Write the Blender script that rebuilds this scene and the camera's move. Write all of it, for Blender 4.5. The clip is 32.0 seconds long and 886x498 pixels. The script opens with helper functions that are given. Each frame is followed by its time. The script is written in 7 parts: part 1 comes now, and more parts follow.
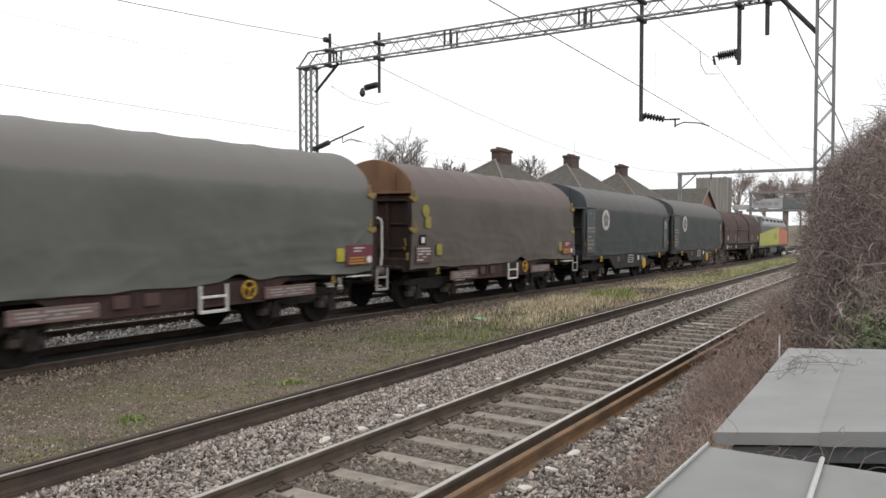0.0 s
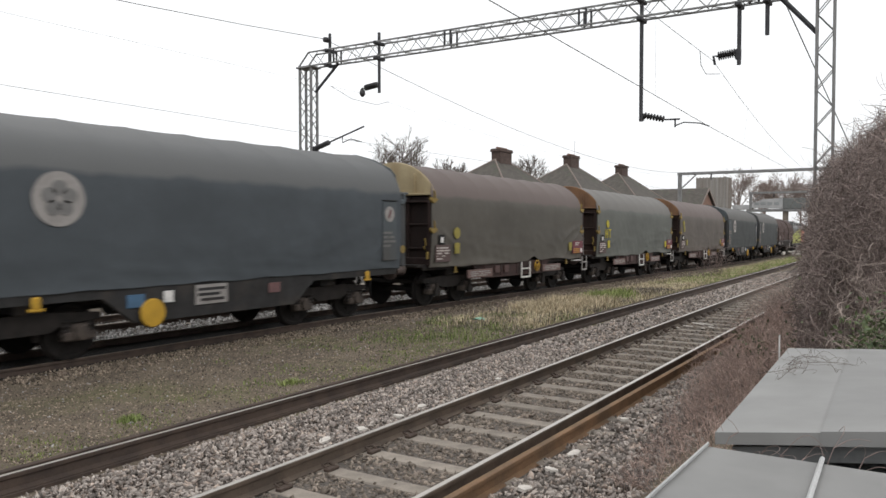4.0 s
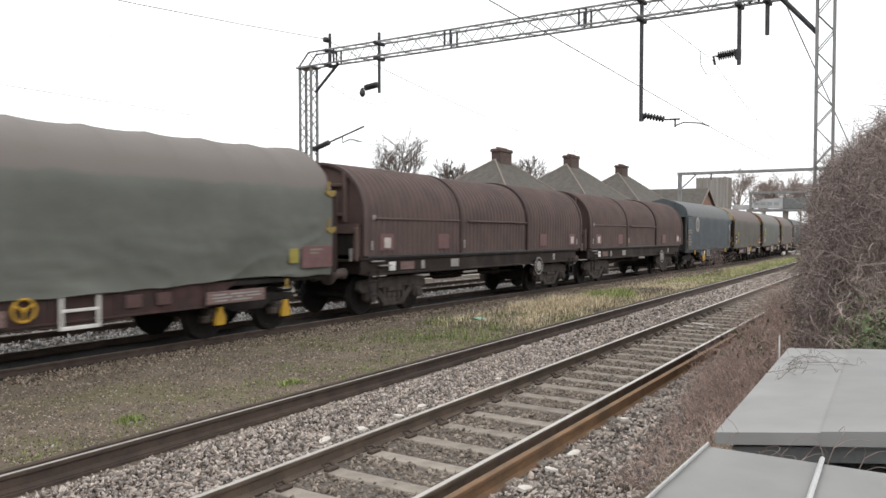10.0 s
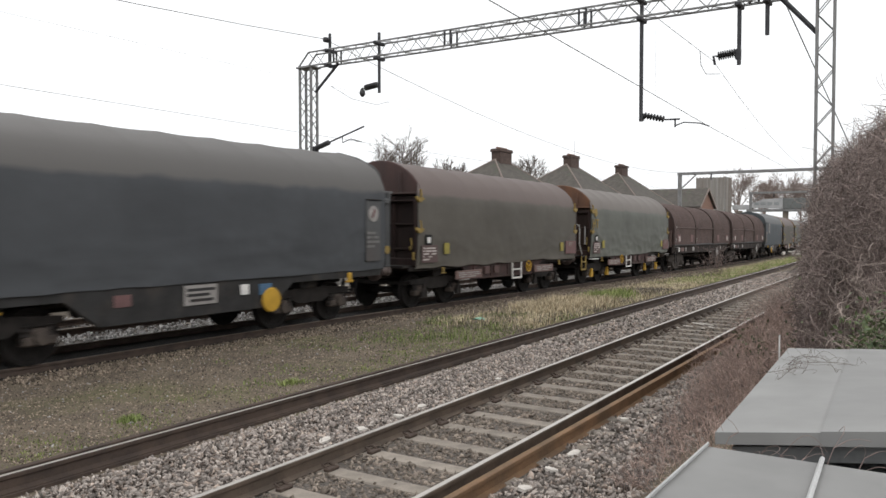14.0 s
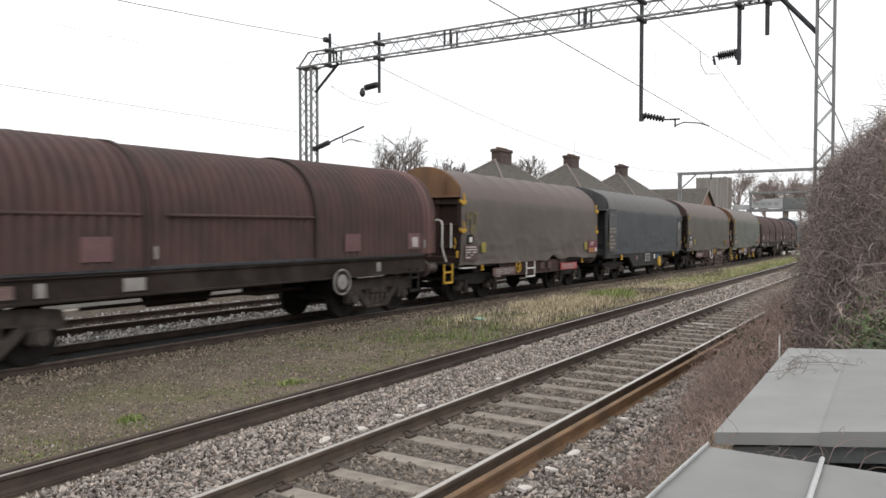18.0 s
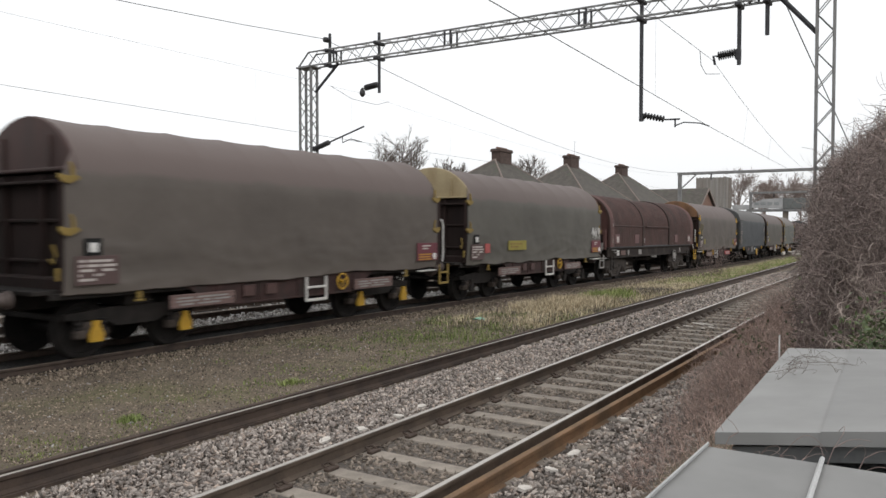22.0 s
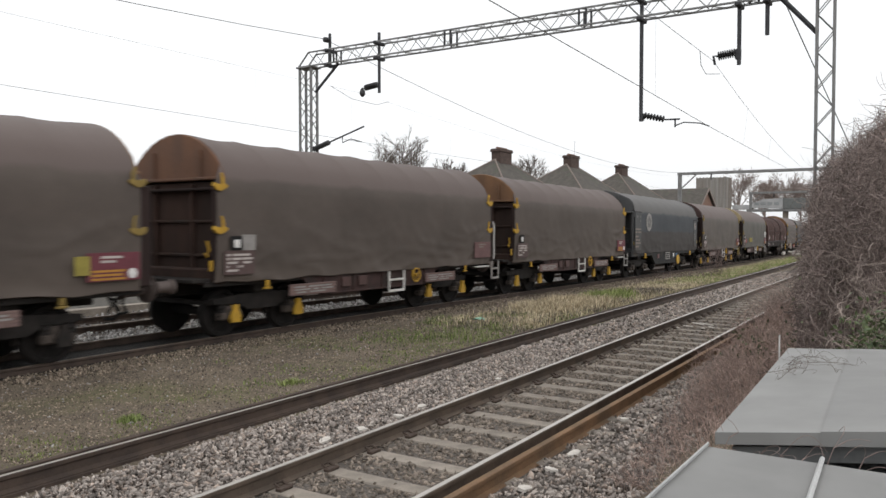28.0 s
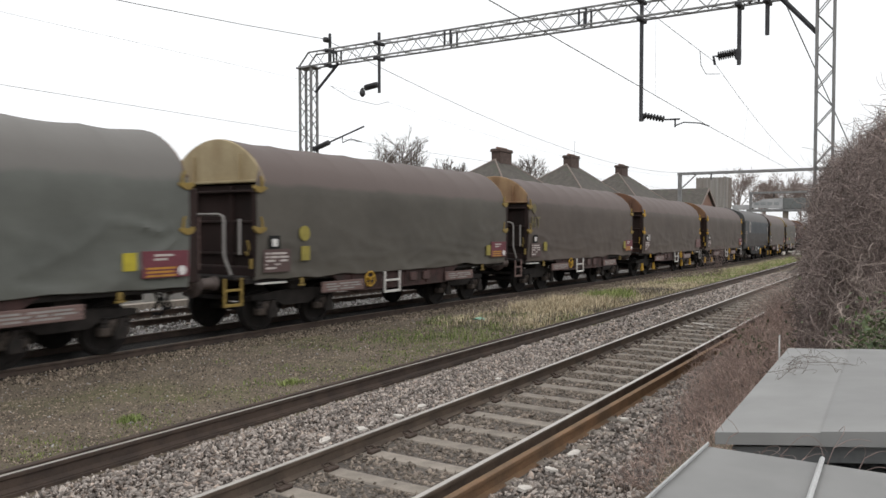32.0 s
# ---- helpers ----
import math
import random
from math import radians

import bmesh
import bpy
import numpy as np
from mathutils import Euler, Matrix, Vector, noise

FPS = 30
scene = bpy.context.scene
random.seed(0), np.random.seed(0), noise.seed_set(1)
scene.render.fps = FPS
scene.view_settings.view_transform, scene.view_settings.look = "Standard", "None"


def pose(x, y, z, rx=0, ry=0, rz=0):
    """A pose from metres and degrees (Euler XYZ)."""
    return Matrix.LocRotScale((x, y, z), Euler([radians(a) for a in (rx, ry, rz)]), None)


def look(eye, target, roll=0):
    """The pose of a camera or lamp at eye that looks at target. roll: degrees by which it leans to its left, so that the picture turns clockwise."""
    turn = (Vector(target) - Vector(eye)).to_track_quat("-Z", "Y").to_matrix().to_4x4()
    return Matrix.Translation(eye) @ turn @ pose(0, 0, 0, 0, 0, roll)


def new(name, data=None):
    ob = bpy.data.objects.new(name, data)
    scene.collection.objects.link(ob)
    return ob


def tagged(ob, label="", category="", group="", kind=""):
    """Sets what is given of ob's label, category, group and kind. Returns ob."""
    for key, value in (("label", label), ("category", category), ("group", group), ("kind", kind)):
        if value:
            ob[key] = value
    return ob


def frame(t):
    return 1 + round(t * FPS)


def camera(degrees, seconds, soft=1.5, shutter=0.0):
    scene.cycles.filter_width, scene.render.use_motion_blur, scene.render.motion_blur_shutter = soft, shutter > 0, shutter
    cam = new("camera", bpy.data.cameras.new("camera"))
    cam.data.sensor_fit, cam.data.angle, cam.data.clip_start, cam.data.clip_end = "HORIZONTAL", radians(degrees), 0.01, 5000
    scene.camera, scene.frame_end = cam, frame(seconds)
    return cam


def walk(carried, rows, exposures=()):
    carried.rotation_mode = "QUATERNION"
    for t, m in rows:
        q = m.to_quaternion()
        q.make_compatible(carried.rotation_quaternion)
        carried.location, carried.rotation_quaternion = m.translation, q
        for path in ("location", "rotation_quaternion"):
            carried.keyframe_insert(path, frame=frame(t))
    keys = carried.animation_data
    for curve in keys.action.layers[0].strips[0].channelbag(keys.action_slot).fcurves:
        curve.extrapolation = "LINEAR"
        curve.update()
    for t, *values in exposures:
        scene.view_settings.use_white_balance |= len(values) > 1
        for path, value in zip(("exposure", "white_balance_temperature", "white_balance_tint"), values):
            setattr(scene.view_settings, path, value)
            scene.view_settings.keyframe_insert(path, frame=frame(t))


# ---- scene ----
# camera: stands still on the lineside, looking obliquely along the tracks
EYE = Vector((0.0, 0.0, 2.18))
TURN, TILT = radians(32.404), radians(1.785)
WAY = Vector((math.cos(TURN) * math.cos(TILT), math.sin(TURN) * math.cos(TILT), -math.sin(TILT)))
cam = camera(60.36, 32.0, soft=1.5, shutter=0.5)
STAND = look(EYE, EYE + WAY * 10)
walk(cam, [(0, STAND), (32, STAND)], exposures=[(0, 0.03), (3, -0.05), (6, 0.04), (7, 0.18), (8, 0.33), (9, 0.36), (11, 0.14), (13, -0.02), (14, 0.03), (17, -0.03), (18, 0.08), (20, 0.05), (22, -0.12), (24, 0.1), (25, 0.09), (28, -0.1), (31, -0.09), (32, -0.07)])

# overcast daylight
world = bpy.data.worlds.new("overcast_sky")
scene.world = world
world.use_nodes = True
wn, wl = world.node_tree.nodes, world.node_tree.links
wn.clear()
w_out = wn.new("ShaderNodeOutputWorld")
w_sky = wn.new("ShaderNodeTexSky")
w_sky.sky_type, w_sky.sun_disc = "NISHITA", False
w_sky.sun_elevation, w_sky.sun_rotation = radians(42), radians(200)
w_sky.air_density, w_sky.dust_density = 1.0, 4.0
w_hsv = wn.new("ShaderNodeHueSaturation")
w_hsv.inputs["Saturation"].default_value = 0.12
w_bg = wn.new("ShaderNodeBackground")
w_bg.inputs["Strength"].default_value = 0.05
w_cloud = wn.new("ShaderNodeBackground")
w_cloud.inputs["Color"].default_value = (0.97, 0.985, 1.0, 1)
w_cloud.inputs["Strength"].default_value = 0.98
w_add = wn.new("ShaderNodeAddShader")
wl.new(w_sky.outputs["Color"], w_hsv.inputs["Color"])
wl.new(w_hsv.outputs["Color"], w_bg.inputs["Color"])
wl.new(w_bg.outputs[0], w_add.inputs[0])
wl.new(w_cloud.outputs[0], w_add.inputs[1])
wl.new(w_add.outputs[0], w_out.inputs["Surface"])
sun_data = bpy.data.lights.new("sun", "SUN")
sun_data.energy, sun_data.angle, sun_data.color = 0.5, radians(25), (1.0, 0.97, 0.93)
sun = new("sun", sun_data)
sun.matrix_world = look((12, 14, 30), (2, -4, 0))


# ---------- materials ----------
def mat(name, a, b, scale=6.0, rough=0.8, metal=0.0, bump=0.15, fine=40.0, dirt=None, dirt_amount=0.45, stretch=(1, 1, 1), island=0.0, random=0.0, bump_dist=0.01, speckle=0.35):
    """Two-scale mottled surface from a to b, with optional dirt patches and piece-to-piece variation."""
    m = bpy.data.materials.new(name)
    m.use_nodes = True
    n, l = m.node_tree.nodes, m.node_tree.links
    bsdf = n["Principled BSDF"]
    bsdf.inputs["Roughness"].default_value = rough
    bsdf.inputs["Metallic"].default_value = metal
    if rough >= 0.75:
        bsdf.inputs["Specular IOR Level"].default_value = 0.22
    tc, mp = n.new("ShaderNodeTexCoord"), n.new("ShaderNodeMapping")
    mp.inputs["Scale"].default_value = stretch
    l.new(tc.outputs["Object"], mp.inputs["Vector"])

    def noise_at(s, detail=5.0):
        t = n.new("ShaderNodeTexNoise")
        t.inputs["Scale"].default_value, t.inputs["Detail"].default_value = s, detail
        l.new(mp.outputs[0], t.inputs["Vector"])
        return t

    def ramp(src, lo, hi):
        r = n.new("ShaderNodeMapRange")
        r.inputs["From Min"].default_value, r.inputs["From Max"].default_value = lo, hi
        l.new(src, r.inputs["Value"])
        return r.outputs["Result"]

    def mixc(fac, c1, c2, mode="MIX"):
        x = n.new("ShaderNodeMix")
        x.data_type, x.blend_type = "RGBA", mode
        for sock, v in ((x.inputs[0], fac), (x.inputs[6], c1), (x.inputs[7], c2)):
            if isinstance(v, (int, float)):
                sock.default_value = v
            elif isinstance(v, tuple):
                sock.default_value = (*v, 1) if len(v) == 3 else v
            else:
                l.new(v, sock)
        return x.outputs[2]

    big, small = noise_at(scale), noise_at(fine, 3.0)
    col = mixc(ramp(big.outputs["Fac"], 0.35, 0.65), a, b)
    grain = ramp(small.outputs["Fac"], 0.25, 0.75)
    col = mixc(speckle, col, mixc(grain, (0.62, 0.62, 0.62), (1.3, 1.3, 1.3)), "MULTIPLY")
    if dirt:
        d = noise_at(scale * 0.37, 6.0)
        col = mixc(ramp(d.outputs["Fac"], 0.62 - 0.3 * dirt_amount, 0.72 - 0.15 * dirt_amount), col, dirt)
    if island or random:
        g = n.new("ShaderNodeNewGeometry").outputs["Random Per Island"] if island else n.new("ShaderNodeObjectInfo").outputs["Random"]
        k = island or random
        v = n.new("ShaderNodeMapRange")
        v.inputs["To Min"].default_value, v.inputs["To Max"].default_value = 1 - k, 1 + k
        l.new(g, v.inputs["Value"])
        col = mixc(1.0, col, v.outputs["Result"], "MULTIPLY")
    l.new(col, bsdf.inputs["Base Color"])
    if bump:
        bp = n.new("ShaderNodeBump")
        bp.inputs["Strength"].default_value, bp.inputs["Distance"].default_value = bump, bump_dist
        l.new(small.outputs["Fac"], bp.inputs["Height"])
        l.new(bp.outputs[0], bsdf.inputs["Normal"])
    return m


# ---------- mesh tools ----------
class Shape:
    """A mesh in the making: corners and faces."""

    def __init__(self):
        self.v, self.f, self.weld = [], [], False

    def add(self, verts, faces):
        k = len(self.v)
        self.v.extend(tuple(p) for p in verts)
        self.f.extend(tuple(i + k for i in fc) for fc in faces)
        return self

    def box(self, c, size, bevel=0.0, turn=None):
        hx, hy, hz = (s / 2 for s in size)
        e = min(bevel, hx * 0.9, hy * 0.9, hz * 0.9)
        if e <= 0:
            vs = [(x, y, z) for x in (-hx, hx) for y in (-hy, hy) for z in (-hz, hz)]
            fs = [(0, 1, 3, 2), (4, 6, 7, 5), (0, 4, 5, 1), (2, 3, 7, 6), (0, 2, 6, 4), (1, 5, 7, 3)]
        else:
            vs, at = [], {}
            for sx in (-1, 1):
                for sy in (-1, 1):
                    for sz in (-1, 1):
                        for ax in range(3):
                            q = [sx * hx, sy * hy, sz * hz]
                            for o in range(3):
                                if o != ax:
                                    q[o] -= (sx, sy, sz)[o] * e
                            at[sx, sy, sz, ax] = len(vs)
                            vs.append(tuple(q))
            fs = []
            for ax in range(3):
                o1, o2 = [o for o in range(3) if o != ax]
                for sg in (-1, 1):
                    loop = []
                    for a, b in ((-1, -1), (1, -1), (1, 1), (-1, 1)):
                        k = [0, 0, 0]
                        k[ax], k[o1], k[o2] = sg, a, b
                        loop.append(at[(*k, ax)])
                    fs.append(tuple(loop))
                for a in (-1, 1):
                    for b in (-1, 1):
                        k1, k2 = [0, 0, 0], [0, 0, 0]
                        k1[ax], k1[o1], k1[o2] = -1, a, b
                        k2[ax], k2[o1], k2[o2] = 1, a, b
                        fs.append((at[(*k1, o1)], at[(*k2, o1)], at[(*k2, o2)], at[(*k1, o2)]))
            for sx in (-1, 1):
                for sy in (-1, 1):
                    for sz in (-1, 1):
                        fs.append(tuple(at[sx, sy, sz, ax] for ax in range(3)))
        if turn is not None:
            vs = [turn @ Vector(q) for q in vs]
        return self.add([(q[0] + c[0], q[1] + c[1], q[2] + c[2]) for q in vs], fs)

    def rod(self, p0, p1, r, n=8, r1=None, caps=True):
        p0, p1 = Vector(p0), Vector(p1)
        d = p1 - p0
        q = d.to_track_quat("Z", "Y")
        r1 = r if r1 is None else r1
        ring = [Vector((math.cos(2 * math.pi * i / n), math.sin(2 * math.pi * i / n), 0)) for i in range(n)]
        vs = [p0 + q @ (u * r) for u in ring] + [p1 + q @ (u * r1) for u in ring]
        fs = [(i, (i + 1) % n, n + (i + 1) % n, n + i) for i in range(n)]
        if caps:
            fs += [tuple(range(n - 1, -1, -1)), tuple(range(n, 2 * n))]
        return self.add(vs, fs)

    def pipe(self, pts, r, n=6):
        """One bent tube through the points."""
        pts = [Vector(q) for q in pts]
        vs, m = [], len(pts)
        for i, q in enumerate(pts):
            d = (pts[min(i + 1, m - 1)] - pts[max(i - 1, 0)]).normalized()
            ref = Vector((1, 0, 0)) if abs(d.x) < 0.8 else Vector((0, 0, 1))
            u = d.cross(ref).normalized()
            w = d.cross(u)
            vs += [q + r * (math.cos(2 * math.pi * k / n) * u + math.sin(2 * math.pi * k / n) * w) for k in range(n)]
        fs = [(j * n + i, j * n + (i + 1) % n, (j + 1) * n + (i + 1) % n, (j + 1) * n + i) for j in range(m - 1) for i in range(n)]
        return self.add(vs, fs + [tuple(range(n - 1, -1, -1)), tuple(range((m - 1) * n, m * n))])

    def extrude(self, outline, x0, x1, axis="x"):
        """A closed outline (two numbers a corner) drawn out along one axis."""
        n = len(outline)
        put = {"x": lambda a, b, t: (t, a, b), "y": lambda a, b, t: (a, t, b), "z": lambda a, b, t: (a, b, t)}[axis]
        vs = [put(a, b, x0) for a, b in outline] + [put(a, b, x1) for a, b in outline]
        fs = [(i, (i + 1) % n, n + (i + 1) % n, n + i) for i in range(n)] + [tuple(range(n - 1, -1, -1)), tuple(range(n, 2 * n))]
        return self.add(vs, fs)

    def lathe(self, c, axis, prof, n=20):
        """Rings of (radius, offset) about an axis through c."""
        q = Vector(axis).to_track_quat("Z", "Y")
        vs, m = [], len(prof)
        for r, o in prof:
            for i in range(n):
                a = 2 * math.pi * i / n
                vs.append(Vector(c) + q @ Vector((r * math.cos(a), r * math.sin(a), o)))
        fs = [(j * n + i, j * n + (i + 1) % n, (j + 1) * n + (i + 1) % n, (j + 1) * n + i) for j in range(m - 1) for i in range(n)]
        fs += [tuple(range(n - 1, -1, -1)), tuple(range((m - 1) * n, m * n))]
        return self.add(vs, fs)

    def grid(self, rows):
        """A sheet through rows of points."""
        m, n = len(rows), len(rows[0])
        return self.add([p for r in rows for p in r], [(j * n + i, j * n + i + 1, (j + 1) * n + i + 1, (j + 1) * n + i) for j in range(m - 1) for i in range(n - 1)])

    def mesh(self, name, material, smooth=0.0):
        me = bpy.data.meshes.new(name)
        me.from_pydata(self.v, [], self.f)
        bm = bmesh.new()
        bm.from_mesh(me)
        if self.weld:
            bmesh.ops.remove_doubles(bm, verts=bm.verts, dist=1e-5)
        bmesh.ops.recalc_face_normals(bm, faces=bm.faces)
        bm.to_mesh(me)
        bm.free()
        me.materials.append(material)
        if smooth:
            me.shade_smooth()
            me.set_sharp_from_angle(angle=radians(smooth))
        return me


def part(name, shape, material, parent=None, label="", smooth=0.0):
    """One mesh object under a thing or under a part."""
    me = shape if isinstance(shape, bpy.types.Mesh) else shape.mesh(name, material, smooth)
    ob = new(name, me)
    if parent is not None:
        ob.parent = parent
    return tagged(ob, label)


def thing(name, label, category, group="", at=None):
    """An Empty at a thing's base, which parents its parts."""
    ob = new(name)
    ob.empty_display_size = 0.3
    if at is not None:
        ob.matrix_world = at
    return tagged(ob, label, category, group)


def setting(name, shape, material, label="", category="", smooth=0.0, kind="structure"):
    return tagged(new(name, shape.mesh(name, material, smooth)), label, category, "", kind)


# ---------- colours ----------
M_DIRT = mat("dry_dirt_and_ash", (0.19, 0.155, 0.117), (0.128, 0.104, 0.079), 1.3, 0.95, bump=0.9, fine=55, dirt=(0.15, 0.14, 0.075), dirt_amount=0.25, bump_dist=0.03, speckle=0.8)
M_BED = mat("ballast_bed", (0.18, 0.156, 0.137), (0.1, 0.088, 0.078), 25, 0.95, bump=1.0, fine=45, bump_dist=0.04)
M_RAIL = mat("rusty_rail_steel", (0.15, 0.112, 0.085), (0.095, 0.073, 0.058), 4, 0.7, 0.3, fine=60)
M_RAIL_ORANGE = mat("orange_rust", (0.235, 0.14, 0.08), (0.15, 0.098, 0.062), 3, 0.8, 0.1, fine=50)
M_RAIL_DARK = mat("dark_rail_steel", (0.085, 0.062, 0.05), (0.055, 0.042, 0.036), 4, 0.85, 0.0, fine=60)
M_RAIL_TOP = mat("worn_rail_head", (0.62, 0.59, 0.55), (0.5, 0.46, 0.42), 3, 0.36, 0.8, bump=0.05, stretch=(0.2, 4, 4))
M_CONCRETE = mat("weathered_concrete", (0.30, 0.262, 0.222), (0.215, 0.188, 0.16), 5, 0.92, bump=0.4, fine=60, random=0.15)
M_OLE = mat("galvanised_grey_steel", (0.28, 0.28, 0.278), (0.21, 0.208, 0.205), 3, 0.65, 0.4)
M_OLE_DARK = mat("dark_painted_steel", (0.06, 0.06, 0.065), (0.04, 0.04, 0.045), 4, 0.6, 0.3)
M_WIRE = mat("copper_wire", (0.12, 0.115, 0.11), (0.09, 0.085, 0.08), 4, 0.6, 0.5)
M_SLATE = mat("slate_tiles", (0.105, 0.093, 0.081), (0.075, 0.068, 0.06), 2, 0.8, fine=12, dirt=(0.085, 0.086, 0.066), dirt_amount=0.2)
M_BRICK_BROWN = mat("brown_stock_brick", (0.115, 0.082, 0.07), (0.075, 0.057, 0.051), 6, 0.9, fine=30)
M_CABINET = mat("grey_cabinet_paint", (0.298, 0.294, 0.286), (0.27, 0.267, 0.26), 0.9, 0.75, bump=0.02, fine=3)
M_TWIG = mat("bare_bramble_stems", (0.29, 0.222, 0.203), (0.2, 0.152, 0.14), 6, 0.9, island=0.35)
M_BARK = mat("bare_winter_bark", (0.16, 0.13, 0.11), (0.11, 0.09, 0.08), 6, 0.9)
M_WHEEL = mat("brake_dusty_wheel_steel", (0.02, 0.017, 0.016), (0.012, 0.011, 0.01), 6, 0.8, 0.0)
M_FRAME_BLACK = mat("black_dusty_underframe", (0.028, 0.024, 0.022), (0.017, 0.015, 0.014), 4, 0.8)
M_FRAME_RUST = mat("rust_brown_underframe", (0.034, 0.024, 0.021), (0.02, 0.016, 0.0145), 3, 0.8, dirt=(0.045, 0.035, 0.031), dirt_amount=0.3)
M_FRAME_MAROON = mat("maroon_dusty_underframe", (0.072, 0.039, 0.036), (0.04, 0.026, 0.024), 3, 0.75, dirt=(0.04, 0.034, 0.031))
M_HOOD_BROWN = mat("brown_steel_hood", (0.109, 0.0764, 0.0695), (0.0809, 0.0593, 0.0547), 1.5, 0.78, dirt=(0.092, 0.066, 0.058), dirt_amount=0.35)
# ---------- plan: x runs along the tracks, y to the far side, z = 0 at the top of the rails ----------
def bend(x):
    """The lines swing gently to the far side beyond 45 m."""
    return (x - 45.0) ** 2 / 1700.0 if x > 45.0 else 0.0


def heading(x):
    return math.degrees(math.atan((x - 45.0) / 850.0)) if x > 45.0 else 0.0


def fall(x, y):
    """How far the lines drop: the freight lines run downhill into the distance, the near track less so."""
    x = np.minimum(x, 110.0)
    ease = lambda v: (v + np.sqrt(v * v + 16.0)) / 2
    near, freight = 0.0035 * ease(x - 20.0), 0.0118 * ease(x - 14.0)
    across = np.clip((y - 7.0) / 4.2, 0, 1) * np.clip((26.0 - y) / 6.0, 0, 1)
    return -(near * np.clip((y + 5.0) / 6.0, 0, 1) * np.clip((26.0 - y) / 6.0, 0, 1) + (freight - near) * across)


def strip(x0, x1, step=4.0):
    n = max(1, int((x1 - x0) / step))
    return [x0 + (x1 - x0) * i / n for i in range(n + 1)]


def swept(outline, y, z, xs):
    """An outline (across, up) carried along a line parallel to the tracks."""
    s, n = Shape(), len(outline)
    vs = [(x, y + bend(x) + a, z + b + fall(x, y)) for x in xs for a, b in outline]
    fs = [(j * n + i, j * n + (i + 1) % n, (j + 1) * n + (i + 1) % n, (j + 1) * n + i) for j in range(len(xs) - 1) for i in range(n)]
    return s.add(vs, fs + [tuple(range(n)), tuple(range((len(xs) - 1) * n, len(xs) * n))])


RAIL_BODY = [(-0.07, -0.16), (0.07, -0.16), (0.07, -0.148), (0.012, -0.128), (0.009, -0.05), (0.034, -0.036), (0.035, -0.006), (-0.035, -0.006), (-0.034, -0.036), (-0.009, -0.05), (-0.012, -0.128), (-0.07, -0.148)]
RAIL_HEAD = [(-0.035, -0.006), (0.035, -0.006), (0.03, 0.0), (-0.03, 0.0)]
Y_R1, Y_R2, Y_R3, Y_SPARE = 3.42, 4.925, 6.775, 3.235
Y_T1, Y_T2, Y_U1, Y_U2 = 11.76, 13.265, 15.3, 16.805


def rail(name, y, z, x0, x1, body, head, label, shine=1.0):
    r = thing(name, label, "rail", "rails", pose(0, 0, 0))
    xs = strip(x0, x1)
    part("web_and_foot", swept(RAIL_BODY, y, z, xs), body, r)
    if shine < 1:
        part("worn_top", swept(RAIL_HEAD, y, z - 0.002, xs), body, r)
    part("running_surface", swept([(a * shine, b) for a, b in RAIL_HEAD], y, z, xs), head, r, "polished top of the rail")
    return r


ground = Shape()
gx = [-400, -120, -40, -15] + [-8 + 2 * i for i in range(65)] + [130, 145, 170, 210, 300, 600, 1500, 4000]
gy = [-3000, -600, -150, -40, -15, -6, -2, 0.5, 1.6, 2.4, 5.8, 7.0, 7.4, 8.5, 10, 10.7, 11.15, 11.7, 12.2, 17.5, 18.5, 22, 30, 50, 120, 400, 3000]


def ground_z(x, y):
    if y < 1.7:
        z = -0.12 + min(0.35, (1.7 - y) * 0.2)
    elif y < 6.95:
        z = -0.25
    elif y < 10.9:
        z = -0.17
    elif y < 12:
        z = -0.14
    elif y < 18:
        z = -0.22
    else:
        z = -0.3
    return z


ground.grid([[(x, y + (bend(x) if -8 < x < 200 else 0), ground_z(x, y) + fall(x, y)) for y in gy] for x in gx])
setting("ground", ground, M_DIRT, "bare ashy dirt with thin grass beside the tracks", "ground", smooth=40)
bed = Shape()
bed.grid([[(x, y + bend(x), z + fall(x, y)) for y, z in ((1.9, -0.24), (2.5, -0.19), (2.9, -0.17), (5.6, -0.17), (6.15, -0.19), (6.65, -0.25), (6.95, -0.26))] for x in strip(-6, 110)])
setting("ballast_bed", bed, M_BED, "dirty compacted ballast under the near track", "ballast", smooth=40)
rail("running_rail", Y_R1, 0, -6, 110, M_RAIL, M_RAIL_TOP, "brown rusted running rail with a polished head", 0.8)
rail("running_rail", Y_R2, 0, -6, 110, M_RAIL, M_RAIL_TOP, "brown rusted running rail with a polished head", 0.8)
rail("spare_rail", Y_SPARE, -0.02, -6, 110, M_RAIL_ORANGE, M_RAIL_ORANGE, "orange rusted spare rail lying beside the running rail")
outer = rail("outer_rail", Y_R3, 0.0, -6, 110, M_RAIL_DARK, M_RAIL_TOP, "dark steel rail along the edge of the ballast", 0.6)
guard = rail("guard_rail", Y_R3 + 0.15, -0.008, -6, 110, M_RAIL_DARK, M_RAIL_DARK, "dull dark guard rail close behind the outer rail")
part("bearer", swept([(-0.09, -0.3), (0.09, -0.3), (0.09, -0.168), (-0.09, -0.168)], Y_R3 + 0.16, 0, strip(-6, 110)), M_RAIL_DARK, guard, "dark timber bearer under the rail")
part("bearer", swept([(-0.1, -0.3), (0.1, -0.3), (0.1, -0.16), (-0.1, -0.16)], Y_R3, 0, strip(-6, 110)), M_RAIL_DARK, outer, "dark timber bearer under the rail")
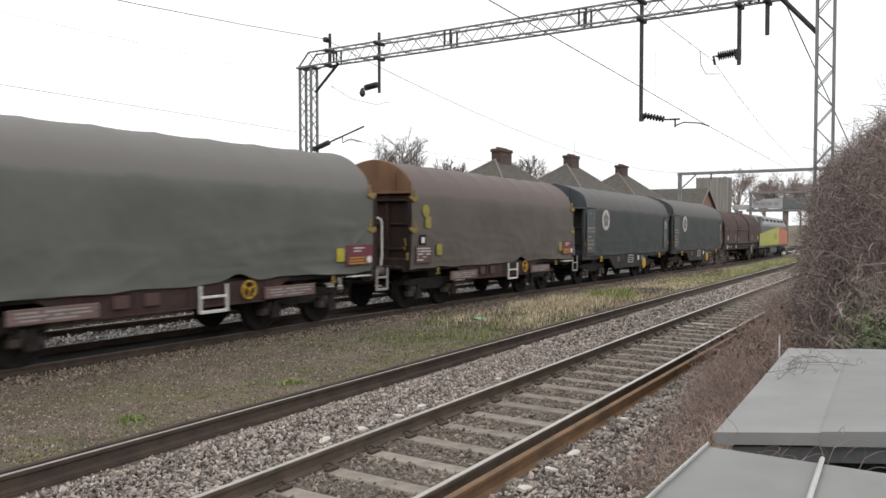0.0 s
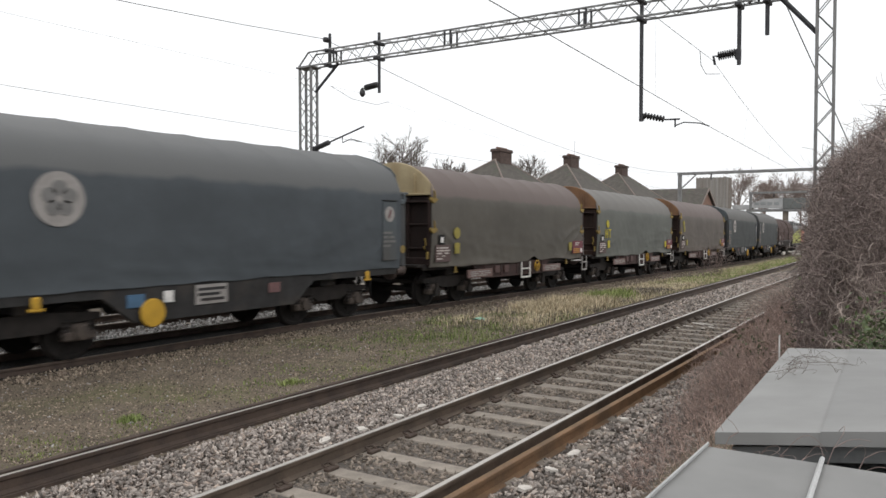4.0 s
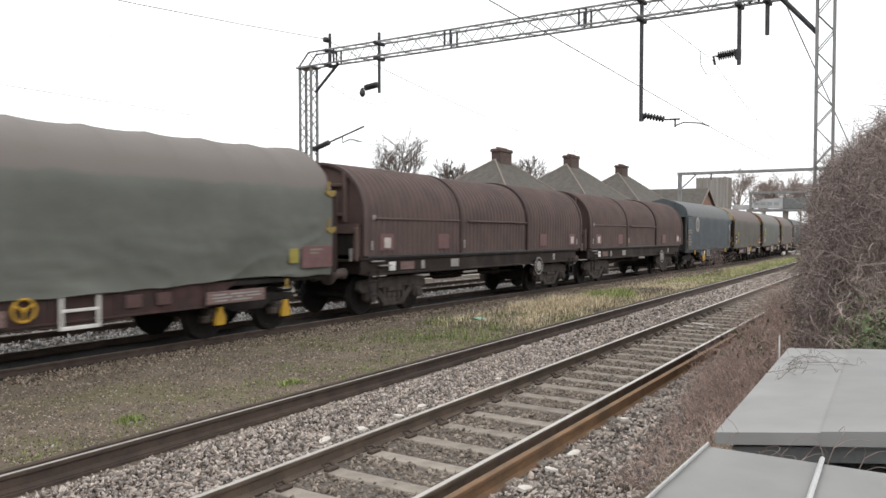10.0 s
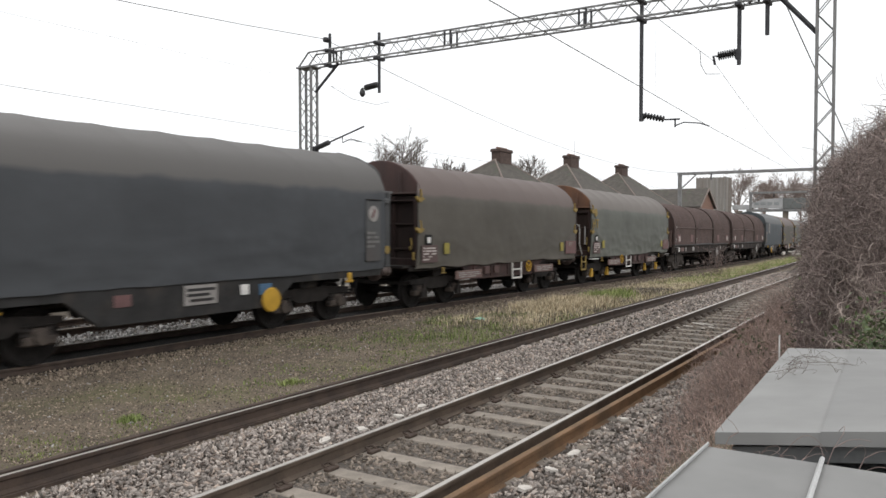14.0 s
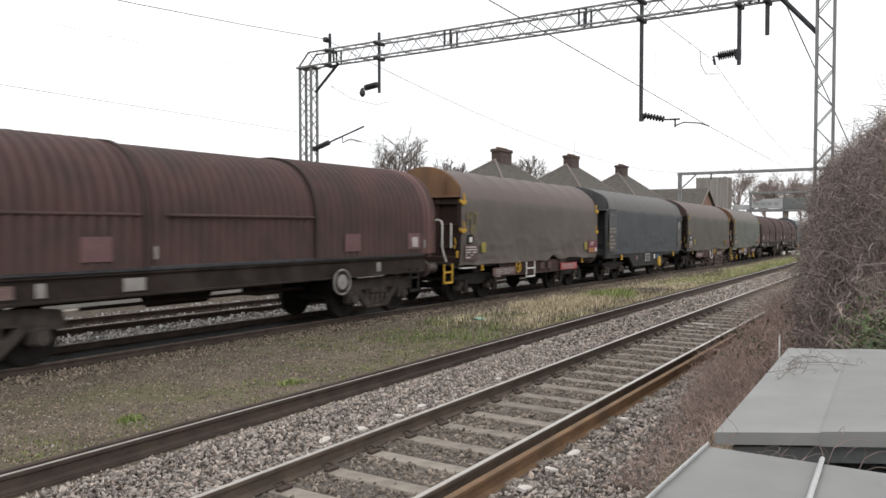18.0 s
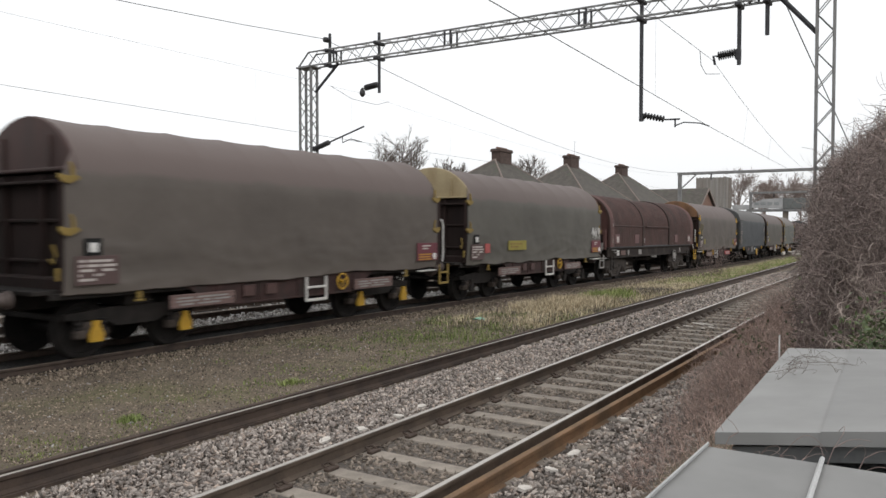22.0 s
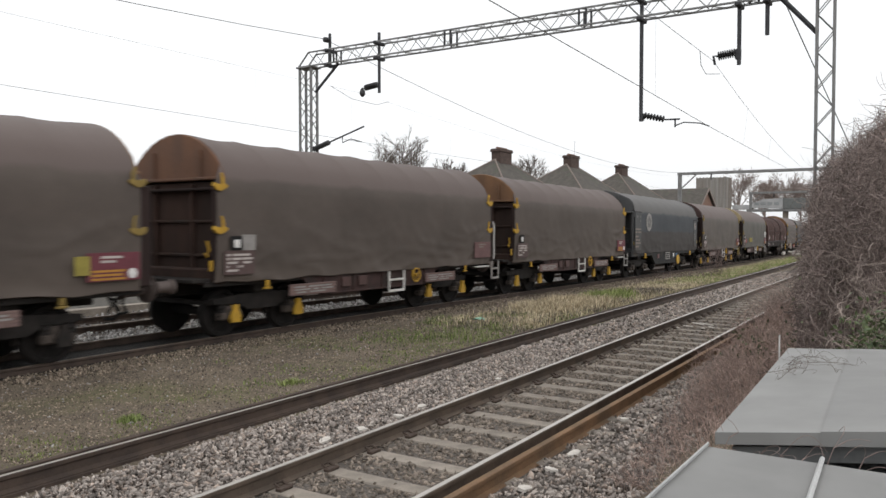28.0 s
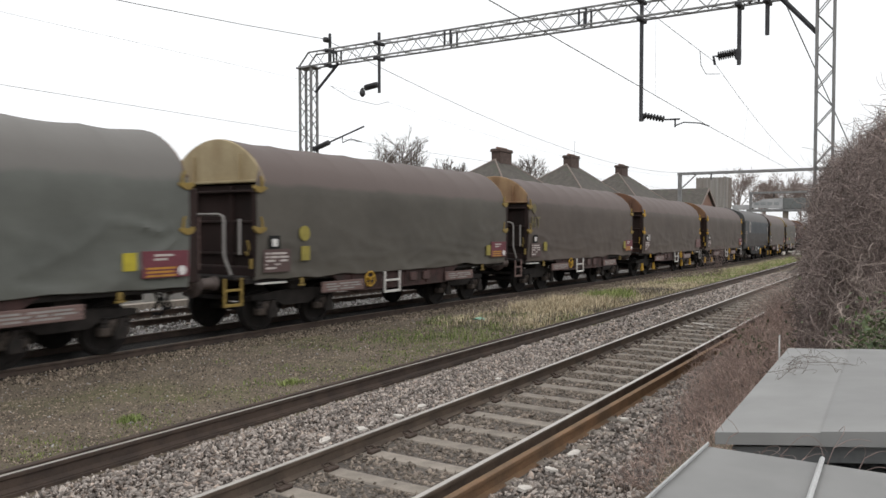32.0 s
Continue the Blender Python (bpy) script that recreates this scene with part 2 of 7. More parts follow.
for yy in (Y_T1, Y_T2):
    rail("running_rail", yy, 0, -10, 140, M_RAIL_DARK, M_RAIL, "brown rusted rail under the freight train")
for yy in (Y_U1, Y_U2):
    rail("running_rail", yy, 0, -10, 140, M_RAIL_DARK, M_RAIL, "rail of the far track beyond the train")

# ---------- the train ----------
TRACK_Y = (Y_T1 + Y_T2) / 2
LEAD = [(0, 65.07), (1, 71.29), (3, 83.85), (5.5, 99.4), (7, 108.86), (9, 121.53), (11, 134.33), (13, 147.22), (16.5, 170.05), (19, 186.62), (20.5, 196.43), (23, 213.2), (25, 226.3), (28, 245.55), (32, 270.62)]
WHEEL_R = 0.46


def lead(t):
    """How far the front of the first wagon has come."""
    for (t0, s0), (t1, s1) in zip(LEAD[:-1], LEAD[1:]):
        if t <= t1:
            return s0 + (s1 - s0) * (t - t0) / (t1 - t0)
    return LEAD[-1][1]


def plain(name, c, rough=0.7, metal=0.0, k=0.8, scale=5):
    return mat(name, c, tuple(k * v for v in c), scale, rough, metal, bump=0.08)


M_YELLOW = plain("yellow_safety_paint", (0.5, 0.29, 0.025))
M_CAST_LID = plain("grimy_maroon_cover", (0.085, 0.045, 0.04))
M_YELLOW_DULL = plain("grimy_yellow_paint", (0.25, 0.17, 0.04))
M_YELLOW_SIGN = plain("yellow_sign_paint", (0.3, 0.25, 0.05))
M_YELLOW_NEW = plain("bright_yellow_lettering", (0.46, 0.38, 0.03))
M_YELLOW_FADED = plain("faded_yellow_lettering", (0.15, 0.125, 0.055))
M_WHITE = plain("white_rail_paint", (0.62, 0.6, 0.57))
M_WHITE_SIGN = plain("white_sign_paint", (0.72, 0.7, 0.68))
M_PALE_NOTE = plain("dusty_white_notice", (0.5, 0.45, 0.42))
M_PALE = plain("pale_worn_lettering", (0.3, 0.28, 0.265))
M_PALE_RUST = plain("rusty_pale_panel", (0.22, 0.18, 0.155))
M_FAINT = plain("faint_grey_lettering", (0.15, 0.145, 0.14))
M_MAROON_SIGN = plain("maroon_sign_paint", (0.15, 0.035, 0.048))
M_PANEL_DARK = plain("stained_data_panel", (0.1, 0.062, 0.058))
M_RED_PANEL = plain("faded_red_panel", (0.15, 0.078, 0.076))
M_ORANGE_TEXT = plain("orange_sign_stripe", (0.45, 0.22, 0.03))
M_BOARD = mat("pinkish_dusty_board", (0.2, 0.135, 0.122), (0.135, 0.092, 0.085), 5, 0.85, stretch=(0.4, 3, 6))
M_BOARD_RED = mat("bright_red_board", (0.42, 0.09, 0.085), (0.34, 0.08, 0.075), 5, 0.7)
M_CAP_RUST = mat("rusty_orange_cap", (0.2, 0.1, 0.045), (0.13, 0.068, 0.035), 1.6, 0.7, dirt=(0.09, 0.05, 0.03), dirt_amount=0.5, stretch=(1, 1, 0.4))
M_CAP_BROWN = mat("rust_brown_cap", (0.16, 0.072, 0.035), (0.10, 0.05, 0.03), 1.6, 0.7, dirt=(0.07, 0.04, 0.03), dirt_amount=0.5, stretch=(1, 1, 0.4))
M_CAP_OCHRE = mat("rust_stained_ochre_cap", (0.36, 0.24, 0.13), (0.2, 0.11, 0.055), 1.6, 0.7, dirt=(0.14, 0.07, 0.03), dirt_amount=0.5, stretch=(1, 1, 0.4))
M_CAP_CREAM = mat("stained_cream_cap", (0.41, 0.335, 0.2), (0.31, 0.24, 0.135), 1.6, 0.7, dirt=(0.2, 0.12, 0.05), dirt_amount=0.45, stretch=(1, 1, 0.4))
M_CAP_MAROON = mat("dark_maroon_cap", (0.066, 0.033, 0.028), (0.045, 0.026, 0.023), 1.6, 0.7, dirt=(0.05, 0.03, 0.027), stretch=(1, 1, 0.4))
M_CAP_BLUE = mat("dusty_blue_cap", (0.07, 0.082, 0.09), (0.052, 0.062, 0.068), 1.6, 0.7, dirt=(0.07, 0.065, 0.06), stretch=(1, 1, 0.4))
M_CAP_GREY = mat("dusty_dark_grey_cap", (0.075, 0.076, 0.077), (0.056, 0.057, 0.059), 1.6, 0.7, dirt=(0.07, 0.06, 0.055), stretch=(1, 1, 0.4))
M_ENDWALL = mat("dark_maroon_end_wall", (0.035, 0.021, 0.019), (0.021, 0.015, 0.014), 2, 0.85, dirt=(0.034, 0.027, 0.024), stretch=(1, 1, 0.3))
M_ENDWALL_RUST = mat("rust_stained_end_wall", (0.055, 0.031, 0.024), (0.03, 0.02, 0.017), 2, 0.8, dirt=(0.04, 0.03, 0.026), stretch=(1, 1, 0.3))
M_ENDWALL_GREY = mat("dark_grey_end_wall", (0.07, 0.071, 0.072), (0.047, 0.048, 0.049), 2, 0.8, stretch=(1, 1, 0.3))
M_FRAME_GREY = mat("dark_grey_dusty_underframe", (0.038, 0.037, 0.037), (0.025, 0.0245, 0.024), 3, 0.8, dirt=(0.06, 0.05, 0.044), dirt_amount=0.3)
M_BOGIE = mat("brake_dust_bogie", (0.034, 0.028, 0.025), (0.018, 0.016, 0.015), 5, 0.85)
M_BOGIE_CAST = mat("brake_dusted_cast_steel", (0.075, 0.063, 0.056), (0.045, 0.038, 0.034), 5, 0.85)
M_AXLEBOX = mat("rust_dusted_axle_box", (0.085, 0.068, 0.058), (0.05, 0.042, 0.037), 7, 0.85)
M_RUBBER = plain("black_rubber", (0.02, 0.02, 0.02), 0.9)
M_BUFFER = plain("worn_buffer_steel", (0.15, 0.12, 0.11), 0.6, 0.4)
M_EMBLEM = plain("grey_emblem_paint", (0.17, 0.165, 0.16))
M_BLUE_NOTE = plain("small_blue_notice", (0.06, 0.13, 0.22))


def tarp_material(name, side, top, low=None, line=2.95):
    """Canvas: side colour, dust-browned roof above a wandering line (lightened for sheen on the green ones), and a
    paler dusty band near the hem unless low is given.
    """
    m = mat(name, side, tuple(0.8 * v for v in side), 0.8, 0.66, bump=0.12, fine=4.5, stretch=(0.7, 1, 1.0), bump_dist=0.03, speckle=0.16)
    m.node_tree.nodes["Principled BSDF"].inputs["Specular IOR Level"].default_value = 0.3
    n, l = m.node_tree.nodes, m.node_tree.links
    bsdf = n["Principled BSDF"]
    src = bsdf.inputs["Base Color"].links[0].from_socket
    tc, sep = n.new("ShaderNodeTexCoord"), n.new("ShaderNodeSeparateXYZ")
    l.new(tc.outputs["Object"], sep.inputs[0])

    def blend(col, to, z0, z1, scale, wander, most):
        ns = n.new("ShaderNodeTexNoise")
        ns.inputs["Scale"].default_value, ns.inputs["Detail"].default_value = scale, 4
        l.new(tc.outputs["Object"], ns.inputs["Vector"])
        ad = n.new("ShaderNodeMath")
        ad.operation = "MULTIPLY_ADD"
        ad.inputs[1].default_value = wander
        l.new(ns.outputs["Fac"], ad.inputs[0])
        l.new(sep.outputs["Z"], ad.inputs[2])
        mr = n.new("ShaderNodeMapRange")
        mr.inputs["From Min"].default_value, mr.inputs["From Max"].default_value = z0 + wander / 2, z1 + wander / 2
        mr.inputs["To Max"].default_value = most
        l.new(ad.outputs[0], mr.inputs["Value"])
        x = n.new("ShaderNodeMix")
        x.data_type = "RGBA"
        x.inputs[7].default_value = (*to, 1)
        l.new(mr.outputs["Result"], x.inputs[0])
        l.new(col, x.inputs[6])
        return x.outputs[2]

    col = blend(src, top, line, line + 0.11, 1.1, 0.27, 0.9)
    if low:
        col = blend(col, low, 2.17, 2.10, 2.2, 0.22, 0.9)
    else:
        col = blend(col, tuple(1.18 * v for v in side), 1.6, 1.15, 1.3, 0.4, 0.7)
    l.new(col, bsdf.inputs["Base Color"])
    return m


KEPT = {}


def kept(key, make):
    """A mesh made once and shared by all wagons of a kind."""
    if key not in KEPT:
        KEPT[key] = make()
    return KEPT[key]


def place(name, key, make, material, parent, m=None, label="", smooth=35.0):
    me = kept((key, material.name), lambda: make().mesh(key, material, smooth))
    ob = part(name, me, material, parent, label)
    if m is not None:
        ob.matrix_local = m
    return ob


def s_wheelset():
    s = Shape()
    s.rod((0, -0.78, 0), (0, 0.78, 0), 0.085, 10)
    for y, d in ((-0.752, -1), (0.752, 1)):
        s.lathe((0, y, 0), (0, d, 0), [(0.495, -0.07), (0.495, -0.04), (0.462, -0.03), (0.46, 0.062), (0.39, 0.065), (0.37, 0.03), (0.16, 0.02), (0.14, 0.08), (0.06, 0.085)], 24)
    # a casting mark and two holes' rims, so that the turning shows
    for y in (-0.80, 0.80):
        for a in (0.4, 2.5, 4.6):
            s.box((0.27 * math.cos(a), y * 0.985, 0.27 * math.sin(a)), (0.06, 0.02, 0.06), 0.01)
    return s


def s_buffer():
    s = Shape()
    s.lathe((0, 0, 0), (-1, 0, 0), [(0.14, 0), (0.14, 0.06), (0.11, 0.08), (0.105, 0.36), (0.085, 0.37), (0.085, 0.46)], 14)
    return s


def s_buffer_head():
    return Shape().lathe((0, 0, 0), (-1, 0, 0), [(0.1, 0), (0.23, 0.02), (0.24, 0.04), (0.12, 0.07)], 18)


def s_coupling():
    s = Shape()
    s.box((-0.2, 0, 0.0), (0.36, 0.08, 0.12), 0.02).rod((-0.36, 0, 0.02), (-0.5, 0, -0.25), 0.028, 8).rod((-0.5, 0.0, -0.25), (-0.42, 0, -0.42), 0.028, 8)
    s.box((-0.36, 0, 0.08), (0.1, 0.07, 0.12), 0.02)
    return s


def s_hose():
    s = Shape()
    pts = [(-0.1, 0.35, 0.0), (-0.32, 0.35, -0.12), (-0.42, 0.33, -0.32), (-0.36, 0.28, -0.48), (-0.2, 0.24, -0.45)]
    return s.pipe(pts, 0.03, 7)


def s_bogie_light():
    """Slim pressed side frames, sprung over the axle boxes."""
    s = Shape()
    for y in (-1.0, 1.0):
        prof = [(-1.3, 0.66), (-0.62, 0.62), (-0.4, 0.5), (0.4, 0.5), (0.62, 0.62), (1.3, 0.66), (1.3, 0.76), (0.5, 0.82), (-0.5, 0.82), (-1.3, 0.76)]
        s.extrude(prof, y - 0.05, y + 0.05, "y")
        for x in (-0.88, 0.88):
            for d in (-0.2, 0.2):
                s.lathe((x + d, y * 1.03, 0.38), (0, 0, 1), [(0.075, 0), (0.085, 0.05), (0.065, 0.08), (0.085, 0.12), (0.065, 0.16), (0.085, 0.2), (0.065, 0.24), (0.08, 0.28)], 10)
    s.box((0, 0, 0.66), (0.5, 1.95, 0.2), 0.03)
    for x in (-1.25, 1.25):
        s.box((x, 0, 0.68), (0.1, 1.9, 0.1), 0.02)
    # brake blocks and hangers inside the wheels
    for x in (-0.36, 0.36):
        for y in (-0.74, 0.74):
            s.box((x, y, 0.5), (0.09, 0.12, 0.32), 0.02)
    return s


def s_axlebox():
    s = Shape()
    s.box((0, 0, 0), (0.56, 0.2, 0.16), 0.03).box((0, 0, 0.1), (0.3, 0.2, 0.18), 0.04)
    s.lathe((0, -0.1, 0.05), (0, -1, 0), [(0.13, 0), (0.12, 0.05), (0.06, 0.06)], 14)
    return s


def s_axle_flag():
    """Bottle-shaped yellow damper cover in front of an axle box."""
    s = Shape()
    return s.extrude([(-0.11, -0.17), (0.11, -0.17), (0.12, -0.05), (0.06, 0.08), (0.05, 0.17), (-0.05, 0.17), (-0.06, 0.08), (-0.12, -0.05)], -0.04, 0.04, "y")


def s_bogie_heavy():
    """Three-piece cast bogie with open side frames."""
    s = Shape()
    for y in (-1.02, 1.02):
        top = [(-1.42, 0.66), (-1.3, 0.55), (-0.95, 0.64), (-0.45, 0.66), (0.45, 0.66), (0.95, 0.64), (1.3, 0.55), (1.42, 0.66), (1.36, 0.86), (0.8, 0.92), (-0.8, 0.92), (-1.36, 0.86)]
        s.extrude(top, y - 0.07, y + 0.07, "y")
        for d in (-1, 1):
            s.extrude([(d * 0.72, 0.7), (d * 0.95, 0.7), (d * 0.42, 0.22), (d * 0.22, 0.22), (d * 0.3, 0.34)], y - 0.06, y + 0.06, "y")
            s.extrude([(d * 0.36, 0.68), (d * 0.44, 0.68), (d * 0.44, 0.24), (d * 0.36, 0.24)], y - 0.055, y + 0.055, "y")
            s.box((d * 1.0, y, 0.48), (0.34, 0.24, 0.3), 0.05)
            s.lathe((d * 1.0, y + (0.12 if y > 0 else -0.12), 0.46), (0, 1 if y > 0 else -1, 0), [(0.13, 0), (0.12, 0.06), (0.05, 0.07)], 14)
        s.box((0, y, 0.22), (0.9, 0.14, 0.09), 0.03)
        for d in (-0.2, 0, 0.2):
            s.lathe((d, y, 0.26), (0, 0, 1), [(0.08, 0), (0.09, 0.06), (0.07, 0.12), (0.09, 0.18), (0.08, 0.26)], 10)
        s.box((0, y, 0.6), (0.6, 0.2, 0.14), 0.03)
    s.box((0, 0, 0.62), (0.42, 2.0, 0.26), 0.04)
    return s


def s_catch():
    """Yellow end catch: a curved horn, a side tab and a claw hooked round the end."""
    s = Shape()
    s.extrude([(-0.02, 0.02), (0.04, 0.02), (0.045, 0.12), (0.02, 0.22), (-0.02, 0.28), (-0.05, 0.27), (-0.02, 0.19), (-0.01, 0.1)], -0.02, 0.02, "y")
    s.extrude([(0.11, 0.03), (0.02, 0.06), (-0.06, 0.03), (-0.15, 0.04), (-0.25, 0.07), (-0.27, 0.0), (-0.2, -0.07), (-0.08, -0.1), (0.02, -0.06), (0.11, -0.01)], -0.045, 0.02, "y")
    s.v = [(0.86 * x, y, 0.9 * z) for x, y, z in s.v]
    return s


def s_step(w=0.62, h=0.52):
    s = Shape()
    for x in (-w / 2, w / 2):
        s.box((x, 0, -h / 2), (0.055, 0.04, h), 0.008)
    return s.box((0, 0, -h + 0.03), (w, 0.05, 0.06), 0.008).box((0, 0, -h * 0.42), (w, 0.04, 0.05), 0.008)


def s_ring(r=0.17, t=0.022, spokes=3):
    s, k = Shape(), 22
    pts = [(r * math.cos(2 * math.pi * i / k), 0, r * math.sin(2 * math.pi * i / k)) for i in range(k + 1)]
    s.pipe(pts, t, 6)
    for i in range(spokes):
        a = 2 * math.pi * i / spokes + 0.5
        s.rod((0, 0, 0), (r * math.cos(a), 0, r * math.sin(a)), t * 0.8, 5)
    return s.rod((0, -0.03, 0), (0, 0.1, 0), 0.035, 8)


def s_plate(w, h, t=0.012, bevel=0.003):
    return Shape().box((0, 0, 0), (w, t, h), bevel)


def bars(lines, w, h, t=0.006):
    """Unreadable lettering: rows of short bars."""
    s = Shape()
    for j, row in enumerate(lines):
        z = h / 2 - (j + 0.5) * h / len(lines)
        for a, b in row:
            s.box(((a + b) / 2 * w - w / 2, 0, z), ((b - a) * w, t, h / len(lines) * 0.55))
    return s


def sign(name, w, h, material, parent, x, y, z, label="", text=None, ink=None, tw=0.85, th=0.8, dz=0.0, lean=0.0):
    ob = place(name, "%s_%.2f_%.2f" % (name, w, h), lambda: s_plate(w, h), material, parent, pose(x, y, z, lean), label, 0)
    if text:
        place("lettering", "ink_%s_%.2f_%.2f_%d" % (name, w, h, len(text)), lambda: bars(text, w * tw, h * th), ink, ob, pose(0, -0.009, dz), "", 0)
    return ob


TEXT4 = [[(0, 0.7)], [(0, 0.25), (0.32, 0.42), (0.5, 0.9)], [(0, 1)], [(0, 0.6)]]
TEXT2 = [[(0, 0.8)], [(0, 0.55)]]
PANEL_TEXT = [[(0, 0.14), (0.22, 0.9)], [(0, 0.12), (0.2, 0.55), (0.6, 1)], [(0.02, 0.4), (0.62, 0.95)], [(0, 0.06), (0.38, 0.44), (0.5, 0.62)], [(0, 0.44)]]
BOARD_TEXT = [[(0, 0.28), (0.36, 0.95)], [(0, 0.4), (0.47, 0.62), (0.68, 1)], [(0.05, 0.3), (0.38, 0.8)]]
TEXT3 = [[(0, 1)], [(0, 0.8)], [(0.1, 0.95)]]


def running_gear(w, pivots, base, heavy, frame_mat):
    axles = []
    for p in pivots:
        b = place("bogie", "bogie_heavy" if heavy else "bogie_light", s_bogie_heavy if heavy else s_bogie_light, M_BOGIE_CAST if heavy else frame_mat, w, pose(p, 0, 0), "" if not heavy else "cast steel bogie frame coated in brake dust", 30)
        for d in (-base / 2, base / 2):
            axles.append(p + d)
            if not heavy:
                for sy in (-1, 1):
                    place("axle_box", "axle_box", s_axlebox, M_AXLEBOX, b, pose(d, sy * 1.02, 0.42, 0, 0, 0 if sy < 0 else 180))
    for x in axles:
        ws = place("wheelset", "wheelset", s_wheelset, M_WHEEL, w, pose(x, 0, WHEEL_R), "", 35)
        WHEELS.append((ws, x))


def draw_gear(w, half):
    for d in (-1, 1):
        turn = 0 if d < 0 else 180
        for y in (-0.87, 0.87):
            b = place("buffer", "buffer", s_buffer, M_BUFFER, w, pose(d * (half - 0.53), y, 1.05, 0, 0, turn))
            place("buffer_head", "buffer_head", s_buffer_head, M_BUFFER, b, pose(-0.46, 0, 0))
        place("coupling", "coupling", s_coupling, M_FRAME_BLACK, w, pose(d * (half - 0.6), 0, 1.0, 0, 0, turn))
        place("brake_hose", "hose", s_hose, M_RUBBER, w, pose(d * (half - 0.6), 0, 0.98, 0, 0, turn))


ROLLING, WHEELS = [], []


def hood_outline(kind):
    """Half a cross-section from the hem up to the crown: (out, up)."""
    if kind == "tarp":
        pts = [(1.40, 1.10), (1.415, 1.22), (1.43, 1.35), (1.44, 1.48), (1.447, 1.61), (1.45, 1.74), (1.453, 1.87), (1.455, 2.0), (1.455, 2.15), (1.455, 2.32), (1.455, 2.52), (1.45, 2.8), (1.425, 3.0)]
        r, zc, a0 = 1.62, 2.35, 1.06
    else:
        pts = [(1.40, 1.15), (1.415, 1.27), (1.43, 1.4), (1.44, 1.53), (1.448, 1.66), (1.452, 1.8), (1.454, 1.95), (1.455, 2.1), (1.455, 2.3), (1.455, 2.52), (1.455, 2.85), (1.43, 3.08)]
        return pts + [(1.35, 3.32), (1.2, 3.53), (0.95, 3.69), (0.62, 3.84), (0.3, 3.95), (0.0, 4.01)]
    k = 7
    return pts + [(r * math.sin(a0 * (1 - i / k)), zc + r * math.cos(a0 * (1 - i / k))) for i in range(1, k + 1)]


def finer(half, below):
    """The outline with a corner added in the middle of each step under a height."""
    out = [half[0]]
    for (a, z), (b, y) in zip(half[:-1], half[1:]):
        if y <= below:
            out.append(((a + b) / 2, (z + y) / 2))
        out.append((b, y))
    return out


def rise(v):
    v = min(1.0, max(0.0, v))
    return v * v * (3 - 2 * v)


def tarp_hood(x0, x1, kind, rng, lifts, waves=1.0, folds=(0.5, 0.5), set_back=0.27):
    """Canvas hood. Its crown stands back from the near end; creases fan out from the lower catches."""
    half = finer(hood_outline(kind), 2.6)
    rows, n = [], 190
    seed = rng.uniform(0, 500)
    hoops = 8
    for i in range(n + 1):
        u = i / n
        row = []
        for sgn in (-1, 1):
            side = []
            for j, (a, z) in enumerate(half):
                back_off = rise((z - 2.95) / 0.5)
                xa, xb = x0 + set_back * back_off, x1 - 0.06 * back_off
                x = xa + (xb - xa) * u
                up = (z - 1.1) / 2.8
                edge = min(1.0, min(u, 1 - u) * 14)
                sag = abs(math.sin(math.pi * u * hoops)) ** 0.7
                nz = noise.noise(Vector((x * 0.9 + seed, z * 0.8, sgn * 3.0)))
                low = max(0.0, 1 - up * 2.2)
                out = a
                if z < 3.0:
                    nf = noise.noise(Vector((x * 2.6 + z * 1.8 + seed, z * 2.2, sgn * 5.0)))
                    crease = (1 - abs(noise.noise(Vector((x * 0.5 + z * 1.3 + seed, z * 2.6 - x * 0.2, sgn * 7.0))))) ** 7
                    fan = 0.0
                    for strength, dx, turn in ((folds[0], x - x0, 1.0), (folds[1], x1 - x, 2.3)):
                        dz = 2.25 - z
                        d = math.hypot(dx, dz)
                        if strength and dz > -0.35 and d < 4.0:
                            phi = math.atan2(dz, dx + 0.05)
                            ridge = 1 - abs(math.sin(phi * 6.5 + turn + 1.7 * nz + 0.5 * nf))
                            fan += strength * (ridge ** 2.2 - 0.35) * math.exp(-(d / 1.75) ** 2) * min(1.0, d / 0.5) * rise((dz + 0.35) / 0.5)
                    roll = max(0.0, 1 - (z - 1.1) / 0.22)
                    out += waves * edge * (0.016 * nz + (0.004 + 0.008 * low) * nf + 0.05 * fan + crease * (0.005 + 0.018 * low) + roll * 0.05 * max(0.0, 0.25 + noise.noise(Vector((x * 0.55 + seed, 4.0, sgn)))))
                else:
                    nf = nz
                    out += waves * edge * 0.014 * nz
                top = max(0.0, (z - 2.9) / 1.0)
                zz = z - edge * (0.028 * sag * top + 0.01 * top * (1 + nf)) * waves
                if z < 1.5:
                    lift = sum(h * math.exp(-((x - c) / wd) ** 2) for c, wd, h in lifts)
                    zz += (lift + 0.04 * noise.noise(Vector((x * 1.3 + seed, sgn * 9.0, 0)))) * (1 - (z - 1.1) / 0.4)
                side.append((x, sgn * out, zz))
            row += side if sgn < 0 else side[::-1][1:]
        rows.append(row)
    s = Shape().grid(rows)
    # turned-in hem all round, so that the sheet has thickness at its edges
    for r in (rows[0], rows[-1]):
        d = 0.05 if r is rows[0] else -0.05
        s.grid([r, [(x + d * 0.2, y * 0.985, z - 0.03 if abs(y) < 1.3 else z) for x, y, z in r], [(x + d, y * 0.97, z - 0.05 if abs(y) < 1.3 else z) for x, y, z in r]])
    for k in (0, -1):
        s.grid([[r[k] for r in rows], [(r[k][0], r[k][1] * 0.985, r[k][2] - 0.012) for r in rows], [(r[k][0], r[k][1] * 0.965, r[k][2] + 0.04) for r in rows]])
    return s


